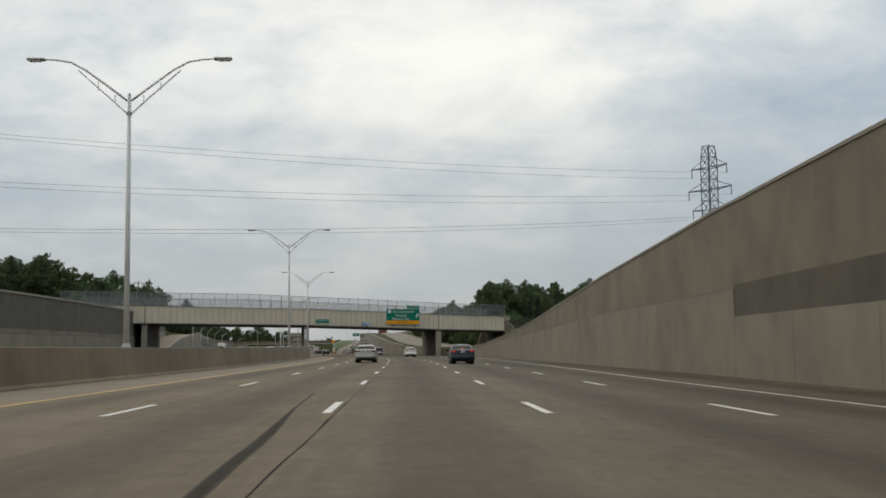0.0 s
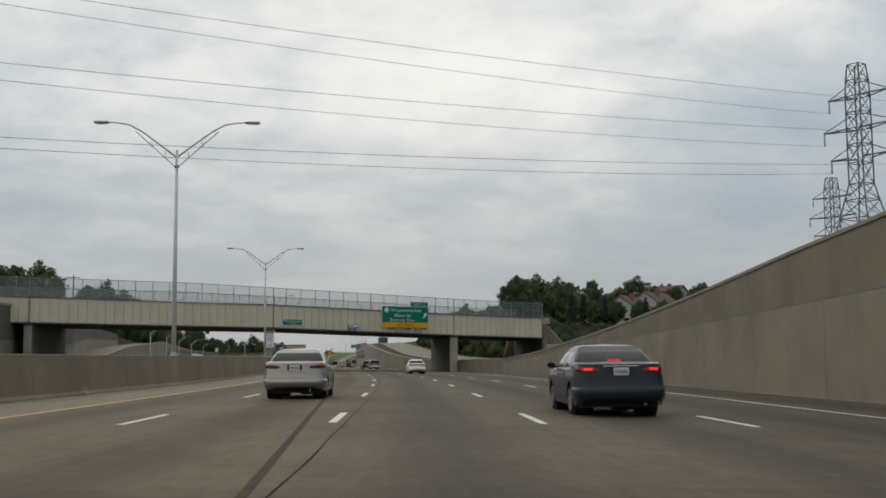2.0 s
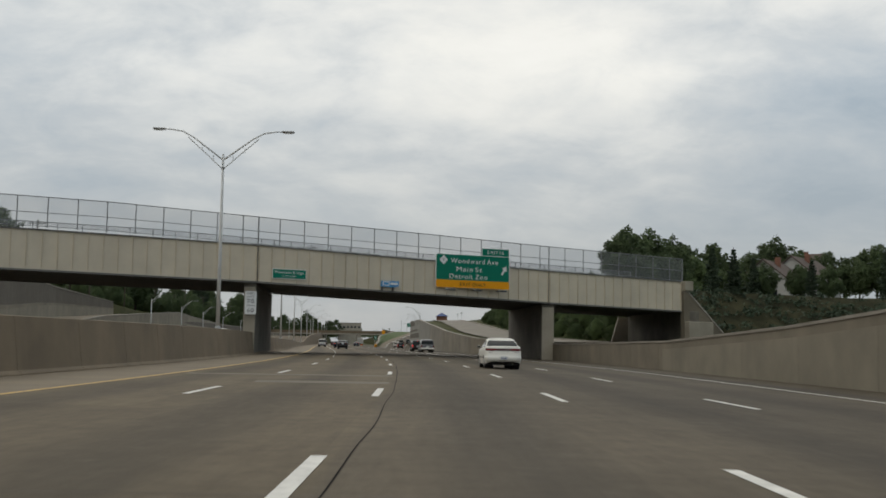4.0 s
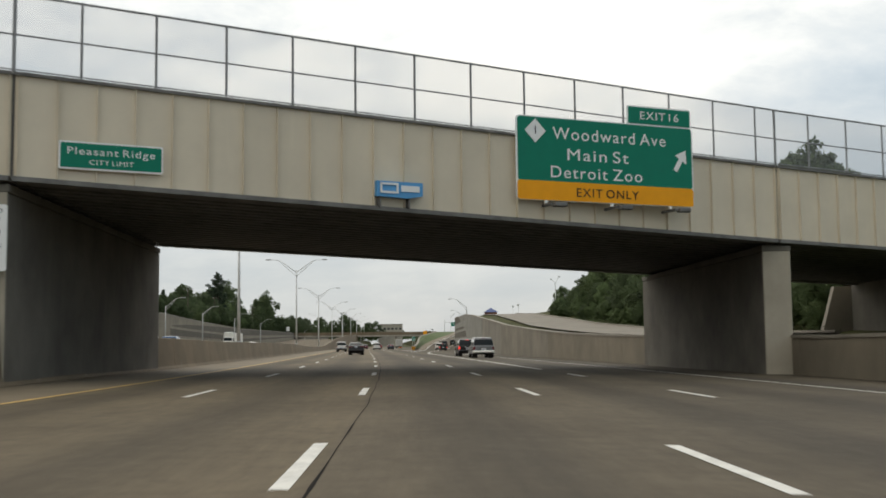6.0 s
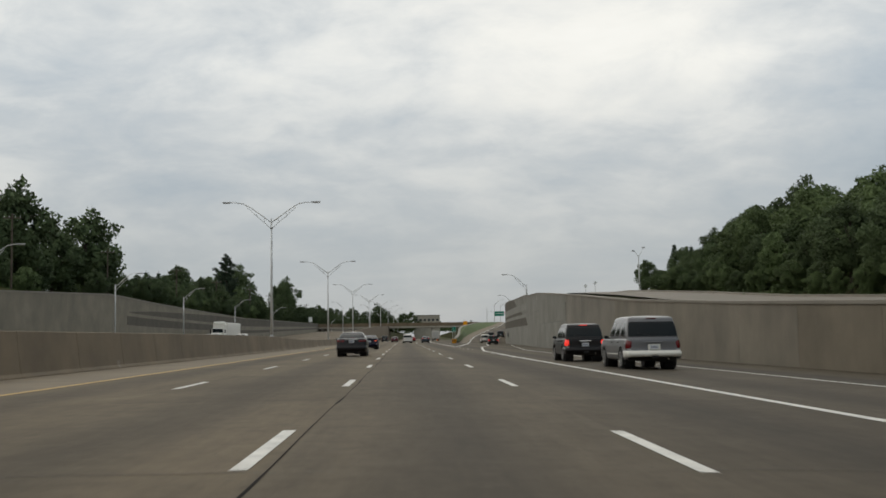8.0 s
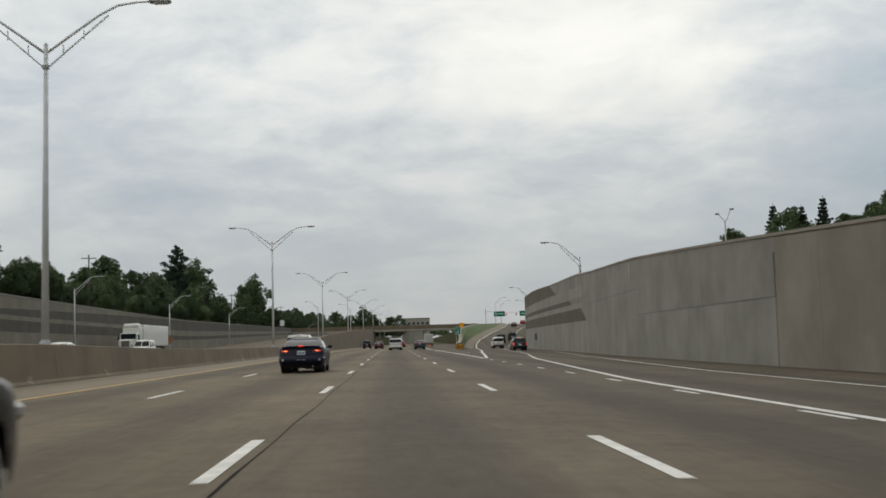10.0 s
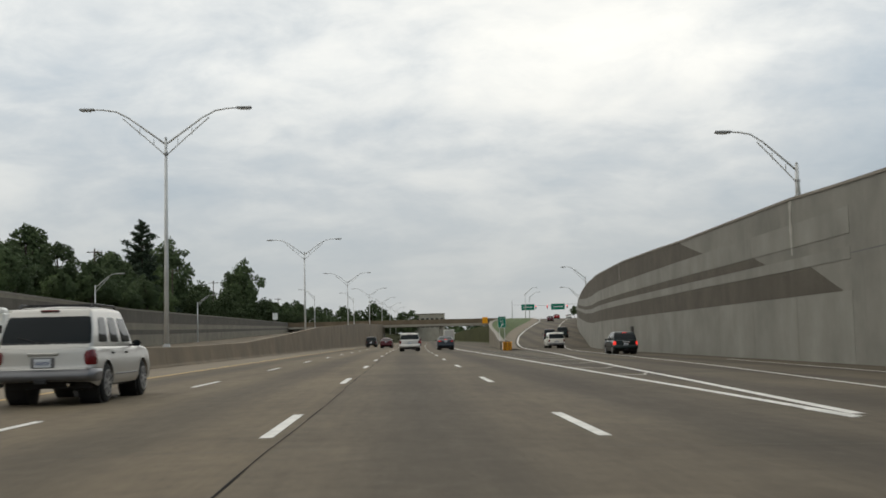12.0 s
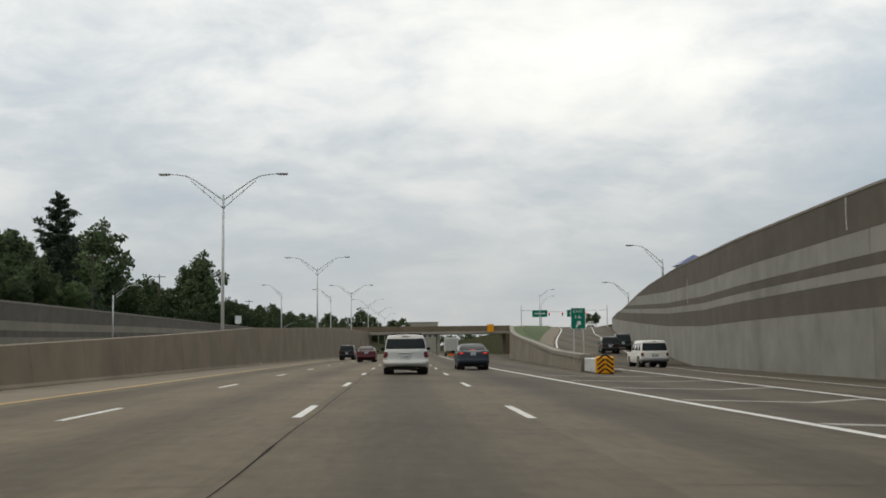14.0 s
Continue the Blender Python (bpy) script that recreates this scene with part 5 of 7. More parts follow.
# the row behind the far wall
for s0, s1, step, u0, u1, k0, k1, far in ((90, 330, 10, -52, -70, 0.75, 1.15, False), (330, 600, 7, -54, -68, 0.55, 0.85, False), (600, 900, 9, -54, -72, 0.7, 1.1, True), (260, 600, 11, -74, -95, 0.8, 1.15, True), (430, 600, 6, -48, -54, 0.5, 0.75, False),
                                   (600, 860, 6, -48, -54, 0.5, 0.75, True), (560, 720, 10, -62, -80, 0.8, 1.1, True), (620, 1000, 7, -50, -62, 0.55, 0.8, True), (700, 1060, 9, -44, -52, 0.45, 0.7, True), (90, 330, 7, -62, -80, 0.9, 1.2, True)):
    s = float(s0)
    while s < s1:
        u = u0 + (u1 - u0) * rt.random()
        (plant_far if far else plant)(protos[rt.choice((0, 0, 1, 2, 3, 4))], s, u - (14 if 580 < s < 620 and u > -66 else 0), ground_left(s) - 0.1, (k0 + (k1 - k0) * rt.random()) * (0.74 if s < 235 else 1.0), rt.random() * 360)
        s += step * (0.6 + 0.8 * rt.random())
for i in range(34):
    u = -100 + 94 * (i + rt.random()) / 34
    plant_far(protos[rt.choice((0, 1, 2))], 1105 + 60 * rt.random(), u, 2.5, (1.25 + 0.3 * rt.random()) * (1.0 if u > -50 else 1.25), rt.random() * 360)
plant_far(protos[0], 1130, -34.5, 3.0, 2.25, 40)
bv = np.concatenate(belt)
bme = bpy.data.meshes.new("tree_belt")
bme.vertices.add(len(bv))
bme.vertices.foreach_set("co", bv.ravel())
bme.loops.add(len(bv))
bme.loops.foreach_set("vertex_index", np.arange(len(bv)))
bme.polygons.add(len(bv) // 4)
bme.polygons.foreach_set("loop_start", np.arange(0, len(bv), 4))
bme.materials.append(M["leaf_far"])
bme.update(calc_edges=True)
tagged(new("tree_belt", bme), "far dark green belt of trees behind the retaining wall", "trees", kind="stuff")
for s, u, i, sc in ((608, -63, 2, 1.0), (490, -60, 1, 1.35), (560, -74, 1, 1.9), (330, -60, 0, 0.9), (628, -66, 1, 2.0)):
    plant(spruces[i], s, u, ground_left(s) - 0.2, sc, rt.random() * 360)
for s, u, i, sc in ((413, -62, 0, 1.65), (405, -66, 2, 1.35), (450, -62, 0, 1.7), (440, -65, 1, 1.7), (462, -64, 0, 1.3), (535, -63, 2, 1.15), (545, -66, 0, 1.2), (524, -64, 1, 1.25), (592, -66, 5, 1.5), (622, -64, 3, 1.8), (693, -55, 0, 1.65), (704, -58, 2, 1.25), (636, -65, 0, 1.8), (630, -69, 2, 1.4), (585, -63, 1, 1.45), (592, -67, 0, 1.25), (668, -62, 1, 1.05), (684, -64, 0, 0.95), (700, -66, 1, 1.1)):
    plant(protos[i], s, u, ground_left(s) - 0.2, sc, rt.random() * 360)
# the wooded bank behind the near wall past the bridge
TALL = (11, 9, 13, 8, 7, 10)
bank_rows = ((14.6, ((248, 6.0), (262, 7.2), (285, 8.6), (312, 9.6), (330, 10.0), (341, 9.0), (350, 7.6), (368, 7.2))), (17.5, ((250, 8.0), (285, 10.2), (312, 11.4), (332, 12.4), (345, 12.4), (354, 11.6), (369, 11.0), (381, 10.3), (398, 10.2), (405, 9.2), (414, 7.6))),
             (21.5, ((255, 9.0), (300, 12.2), (325, 12.8), (337, 14.2), (345, 15.0), (353, 14.8), (363, 14.0), (371, 12.9), (380, 12.0), (392, 11.4), (404, 10.8), (414, 9.4))), (26.5, ((270, 11.0), (300, 12.6), (340, 14.2), (362, 14.4), (378, 12.0), (392, 10.2), (412, 9.0))),
             (32.0, ((285, 12.6), (340, 15.0), (372, 15.2), (388, 12.6), (402, 11.0))))
for row, (off, tops) in enumerate(bank_rows):
    top_at = table(*tops)
    s = tops[0][0] + 0.0
    while s < tops[-1][0]:
        k = rt.choice((0, 1, 3, 2, 5, 4))
        u = right_u(s) + off + 2.4 * rt.random()
        z = right_top(s) + 0.10 * (off - 13.5) - 0.3
        h = max(2.4, (top_at(s) - z) * (0.84 + 0.26 * rt.random()))
        plant((near_protos if row < 4 else protos)[k], s, u, z, h / TALL[k], rt.random() * 360)
        s += (4.6, 5.2, 6.0, 7.0, 8.0)[row] * (0.6 + 0.8 * rt.random())
s = 250.0
while s < 366:
    k = rt.choice((3, 4, 4, 5))
    plant(near_protos[k], s, right_u(s) + 13.2 + 1.2 * rt.random(), right_top(s) - 0.3, (1.8 + 1.6 * rt.random()) / TALL[k], rt.random() * 360)
    s += 3.6 + 2.6 * rt.random()
# trees above the high wall before the bridge and round the houses
slope_trees = ((275, 76, 1, 1.0), (300, 70, 0, 1.0), (215, 66, 2, 0.75), (230, 74, 0, 0.9), (240, 84, 5, 1.0), (262, 33, 0, 0.85), (266, 37, 3, 0.8), (285, 48, 0, 0.6), (292, 56, 1, 0.75), (305, 62, 2, 0.7), (312, 70, 0, 0.8), (318, 58, 5, 0.7), (325, 72, 1, 0.9), (335, 66, 0, 0.8), (345, 80, 2, 0.8), (300, 80, 1, 1.0), (340, 92, 0, 1.0), (272, 36, 2, 0.8), (278, 41, 0, 0.95))
house_trees = ((283, 44, 1, 0.9), (290, 50, 2, 0.7), (298, 52, 0, 0.95), (306, 57, 1, 1.1), (312, 64, 2, 0.85), (298, 74, 1, 1.0), (296, 84, 0, 0.8), (292, 53, 3, 1.0), (268, 51, 4, 0.8), (264, 54, 0, 0.5), (262, 58, 1, 0.6), (266, 64, 0, 0.5), (258, 50, 4, 0.7), (352, 70, 1, 0.9), (330, 98, 2, 0.8), (441, 45, 1, 0.66), (433.5, 50.2, 1, 0.85), (800, 61.5, 1, 0.5), (806, 65, 0, 0.45))
for s, u, k, sc in slope_trees + house_trees:
    plant(protos[k], s, u, far_right_z(s) - 0.3, sc, rt.random() * 360)
for s, u, k, sc in ((268, 74, 1, 1.15), (256, 57, 1, 0.8), (246.5, 40, 1, 0.90), (240.3, 40.3, 1, 0.84), (256, 49, 1, 0.8), (438, 49.6, 1, 1.15), (433, 51.5, 1, 1.05), (431, 53.5, 1, 1.15)):
    plant(spruces[k], s, u, far_right_z(s) - 0.3, sc, rt.random() * 360)
# distant woods closing the view
wr = np.random.RandomState(8)
pts = []
for i in range(520):
    a = wr.uniform(-40, 40)
    d = wr.uniform(900, 1500)
    cx, cy = -60 + math.sin(radians(a)) * d, 420 + math.cos(radians(a)) * d
    hh = wr.uniform(6, 13)
    k = 60
    q = wr.normal(size=(k, 3)) * np.array([4.5, 4.5, hh * 0.22])
    q[:, 2] = np.abs(q[:, 2]) + hh * 0.35
    pts.append(q + np.array([cx, cy, 6.5]))
woods = quads("distant_woods", np.concatenate(pts), 77, 1.7, M["leaf_far"], None)
tagged(woods, "distant dark green woods along the horizon", "woods", kind="stuff")


# low scrub on the embankment and weeds along the top of the near wall
def ground_cover(name, label, spots, seed, count, size, mat):
    """spots: (place, spread, height) of each clump."""
    r = np.random.RandomState(seed)
    out = []
    for p, wide, tall in spots:
        q = r.normal(size=(count, 3)) * np.array([wide, wide, tall]) * 0.5
        q[:, 2] = np.abs(q[:, 2])
        out.append(q + np.array(p))
    ob = quads(name, np.concatenate(out), seed + 1, size, M[mat], None)
    tagged(ob, label, "plants", kind="stuff")
    return ob


cr = random.Random(31)
spots = []
for i in range(150):
    x = 2.0 + 40 * cr.random()
    foot = max(1.6, 6.75 - (x - 0.6) * 0.90)
    f = cr.random()
    reach = (top_z - 0.2 - foot) * 1.45
    p = BRIDGE @ Vector((B1 + x, 0.2 + reach * (1 - f), top_z - 0.25 + (foot - top_z + 0.2) * f))
    spots.append((p, 0.9 + 0.9 * cr.random(), 0.25 + 0.5 * cr.random()))
ground_cover("scrub", "dark tangled scrub on the railway embankment", spots, 61, 45, 0.20, "needle")
spots = []
for i in range(150):
    s = 246 + 84 * cr.random()
    off = 11.6 + 3.0 * cr.random()
    a = right_top(s) - 0.28
    spots.append((at(s, right_u(s) + off, a), 0.5 + 0.8 * cr.random(), 0.15 + 0.7 * cr.random()))
ground_cover("roadside_weeds", "tall green weeds and shrubs along the foot of the wooded bank", spots, 71, 60, 0.075, "leaf_far")


# ---- transmission towers and power lines beyond the near wall ----
def lattice_tower(h, arms):
    t = empty("transmission_tower")
    tagged(t, "grey steel lattice transmission tower with three cross-arms", "transmission tower", "transmission towers")
    half = lambda z: 2.6 * (1 - z / (h * 0.48)) + 0.95 if z < h * 0.48 else (0.95 if z < h * 0.9 else 0.95 - 0.25 * (z - h * 0.9) / (h * 0.1))
    levels = [0, h * 0.12, h * 0.23, h * 0.33, h * 0.41, h * 0.48, h * 0.57, h * 0.65, h * 0.72, h * 0.79, h * 0.86, h * 0.93, h]
    for sx, sy in ((1, 1), (1, -1), (-1, 1), (-1, -1)):
        part("leg", tubed([(sx * half(z), sy * half(z), z) for z in levels], 0.085, 4), M["tower"], t)
    for a, b in zip(levels, levels[1:]):
        for face in range(4):
            bm = bmesh.new()
            for (x0, y0), (x1, y1) in ((((-1, 1), (1, 1)), ((1, -1), (1, 1)), ((-1, -1), (1, -1)), ((-1, -1), (-1, 1)))[face],):
                tube(bm, [(x0 * half(a), y0 * half(a), a), (x1 * half(b), y1 * half(b), b)], 0.045, 4)
                tube(bm, [(x1 * half(a), y1 * half(a), a), (x0 * half(b), y0 * half(b), b)], 0.045, 4)
                tube(bm, [(x0 * half(b), y0 * half(b), b), (x1 * half(b), y1 * half(b), b)], 0.055, 4)
            part("bracing", bm, M["tower"], t)
    for z, ln in arms:
        for sg in (-1, 1):
            arm = part("cross_arm", tubed([(sg * 0.85, -0.85, z), (sg * ln, 0, z + 0.15)], 0.09, 4), M["tower"], t)
            part("arm_chord", tubed([(sg * 0.85, 0.85, z), (sg * ln, 0, z + 0.15)], 0.08, 4), M["tower"], arm)
            part("arm_tie", tubed([(sg * 0.85, 0, z + 1.6), (sg * ln, 0, z + 0.2)], 0.06, 4), M["tower"], arm)
            part("insulator", tubed([(sg * (ln - 0.1), 0, z + 0.1), (sg * (ln - 0.1), 0, z - 1.3)], [0.07, 0.12], 6), M["lamp_head"], arm)
    return t


TW = [(174.6, 54.3, 34.4), (237.8, 85.2, 32.9)]
ARMS = [(0.593, 3.9), (0.72, 4.7), (0.86, 3.9)]
towers = []
for s, u, top in TW:
    h = top - 8
    t_ = lattice_tower(h, [(h * f, ln) for f, ln in ARMS])
    t_.matrix_basis = on_road(s, u, 8.0, -62)
    towers.append((t_, h))
for t_, h in towers[:1]:
    m = t_.matrix_basis
    for k, (f, ln) in enumerate(ARMS):
        for sg in (-1, 1):
            a = m @ Vector((sg * (ln - 0.1), 0, h * f - 1.3))
            b = at(20, -190 - 6 * sg, a.z - 6 + 4 * k)
            pts = []
            for i in range(25):
                q = i / 24
                p = a.lerp(b, q)
                p.z -= 4 * 6.0 * q * (1 - q)
                pts.append(p)
            c = part("power_line", tubed(pts, 0.018, 4), M["cable"])
            tagged(c, "thin sagging overhead power cable crossing the sky", "power cable", "power cables")
copy_thing(towers[1][0], on_road(60, -205, 7.0, -62))


# ---- far end: overpass, signals, gore furniture ----
M["far_beam"] = material("pale_overpass_concrete", (0.36, 0.33, 0.27), 0.85, vary=0.15, scale=0.3)
over = empty("overpass", on_road(706, 0, 0))
tagged(over, "distant concrete road overpass on slender columns", "bridge")
part("beam", boxed((-16, 0, 5.65), (84, 0.5, 0.7), 0.03), M["far_beam"], over)
part("beam", boxed((-16, 14, 5.65), (84, 0.5, 0.7), 0.03), M["far_beam"], over)
part("deck", boxed((-16, 7, 6.15), (84, 14.2, 0.3)), M["under"], over)
part("parapet", boxed((-16, -0.1, 6.72), (84, 0.36, 1.44), 0.03), M["barrier"], over)
for x in (-40, -12.4, 6.5):
    for y in (1.5, 7, 12.5):
        part("column", tubed([(x, y, -0.2), (x, y, 5.4)], 0.5, 10), M["far_beam"], over)
for x in (-58, 26):
    part("abutment", boxed((x, 7, 3.0), (3, 14, 6.4)), M["barrier"], over)
att = empty("crash_cushion", on_road(463, 9.6, camber(9.6), -3) @ Matrix.Scale(0.92, 4))
tagged(att, "crash cushion with black and yellow chevrons at the gore", "crash cushion")
part("nose", boxed((0, 0, 0.46), (0.95, 0.35, 0.92), 0.08), M["sign_yellow"], att)
for i in range(5):
    part("bay", boxed((0, 0.85 + i * 1.1, 0.42), (0.85, 1.0, 0.76), 0.04), M["galv"], att)
for k in range(4):
    for sg in (-1, 1):
        bm = boxed((sg * 0.22, -0.185, 0.14 + k * 0.24), (0.5, 0.015, 0.085), rot=Matrix.Rotation(radians(sg * 38), 3, "Y"))
        part("chevron", bm, M["sign_black"], att)
M["barrel"] = paint("orange_plastic_drum", (0.75, 0.17, 0.02))
M["dull_orange"] = paint("faded_orange_sign_paint", (0.42, 0.22, 0.12))
ex = empty("exit_sign", on_road(472.7, 9.9, 1.0) @ Matrix.Scale(0.545, 4))
tagged(ex, "green gore exit sign with a white arrow on two posts", "road sign")
part("edge", rounded_plate(1.55, 2.2, 0.03, 0.08), M["sign_white"], ex, m=pose(0, 0.006, 3.2))
part("panel", rounded_plate(1.45, 2.1, 0.03, 0.07), M["sign_green"], ex, m=pose(0, 0, 3.2))
lettering("letter", "EXIT", 0.42, M["sign_white"], ex, face_m(0, -0.008, 3.92), 1.0)
lettering("letter", "16", 0.5, M["sign_white"], ex, face_m(0, -0.008, 3.35), 0.6)
bm = bmesh.new()
v = [bm.verts.new((x, 0, z)) for x, z in ((-0.09, -0.4), (0.09, -0.4), (0.09, 0.05), (0.28, 0.05), (0, 0.42), (-0.28, 0.05), (-0.09, 0.05))]
bm.faces.new(v)
part("arrow", bm, M["sign_white"], ex, m=pose(0, -0.01, 2.62, 0, 38, 0))
for x in (-0.5, 0.5):
    part("post", boxed((x, 0.06, 0.8), (0.1, 0.08, 5.0)), M["galv"], ex)
# signal gantry and street signs at the top of the ramp
gan = empty("signal_gantry", on_road(730, 42, ramp_z(730) - 0.6))
tagged(gan, "signal span with red lights and green street signs", "traffic signal")
for x in (-11, 14):
    part("mast", tubed([(x, 0, 0), (x, 0, 7.0)], [0.16, 0.1], 8), M["galv"], gan)
part("span_wire", tubed([(-11, 0, 5.6), (1, 0, 5.0), (14, 0, 5.6)], 0.04, 5), M["cable"], gan)
M["red_lamp"] = material("red_signal_lens", (0.6, 0.02, 0.02), 0.4, vary=0.05, bump=0)
rl = M["red_lamp"].node_tree.nodes["Principled BSDF"]
rl.inputs["Emission Color"].default_value, rl.inputs["Emission Strength"].default_value = (1, 0.05, 0.03, 1), 2.0
for x in (-2.9, 1, 7.8):
    sig = part("signal_head", boxed((x, 0, 4.5), (0.34, 0.25, 1.0), 0.04), M["sign_black"], gan)
    part("red_light", tubed([(x, -0.13, 4.82), (x, -0.17, 4.82)], 0.15, 10), M["red_lamp"], sig)
for x, w in ((-5.6, 4.4), (4.6, 4.6)):
    part("street_sign", rounded_plate(w, 2.0, 0.05, 0.1), M["sign_green"], gan, "green street sign", m=pose(x, -0.1, 4.6))
    part("lettering_bar", boxed((x, -0.12, 4.62), (w * 0.7, 0.02, 0.25)), M["sign_white"], gan)


def warn_sign(s, u, z, mat, label, size=0.75):
    w = empty("warning_sign", on_road(s, u, z))
    tagged(w, label, "road sign", "warning signs")
    part("plate", rounded_plate(size, size, 0.02, 0.05), mat, w, m=pose(0, 0, 2.3, 0, 45, 0))
    part("post", boxed((0, 0.04, 1.2), (0.06, 0.05, 2.6)), M["galv"], w)


amber = part("amber_sign", rounded_plate(1.7, 2.0, 0.05, 0.1), M["sign_yellow"], None, m=on_road(705.3, 20.4, 6.8))
tagged(amber, "square amber sign fixed to the overpass parapet", "road sign")
warn_sign(495, -40.2, opp_z(495) - 0.3, M["dull_orange"], "faded orange diamond road-work sign before the far wall", 1.15)
plate = empty("small_sign", on_road(678, LEFT_U - 0.3, left_top(678)))
tagged(plate, "plain white rectangular sign on a short post above the far wall", "road sign")
part("plate", rounded_plate(1.5, 1.9, 0.03, 0.08), M["sign_white"], plate, m=pose(0, 0, 1.5))
part("post", boxed((0, 0.06, 0.6), (0.1, 0.06, 1.4)), M["galv"], plate)
for i, (s, u) in enumerate(((640, 8.3), (650, 8.2), (662, 8.1))):
    b_ = empty("traffic_drum", on_road(s, u, camber(u)))
    tagged(b_, "orange and white striped traffic drum", "traffic drum", "traffic drums")
    part("drum", tubed([(0, 0, 0), (0, 0, 0.5), (0, 0, 1.0)], [0.3, 0.27, 0.22], 12), M["barrel"], b_)
    part("stripe", tubed([(0, 0, 0.55), (0, 0, 0.7)], [0.272, 0.26], 12), M["sign_white"], b_)

# ---- twin floodlight pole, utility poles, houses ----
fl = empty("floodlight_pole", on_road(435, 42.3, 8.3))
tagged(fl, "slim pole with two small flood lamps above the wall", "street lamp")
part("pole", tubed([(0, 0, 0), (0, 0, 7.0)], [0.12, 0.08], 8), M["galv"], fl)
for sg, dz in ((-1, 7.9), (1, 8.5)):
    arm = part("arm", tubed([(0, 0, 6.9), (sg * 0.35, 0, 7.4), (sg * 0.8, 0, dz)], 0.05, 6), M["galv"], fl)
    part("lamp_head", boxed((sg * 0.95, 0, dz + 0.05), (0.5, 0.3, 0.22), 0.05), M["lamp_head"], arm)
rail = empty("guard_rail", on_road(396, 43.0, right_top(396) + 0.7))
tagged(rail, "low galvanised guard rail with white reflector posts beside the trees", "guard rail")
part("beam", tubed([(-7, -16, 0.4), (-3.5, -7, 0.5), (0, 0, 0.6), (5, 7, 0.7), (11, 12, 0.8)], 0.13, 6), M["galv"], rail)
for x, y in ((-7, -16), (-3.5, -7), (0, 0), (5, 7), (11, 12)):
    part("post", boxed((x, y + 0.15, 0.1), (0.12, 0.1, 1.4)), M["pole_base"], rail)
    part("reflector", boxed((x, y - 0.14, 0.95), (0.22, 0.03, 0.3)), M["sign_white"], rail)
for s, off, h in ((412, 11.9, 2.2), (424, 11.9, 2.2)):
    mk = empty("marker_post", on_road(s, right_u(s) + off, right_top(s) - 0.2))
    tagged(mk, "thin roadside post with a small marker plate", "road sign", "marker posts")
    part("post", boxed((0, 0, h / 2), (0.07, 0.06, h)), M["galv"], mk)
    part("plate", rounded_plate(0.5, 0.5, 0.02, 0.05), M["sign_white"], mk, m=pose(0, -0.05, h, 0, 45, 0))
M["wood_pole"] = material("weathered_wood_pole", (0.10, 0.08, 0.06), 0.9, vary=0.3, scale=2)


def utility_pole(h):
    u_ = empty("utility_pole")
    tagged(u_, "weathered wooden utility pole with a cross-arm", "utility pole", "utility poles")
    part("pole", tubed([(0, 0, -0.4), (0, 0, h)], [0.17, 0.11], 8), M["wood_pole"], u_)
    part("cross_arm", boxed((0, 0, h - 0.6), (2.6, 0.12, 0.14)), M["wood_pole"], u_)
    for x in (-1.1, -0.4, 0.4, 1.1):
        part("insulator", tubed([(x, 0, h - 0.53), (x, 0, h - 0.3)], 0.05, 6), M["lens"], u_)
    return u_


up = utility_pole(11)
up.matrix_basis = on_road(300, -53, ground_left(300))
for s in (345, 390, 440, 490, 540, 595, 650, 710, 775, 850):
    copy_thing(up, on_road(s, -53 - (s % 7) * 0.3, ground_left(s)))
M["roof"] = material("brown_roof_shingles", (0.115, 0.085, 0.07), 0.9, vary=0.3, scale=2.5, grain=0.3)
M["siding"] = material("white_house_siding", (0.46, 0.45, 0.42), 0.8, vary=0.08, scale=1)
M["brick"] = material("red_brown_brick", (0.22, 0.105, 0.07), 0.9, vary=0.3, scale=6, grain=0.3)
M["pane"] = material("dark_window_glass", (0.03, 0.035, 0.04), 0.12, vary=0.1, bump=0, spec=0.6)


def house(w, d, h, rh, m, label, chimney=True):
    hs = empty("house", m)
    tagged(hs, label, "house", "houses on the bank")
    part("wall", boxed((0, 0, h / 2 - 0.5), (w, d, h + 1.0)), M["siding"], hs)
    for y in (-d / 2, d / 2):
        bm = bmesh.new()
        q = [bm.verts.new(p) for p in ((-w / 2, y, h), (w / 2, y, h), (0, y, h + rh))]
        bm.faces.new(q)
        e_ = bmesh.ops.extrude_face_region(bm, geom=list(bm.faces))
        bmesh.ops.translate(bm, vec=(0, 0.1 if y < 0 else -0.1, 0), verts=[g for g in e_["geom"] if isinstance(g, bmesh.types.BMVert)])
        part("gable", bm, M["siding"], hs)
    for sg in (-1, 1):
        ang = math.atan2(rh, w / 2)
        ln = math.hypot(rh, w / 2) + 0.5
        bm = boxed((0, 0, 0), (ln, d + 0.8, 0.16))
        part("roof", bm, M["roof"], hs, m=pose(sg * w / 4 + sg * 0.12, 0, h + rh / 2 - 0.1, 0, math.degrees(ang) * sg, 0))
    if chimney:
        part("chimney", boxed((w * 0.12, -d * 0.1, h + rh * 0.72), (0.8, 0.7, rh * 1.0), 0.03), M["brick"], hs)
    for x in (-w * 0.28, w * 0.2):
        wi = part("window", boxed((x, -d / 2 - 0.03, h * 0.6), (1.3, 0.1, 1.3)), M["siding"], hs)
        part("pane", boxed((x, -d / 2 - 0.09, h * 0.6), (1.1, 0.03, 1.1)), M["pane"], wi)
    return hs


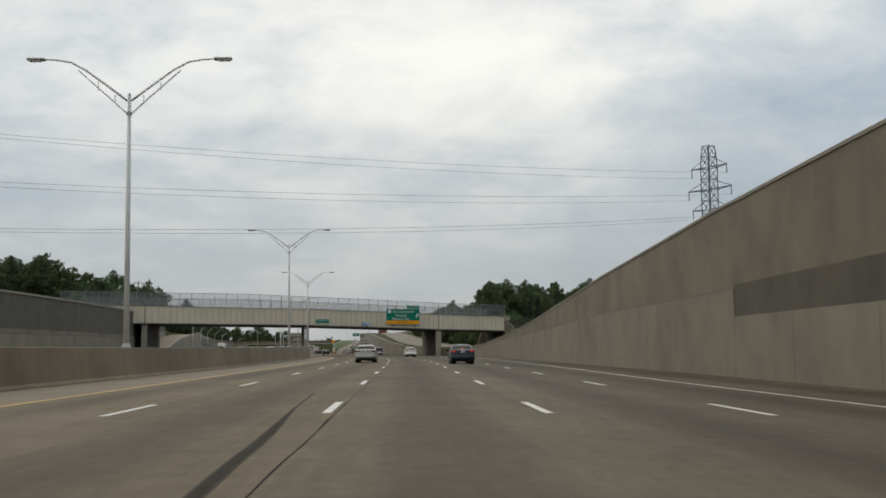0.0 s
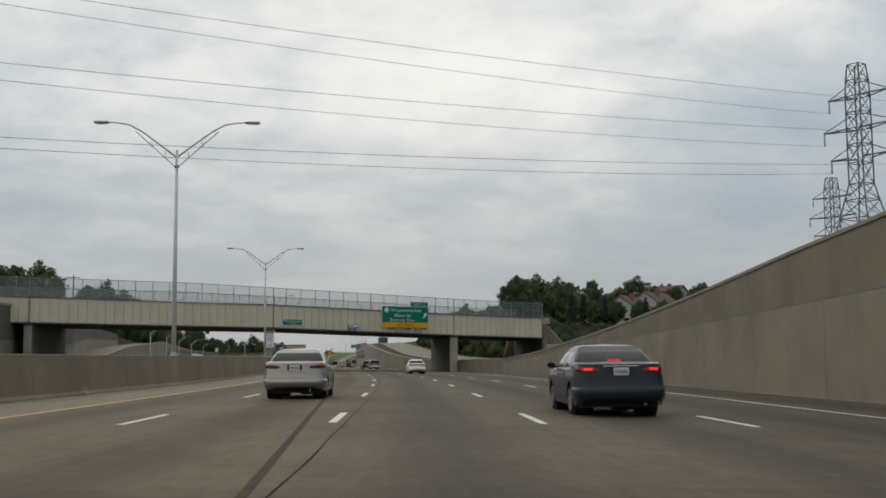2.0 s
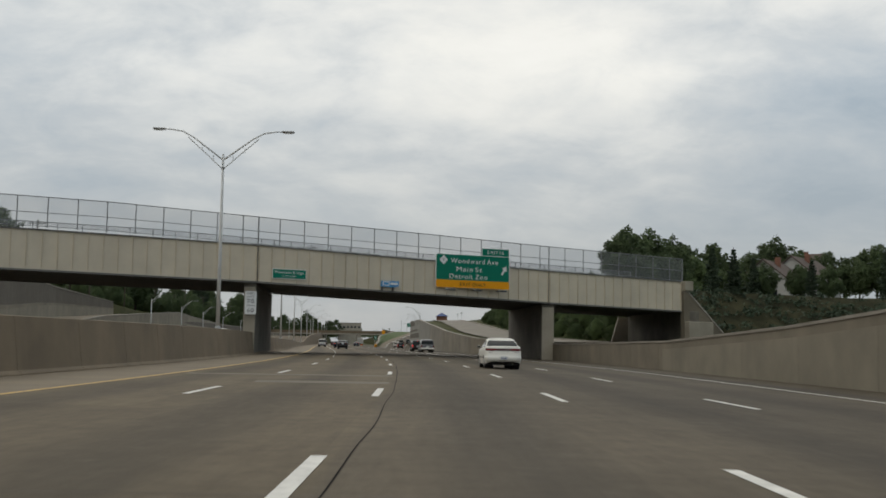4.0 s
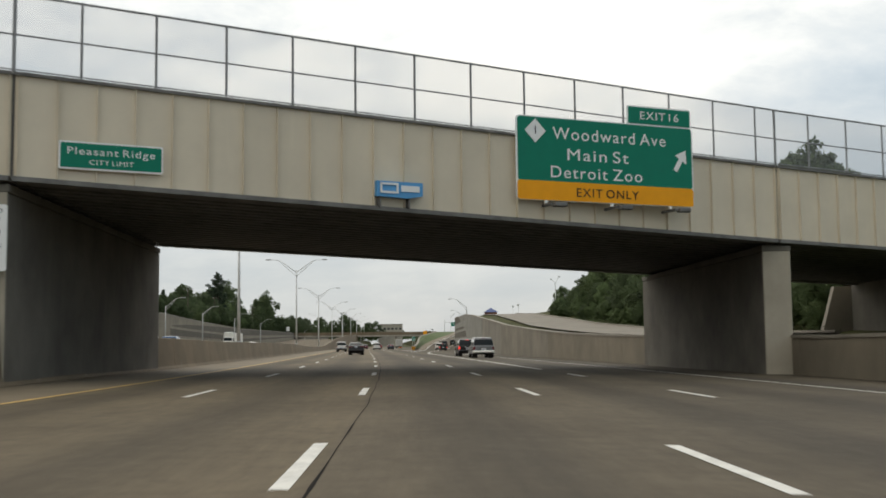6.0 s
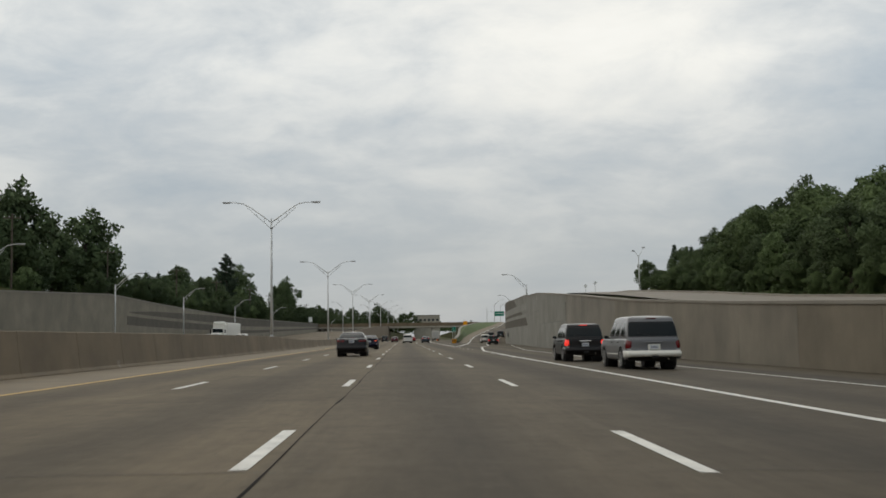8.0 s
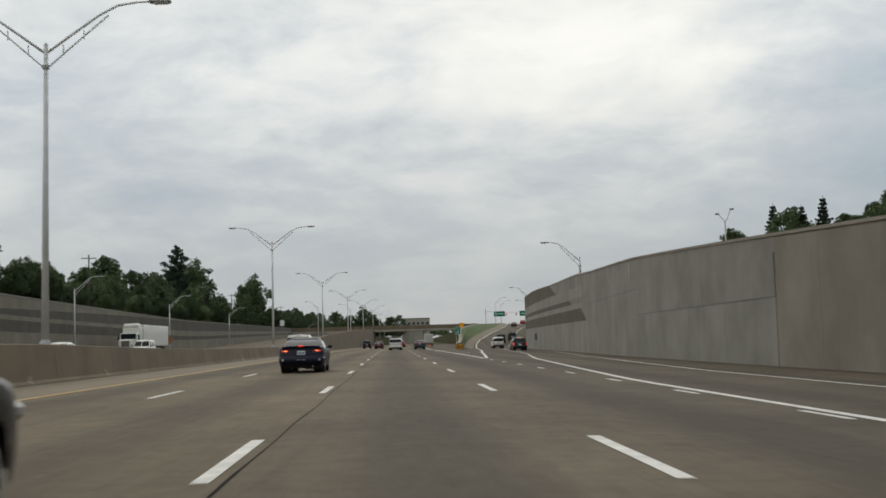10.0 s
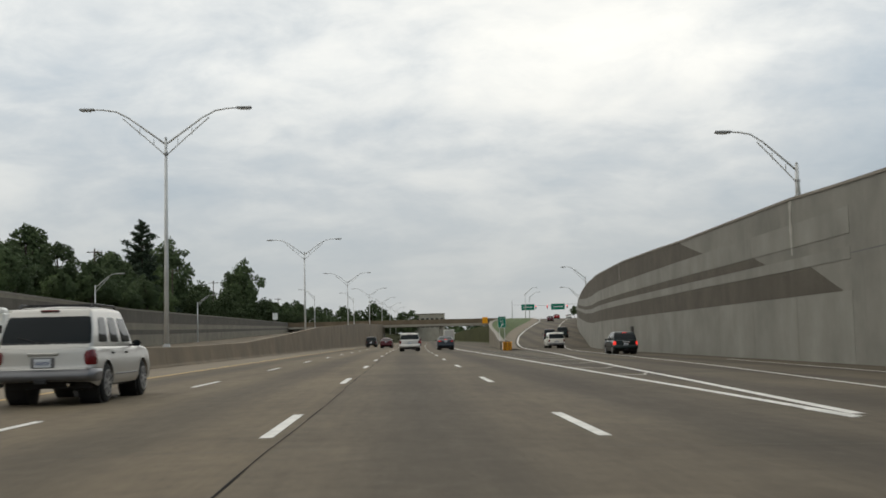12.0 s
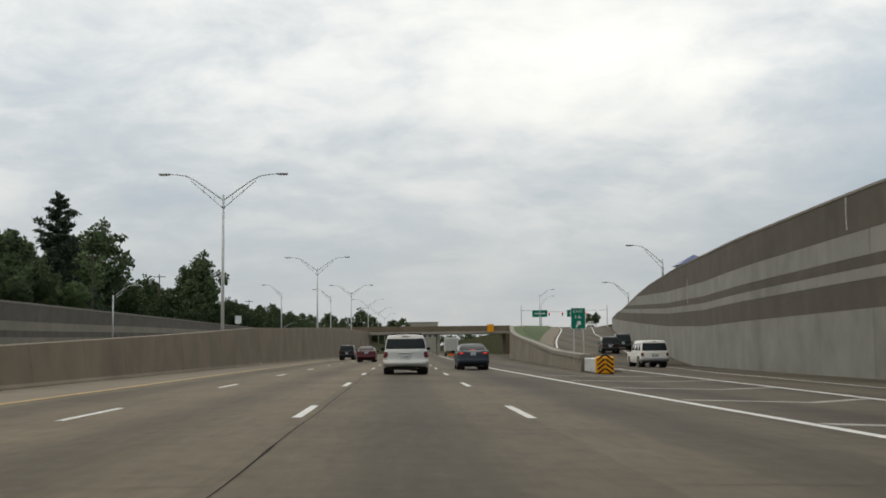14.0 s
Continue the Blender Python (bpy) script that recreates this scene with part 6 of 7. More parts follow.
house(7.5, 12, 5.6, 3.0, on_road(281, 62.5, 5.9, -38), "pale house with a brown roof and brick chimneys among trees")
house(7.5, 13, 5.6, 3.0, on_road(291, 72, 7.4, -42), "white gabled house half hidden by trees", True)
house(10, 12, 5.0, 3.4, on_road(334, 90, 12.0, 35), "white gabled house half hidden by trees", True)
house(10, 14, 5.0, 3.2, on_road(240, 112, 9.0, 50), "low house with a brown roof among trees", False)
kiosk = empty("roof_pavilion", on_road(560, 39.0, 9.0) @ Matrix.Scale(0.8, 4))
tagged(kiosk, "small pavilion with a blue hipped roof above the wall", "pavilion")
M["blue_roof"] = material("blue_metal_roof", (0.06, 0.09, 0.22), 0.5, vary=0.1)
part("wall", boxed((0, 0, 0.8), (5, 5, 6.4)), M["brick"], kiosk)
bm = bmesh.new()
bmesh.ops.create_cone(bm, cap_ends=True, segments=4, radius1=4.4, radius2=0.2, depth=1.8, matrix=Matrix.Translation((0, 0, 4.9)) @ Matrix.Rotation(radians(45), 4, "Z"))
part("roof", bm, M["blue_roof"], kiosk)
# small grey box on the near wall, low buildings far off
bx = part("junction_box", boxed((0, 0, 0.45), (0.25, 0.5, 0.9), 0.03), M["under"], None, m=on_road(452, right_u(452) - 0.14, 0.9))
tagged(bx, "small dark junction box fixed to the retaining wall", "junction box")
bl = empty("low_building", on_road(1120, 4.3, -0.2))
tagged(bl, "distant pale flat-roofed commercial building beyond the overpass", "building")
part("wall", boxed((0, 0, 9.4), (20.5, 14, 18.8), 0.05), M["far_beam"], bl)
part("roof", boxed((0, 0, 19.0), (21.1, 14.6, 0.4)), M["coping"], bl)
for k in range(6):
    for z in (10.5, 15.2):
        part("window", boxed((-8.2 + k * 3.3, -7.02, z), (1.9, 0.1, 1.6)), M["pane"], bl)


# ---- vehicles ----
def car_paint(name, c, metal=0.3, rough=0.32):
    return material(name, c, rough, metal=metal, vary=0.05, scale=1.5, grain=0.03, grain_scale=60, bump=0.0, spec=0.13, coat=0.2)


P = {"white": car_paint("white_car_paint", (0.74, 0.72, 0.66), 0.0), "silver": car_paint("silver_car_paint", (0.30, 0.285, 0.26), 0.65), "pale": car_paint("pale_silver_car_paint", (0.50, 0.485, 0.45), 0.6),
     "navy": car_paint("navy_car_paint", (0.006, 0.007, 0.024), 0.0, 0.38), "slate": car_paint("slate_blue_car_paint", (0.022, 0.030, 0.040), 0.1, 0.36), "black": car_paint("black_car_paint", (0.014, 0.013, 0.014), 0.2),
     "red": car_paint("red_car_paint", (0.30, 0.018, 0.018), 0.2), "green": car_paint("dark_green_car_paint", (0.016, 0.024, 0.024), 0.3), "grey": car_paint("grey_car_paint", (0.16, 0.16, 0.165), 0.4), "blue": car_paint("blue_car_paint", (0.06, 0.10, 0.18), 0.3), "maroon": car_paint("maroon_car_paint", (0.07, 0.012, 0.018), 0.2)}
M["glass"] = material("tinted_car_glass", (0.014, 0.018, 0.020), 0.09, vary=0.1, scale=1.0, grain=0.0, bump=0.0, spec=0.12)
M["tyre"] = material("black_tyre_rubber", (0.014, 0.014, 0.014), 0.9, vary=0.2, scale=4, bump=0.1)
M["rim"] = material("alloy_rim", (0.42, 0.42, 0.42), 0.35, metal=0.7, vary=0.1, bump=0)
M["trim"] = material("black_car_trim", (0.016, 0.016, 0.017), 0.6, vary=0.1, bump=0)
M["tail"] = material("red_tail_lens", (0.13, 0.007, 0.009), 0.22, vary=0.1, bump=0, coat=0.15)
M["tail_lit"] = material("lit_brake_lens", (0.5, 0.02, 0.02), 0.2, vary=0.1, bump=0)
_b = M["tail_lit"].node_tree.nodes["Principled BSDF"]
_b.inputs["Emission Color"].default_value, _b.inputs["Emission Strength"].default_value = (1.0, 0.05, 0.03, 1), 0.7
M["lens_dark"] = material("smoked_red_lens", (0.05, 0.012, 0.012), 0.25, vary=0.1, bump=0)
M["bulb"] = material("glowing_brake_bulb", (0.5, 0.2, 0.05), 0.3, vary=0.05, bump=0)
hot = M["bulb"].node_tree.nodes["Principled BSDF"]
hot.inputs["Emission Color"].default_value, hot.inputs["Emission Strength"].default_value = (1.0, 0.42, 0.10, 1), 1.6
M["clear"] = material("clear_lamp_lens", (0.40, 0.39, 0.37), 0.2, vary=0.05, bump=0)
M["plate"] = paint("white_number_plate", (0.62, 0.64, 0.66))
M["plate_bar"] = paint("dark_plate_marks", (0.16, 0.18, 0.26))
M["chrome"] = material("chrome_trim", (0.6, 0.6, 0.6), 0.12, metal=1.0, vary=0.05, bump=0)


def wheel(r, w, x, y, parent):
    wobj = empty("wheel", pose(x, y, r))
    wobj.parent = parent
    sg = 1 if x > 0 else -1
    bm = bmesh.new()
    prof = [(-w / 2, r * 0.62), (-w / 2 + 0.01, r * 0.93), (-w / 2 + 0.04, r), (w / 2 - 0.04, r), (w / 2 - 0.01, r * 0.93), (w / 2, r * 0.62)]
    n = 22
    rings = [[bm.verts.new((px, pr * math.cos(2 * math.pi * k / n), pr * math.sin(2 * math.pi * k / n))) for k in range(n)] for px, pr in prof]
    for a, b in zip(rings, rings[1:]):
        for k in range(n):
            bm.faces.new((a[k], a[(k + 1) % n], b[(k + 1) % n], b[k]))
    bm.faces.new(rings[0])
    bm.faces.new(list(reversed(rings[-1])))
    part("tyre", bm, M["tyre"], wobj)
    bm = bmesh.new()
    tube(bm, [(sg * (w / 2 - 0.01), 0, 0), (sg * (w / 2 + 0.012), 0, 0)], r * 0.2, 10)
    for k in range(7):
        a = 2 * math.pi * k / 7
        box(bm, (sg * (w / 2 + 0.002), math.cos(a) * r * 0.4, math.sin(a) * r * 0.4), (0.02, 0.045, r * 0.48), Matrix.Rotation(a - math.pi / 2, 3, "X"))
    for k in range(18):
        a = 2 * math.pi * k / 18
        box(bm, (sg * (w / 2 + 0.002), math.cos(a) * r * 0.63, math.sin(a) * r * 0.63), (0.025, r * 0.235, 0.03), Matrix.Rotation(a + math.pi / 2, 3, "X"))
    part("rim", bm, M["rim"], wobj)


class Skin:
    """A closed car skin: points run round the plan outline (k, from the middle of the tail round the off side to the nose) and up it (f)."""

    def __init__(self, half, place):
        self.half, self.place = half, place
        self.n = len(half) - 1
        d = [0.0]
        for (x0, y0), (x1, y1) in zip(half, half[1:]):
            d.append(d[-1] + math.hypot(x1 - x0, y1 - y0))
        self.arc = d

    def k_at(self, a):
        return float(np.interp(abs(a), self.arc, range(self.n + 1))) * (1 if a >= 0 else -1)

    def point(self, k, f):
        """k may be negative: the near side."""
        q = min(self.n - 1e-6, abs(k))
        i = int(q)
        r = q - i
        x = self.half[i][0] * (1 - r) + self.half[i + 1][0] * r
        y = self.half[i][1] * (1 - r) + self.half[i + 1][1] * r
        v = self.place(x, y, f)
        return Vector((math.copysign(v.x, k) if k else v.x, v.y, v.z))

    def normal(self, k, f):
        e = 0.12
        a = self.point(k + e, f) - self.point(k - e, f)
        b = self.point(k, min(1.0, f + 0.04)) - self.point(k, max(0.0, f - 0.04))
        return a.cross(b).normalized()

    def patch(self, name, k0, k1, f0, f1, off, mat, parent, nu=14, nv=5, rnd=0.07, label=""):
        """A thin plate lying on the skin; f0 and f1 may be functions of the share along k."""
        bm = bmesh.new()
        rows = []
        lo = f0 if callable(f0) else (lambda u: f0)
        hi = f1 if callable(f1) else (lambda u: f1)
        for j in range(nv + 1):
            row = []
            for i in range(nu + 1):
                u, v = 2 * i / nu - 1, 2 * j / nv - 1
                uu, vv = u * (1 - rnd * abs(v) ** 6), v * (1 - 1.6 * rnd * abs(u) ** 8)
                share = (uu + 1) / 2
                k = k0 + (k1 - k0) * share
                f = lo(share) + (hi(share) - lo(share)) * (vv + 1) / 2
                edge = abs(u) > 0.999 or abs(v) > 0.999
                row.append(bm.verts.new(self.point(k, f) + self.normal(k, f) * (-0.004 if edge else off)))
            rows.append(row)
        for a, b in zip(rows, rows[1:]):
            for i in range(nu):
                bm.faces.new((a[i], a[i + 1], b[i + 1], b[i]))
        return part(name, bm, mat, parent, label, smooth=True)

    def build(self, name, mat, parent, levels, insets, crown):
        """levels: shares up the side; insets: (inward, down from the top) of the rings that round over to the top."""
        bm = bmesh.new()
        rings = [[self.point(k, f) for k in range(self.n + 1)] for f in levels]
        top = rings[-1]
        for d, drop in insets:
            ring = []
            for k in range(self.n + 1):
                n = self.normal(min(max(k, 0.2), self.n - 0.2), 0.9)
                n.z = 0
                n = n.normalized() if n.length > 1e-6 else Vector((0, -1, 0))
                q = top[k] - n * d
                if k in (0, self.n):
                    q.x = 0.0
                q.x = max(0.0, q.x)
                q.z = self.roof(top[k].y) - drop
                ring.append(q)
            rings.append(ring)
        right = [[bm.verts.new(p) for p in ring] for ring in rings]
        left = [[r[k] if k in (0, self.n) else bm.verts.new((-rings[j][k].x, rings[j][k].y, rings[j][k].z)) for k in range(self.n + 1)] for j, r in enumerate(right)]
        for a, b in zip(right, right[1:]):
            for k in range(self.n):
                bm.faces.new((a[k], a[k + 1], b[k + 1], b[k]))
        for a, b in zip(left, left[1:]):
            for k in range(self.n):
                bm.faces.new((a[k + 1], a[k], b[k], b[k + 1]))
        r, l = right[-1], left[-1]
        ya, yb = r[0].co.y, r[self.n].co.y
        swell = lambda y: crown * min(1.0, max(0.0, (y - ya) / 0.5), max(0.0, (yb - y) / 0.5))
        mid = [r[0]] + [bm.verts.new((0, r[k].co.y, r[k].co.z + swell(r[k].co.y))) for k in range(1, self.n)] + [r[self.n]]
        for k in range(self.n):
            for side, flip in ((r, False), (l, True)):
                q = [side[k], side[k + 1], mid[k + 1], mid[k]]
                q = [v for i, v in enumerate(q) if v not in q[:i]]
                if len(q) > 2:
                    bm.faces.new(q if not flip else list(reversed(q)))
        ob = part(name, bm, mat, parent, smooth=True)
        ob.data.set_sharp_from_angle(angle=radians(42))
        return ob

    def roof(self, y):
        return self.place.top(y)


class Body:
    """Where the lower body's skin lies."""

    def __init__(self, L, w, sill, wr, wb, prof, lean, bulge, tail):
        self.L, self.w, self.sill, self.wr, self.wb, self.prof, self.lean, self.bulge, self.tail = L, w, sill, wr, wb, prof, lean, bulge, tail
        zs = [sill - 0.05, sill + 0.06, 0.40, 0.50, 0.57, 0.63, 0.70, tail - 0.12, tail]
        ys = [0.16, 0.05, -0.02 - bulge, -0.035 - bulge, -0.02 - bulge, 0.035, 0.05, 0.05 + lean * 0.55, 0.05 + lean]
        self.rear_z, self.rear_y = zip(*sorted(zip(zs, ys)))

    def top(self, y):
        return float(np.interp(y, *self.prof))

    def low(self, y):
        z = self.sill + 0.10 * max(0.0, 1 - min(y, self.L - y) / 0.35)
        for yc in self.wb:
            d, r = abs(y - yc), self.wr + 0.065
            if d < r:
                z = max(z, self.wr + math.sqrt(r * r - d * d))
        return z

    def back(self, z):
        return float(np.interp(z, self.rear_z, self.rear_y))

    def share(self, y, z):
        lo, hi = self.low(y), self.top(y) - 0.045
        return max(0.0, min(1.0, (z - lo) / (hi - lo)))

    def __call__(self, x, y, f):
        lo, hi = self.low(y), self.top(y) - 0.045
        z = lo + (hi - lo) * f
        k = float(np.interp(z, (self.sill, 0.42, 0.62, 0.78, 0.95, 1.2), (0.955, 0.992, 1.0, 0.992, 0.965, 0.94)))
        tuck = max(0.0, 1 - y / 0.7)
        nose = max(0.0, 1 - (self.L - y) / 0.8)
        return Vector((x * k, y + self.back(z) * tuck + nose * (0.02 - 0.22 * max(0.0, z - 0.55)), z))


class Cabin:
    """Where the glasshouse's skin lies: x and y of the outline are shares of its width and length."""

    def __init__(self, wbelt, wtop, rear, roof_r, roof_f, scr, base, H):
        self.v = (wbelt, wtop, rear, roof_r, roof_f, scr)
        self.base, self.H = base, H

    def top(self, y):
        return self.H - 0.035 * max(0.0, 1 - (y - self.v[3]) / 0.5) - 0.03 * max(0.0, 1 - (self.v[4] - y) / 0.6)

    def __call__(self, x, y, f):
        wbelt, wtop, rear, roof_r, roof_f, scr = self.v
        g = f ** 1.08
        y0, y1 = rear + (roof_r - rear) * (0.80 * f + 0.20 * f * f), scr + (roof_f - scr) * f
        z0 = float(np.interp(y, (0.0, 0.16, 0.80, 1.0), self.base))
        z1 = self.H - 0.05 - 0.02 * abs(2 * y - 1) ** 3
        return Vector((x * (wbelt + (wtop - wbelt) * g + 0.022 * math.sin(math.pi * f)), y0 + (y1 - y0) * y, z0 + (z1 - z0) * f))


def plan_half(L, w, rc, side, bow=0.05, fc=None):
    """Half outline from the tail's middle to the nose's middle with rounded corners: rc = (across, along)."""
    fx, fy = fc or (rc[0] * 1.6, rc[1] * 1.5)
    pts = [(q * (w - rc[0]) / 5, bow * (q / 5) ** 2) for q in range(6)]
    pts += [(w - rc[0] + rc[0] * math.sin(radians(a)), bow + rc[1] * (1 - math.cos(radians(a)))) for a in (15, 30, 45, 60, 75, 90)]
    y0, y1 = bow + rc[1], L - bow - fy
    n = max(3, int((y1 - y0) / side))
    pts += [(w, y0 + (y1 - y0) * i / n) for i in range(1, n + 1)]
    pts += [(w - fx + fx * math.cos(radians(a)), L - bow - fy + fy * math.sin(radians(a))) for a in (18, 36, 54, 72, 90)]
    pts += [((w - fx) * (1 - q / 5), L - bow * (1 - q / 5) ** 2) for q in range(1, 6)]
    return pts


def vehicle(name, label, paint_, L, W, H, belt, deck_r, deck_f, rear, roof_r, roof_f, scr, hood, wr=0.31, wb=(0.85, 3.5), sill=0.22, lamps="wide", lit=False, spoiler=False, rails=False, two_tone=None, facing=False, doors=2):
    """y = 0 at the tail, nose at y = L. rear, roof_r, roof_f, scr: lengths at the glass and roof corners; deck_r, belt, hood: heights."""
    c = empty(name)
    tagged(c, label, "car")
    w, tall = W / 2, H >= 1.56
    tail = deck_r if not tall else belt + 0.02
    prof = ([0, 0.12, 0.3, max(0.32, rear), max(0.36, rear + 0.4), scr - 0.25, scr + 0.05, (scr + L) / 2, L - 0.4, L - 0.12, L],
            [tail - 0.045, tail - 0.01, tail, deck_f if not tall else belt + 0.01, belt + 0.01, belt + 0.01, hood + 0.03, hood - 0.01, hood - 0.09, hood - 0.19, hood - 0.28])
    body = Body(L, w, sill, wr, wb, prof, 0.11 if not tall else 0.03, 0.02 if not tall else 0.05, tail)
    skin = Skin(plan_half(L, w, (0.20, 0.42) if not tall else (0.14, 0.26), 0.085), body)
    skin.build("body", paint_, c, [0, 0.06, 0.14, 0.24, 0.34, 0.44, 0.54, 0.64, 0.74, 0.84, 0.93, 1.0], [(0.014, 0.018), (0.045, 0.004), (0.10, 0.0)], 0.02)
    wbelt, wtop = w * 0.925, w * (0.70 if not tall else 0.80)
    base = (tail - 0.04, belt - 0.03, belt - 0.03, hood - 0.01)
    cab = Cabin(wbelt, wtop, rear, roof_r, roof_f, scr, base, H)
    glass = Skin(plan_half(1.0, 1.0, (0.16, 0.05) if not tall else (0.10, 0.03), 0.07, 0.02, (0.24, 0.07)), cab)
    glass.build("cabin", paint_, c, [0, 0.12, 0.25, 0.4, 0.55, 0.7, 0.84, 0.93, 1.0], [(0.022, 0.026), (0.06, 0.008), (0.14, 0.0)], 0.025)
    # glass: a dark surround with the pane on it
    kr = 7.6 if not tall else 8.0
    lo_r, hi_r = (0.07, 0.90) if not tall else (0.10, 0.86)
    glass.patch("window_rubber", -kr - 0.5, kr + 0.5, lo_r - 0.045, min(0.94, hi_r + 0.03), 0.004, M["trim"], c, 24, 8)
    rw = glass.patch("rear_window", -kr, kr, lo_r, hi_r, 0.009, M["glass"], c, 24, 8)
    nf = glass.n
    glass.patch("windscreen", nf - 7.5, nf - 0.02, 0.07, 0.93, 0.008, M["glass"], c, 10, 6, 0.03)
    glass.patch("windscreen", -nf + 0.02, -nf + 7.5, 0.07, 0.93, 0.008, M["glass"], c, 10, 6, 0.03)
    k0, k1 = 12.0, nf - 9.6
    cuts = {1: (0.02, 0.30, 0.34, 1.0), 2: (0.02, 0.44, 0.48, 1.0), 3: (0.02, 0.30, 0.335, 0.63, 0.665, 1.0)}[doors if not tall else 3]
    for sg in (1, -1):
        for i in range(0, len(cuts), 2):
            a, b = k0 + (k1 - k0) * cuts[i], k0 + (k1 - k0) * cuts[i + 1]
            glass.patch("side_window", sg * (a if sg > 0 else b), sg * (b if sg > 0 else a), 0.10, 0.86, 0.007, M["glass"], c, 8, 5, 0.05)

    def band(name_, a0, a1, z0, z1, off, mat, parent=None, lab="", rnd=0.1, nu=12, nv=4):
        """A plate on the lower body between arc lengths from the tail's middle and heights (numbers or functions of the share)."""
        ka, kb = skin.k_at(a0), skin.k_at(a1)

        def to_share(z):
            def f(u):
                k = abs(ka + (kb - ka) * u)
                y = float(np.interp(k, range(skin.n + 1), [p[1] for p in skin.half]))
                return body.share(y, z(u) if callable(z) else z)
            return f
        return skin.patch(name_, ka, kb, to_share(z0), to_share(z1), off, mat, parent or c, nu, nv, rnd, lab)

    tone = two_tone or paint_
    bump_top = 0.60 if not tall else 0.66
    band("rear_bumper", -w - 0.5, w + 0.5, max(sill + 0.08, 0.33), bump_top, 0.022, tone, rnd=0.03, nu=44, nv=5)
    band("bumper_gap", -w - 0.3, w + 0.3, bump_top + 0.004, bump_top + 0.022, 0.002, M["trim"], rnd=0.0, nu=30, nv=2)
    band("valance", -w * 0.72, w * 0.72, sill + 0.02, max(sill + 0.09, 0.36), 0.012, M["trim"], rnd=0.02, nu=20, nv=2)
    part("underbody", boxed((0, L / 2, sill + 0.03), (W * 0.84, L - 0.7, 0.14)), M["trim"], c)
    part("muffler", boxed((w * 0.4, 0.55, sill - 0.02), (0.5, 0.3, 0.13), 0.05), M["trim"], c)
    tl = M["tail_lit"] if lit else M["tail"]
    zl = tail - 0.15
    if lamps == "bar":
        band("light_bar", -w * 0.46, w * 0.46, zl - 0.062, zl + 0.055, 0.010, M["lens_dark"], rnd=0.0, nu=16)
        for sg in (-1, 1):
            e0, e1 = sorted((sg * w * 0.40, sg * (w + 0.16)))
            taper = (lambda u: zl - 0.070 + 0.035 * max(0.0, u - 0.75) * 4) if sg > 0 else (lambda u: zl - 0.070 + 0.035 * max(0.0, 0.25 - u) * 4)
            band("tail_light", e0, e1, taper, zl + 0.062, 0.014, M["tail"], rnd=0.05)
            e0, e1 = sorted((sg * w * 0.60, sg * w * 0.84))
            band("reverse_light", e0, e1, zl - 0.135, zl - 0.10, 0.010, M["clear"])
        band("lid_gap", -w * 0.96, w * 0.96, zl - 0.085, zl - 0.075, 0.003, M["trim"], rnd=0.0, nu=24, nv=2)
    elif lamps == "tall":
        for sg in (-1, 1):
            e0, e1 = sorted((sg * w * 0.80, sg * (w + 0.16)))
            band("tail_light", e0, e1, tail - 0.36, tail - 0.03, 0.018, tl, rnd=0.06)
            e0, e1 = sorted((sg * w * 0.81, sg * w * 0.96))
            band("reverse_light", e0, e1, tail - 0.43, tail - 0.37, 0.016, M["clear"])
    elif lamps == "round":
        for sg in (-1, 1):
            e0, e1 = sorted((sg * w * 0.50, sg * (w + 0.05)))
            point = (lambda u: zl - 0.06 + 0.05 * u) if sg > 0 else (lambda u: zl - 0.06 + 0.05 * (1 - u))
            crest = (lambda u: zl + 0.085 - 0.05 * u) if sg > 0 else (lambda u: zl + 0.085 - 0.05 * (1 - u))
            t_ = band("tail_light", e0, e1, point, crest, 0.012, M["tail"])
            e0, e1 = sorted((sg * w * 0.58, sg * w * 0.86))
            slope = (lambda u: zl + 0.015 + 0.05 * u) if sg < 0 else (lambda u: zl + 0.065 - 0.05 * u)
            band("brake_bulb", e0, e1, zl - 0.03, slope, 0.02, tl, t_)
            e0, e1 = sorted((sg * w * 0.64, sg * w * 0.76))
            band("bulb_core", e0, e1, zl - 0.02, zl + 0.025, 0.024, M["bulb"] if lit else M["lens_dark"], t_)
            y_ = body.back(0.5)
            part("reverse_light", tubed([(sg * w * 0.80, y_ + 0.05, 0.50), (sg * w * 0.80, y_ - 0.015, 0.50)], 0.044, 14), M["clear"], c)
    else:
        for sg in (-1, 1):
            e0, e1 = sorted((sg * w * 0.46, sg * (w + 0.24)))
            lo = (lambda u: zl - 0.055 + 0.02 * u) if sg > 0 else (lambda u: zl - 0.055 + 0.02 * (1 - u))
            hi = (lambda u: zl + 0.055 + 0.045 * min(1.0, u * 1.6)) if sg > 0 else (lambda u: zl + 0.055 + 0.045 * min(1.0, (1 - u) * 1.6))
            t_ = band("tail_light", e0, e1, lo, hi, 0.012, M["tail"])
            e0, e1 = sorted((sg * w * 0.62, sg * w * 0.86))
            band("brake_bulb", e0, e1, zl - 0.02, zl + 0.06, 0.018, tl if lit else M["lens_dark"], t_)
    # number plate in its recess, badge, lid seams
    zpl = (zl - 0.02) if lamps == "wide" and not tall else (zl - 0.06 if lamps == "round" else (0.50 if lamps == "bar" else tail - 0.30))
    py = body.back(zpl) - 0.015 - (0.02 if zpl < bump_top else 0.0)
    part("plate_recess", boxed((0, py + 0.012, zpl), (0.42, 0.02, 0.19), 0.008), M["trim"] if not tall and lamps != "bar" else tone, c)
    pl = part("number_plate", boxed((0, py - 0.006, zpl), (0.305, 0.012, 0.155), 0.006), M["plate"], c)
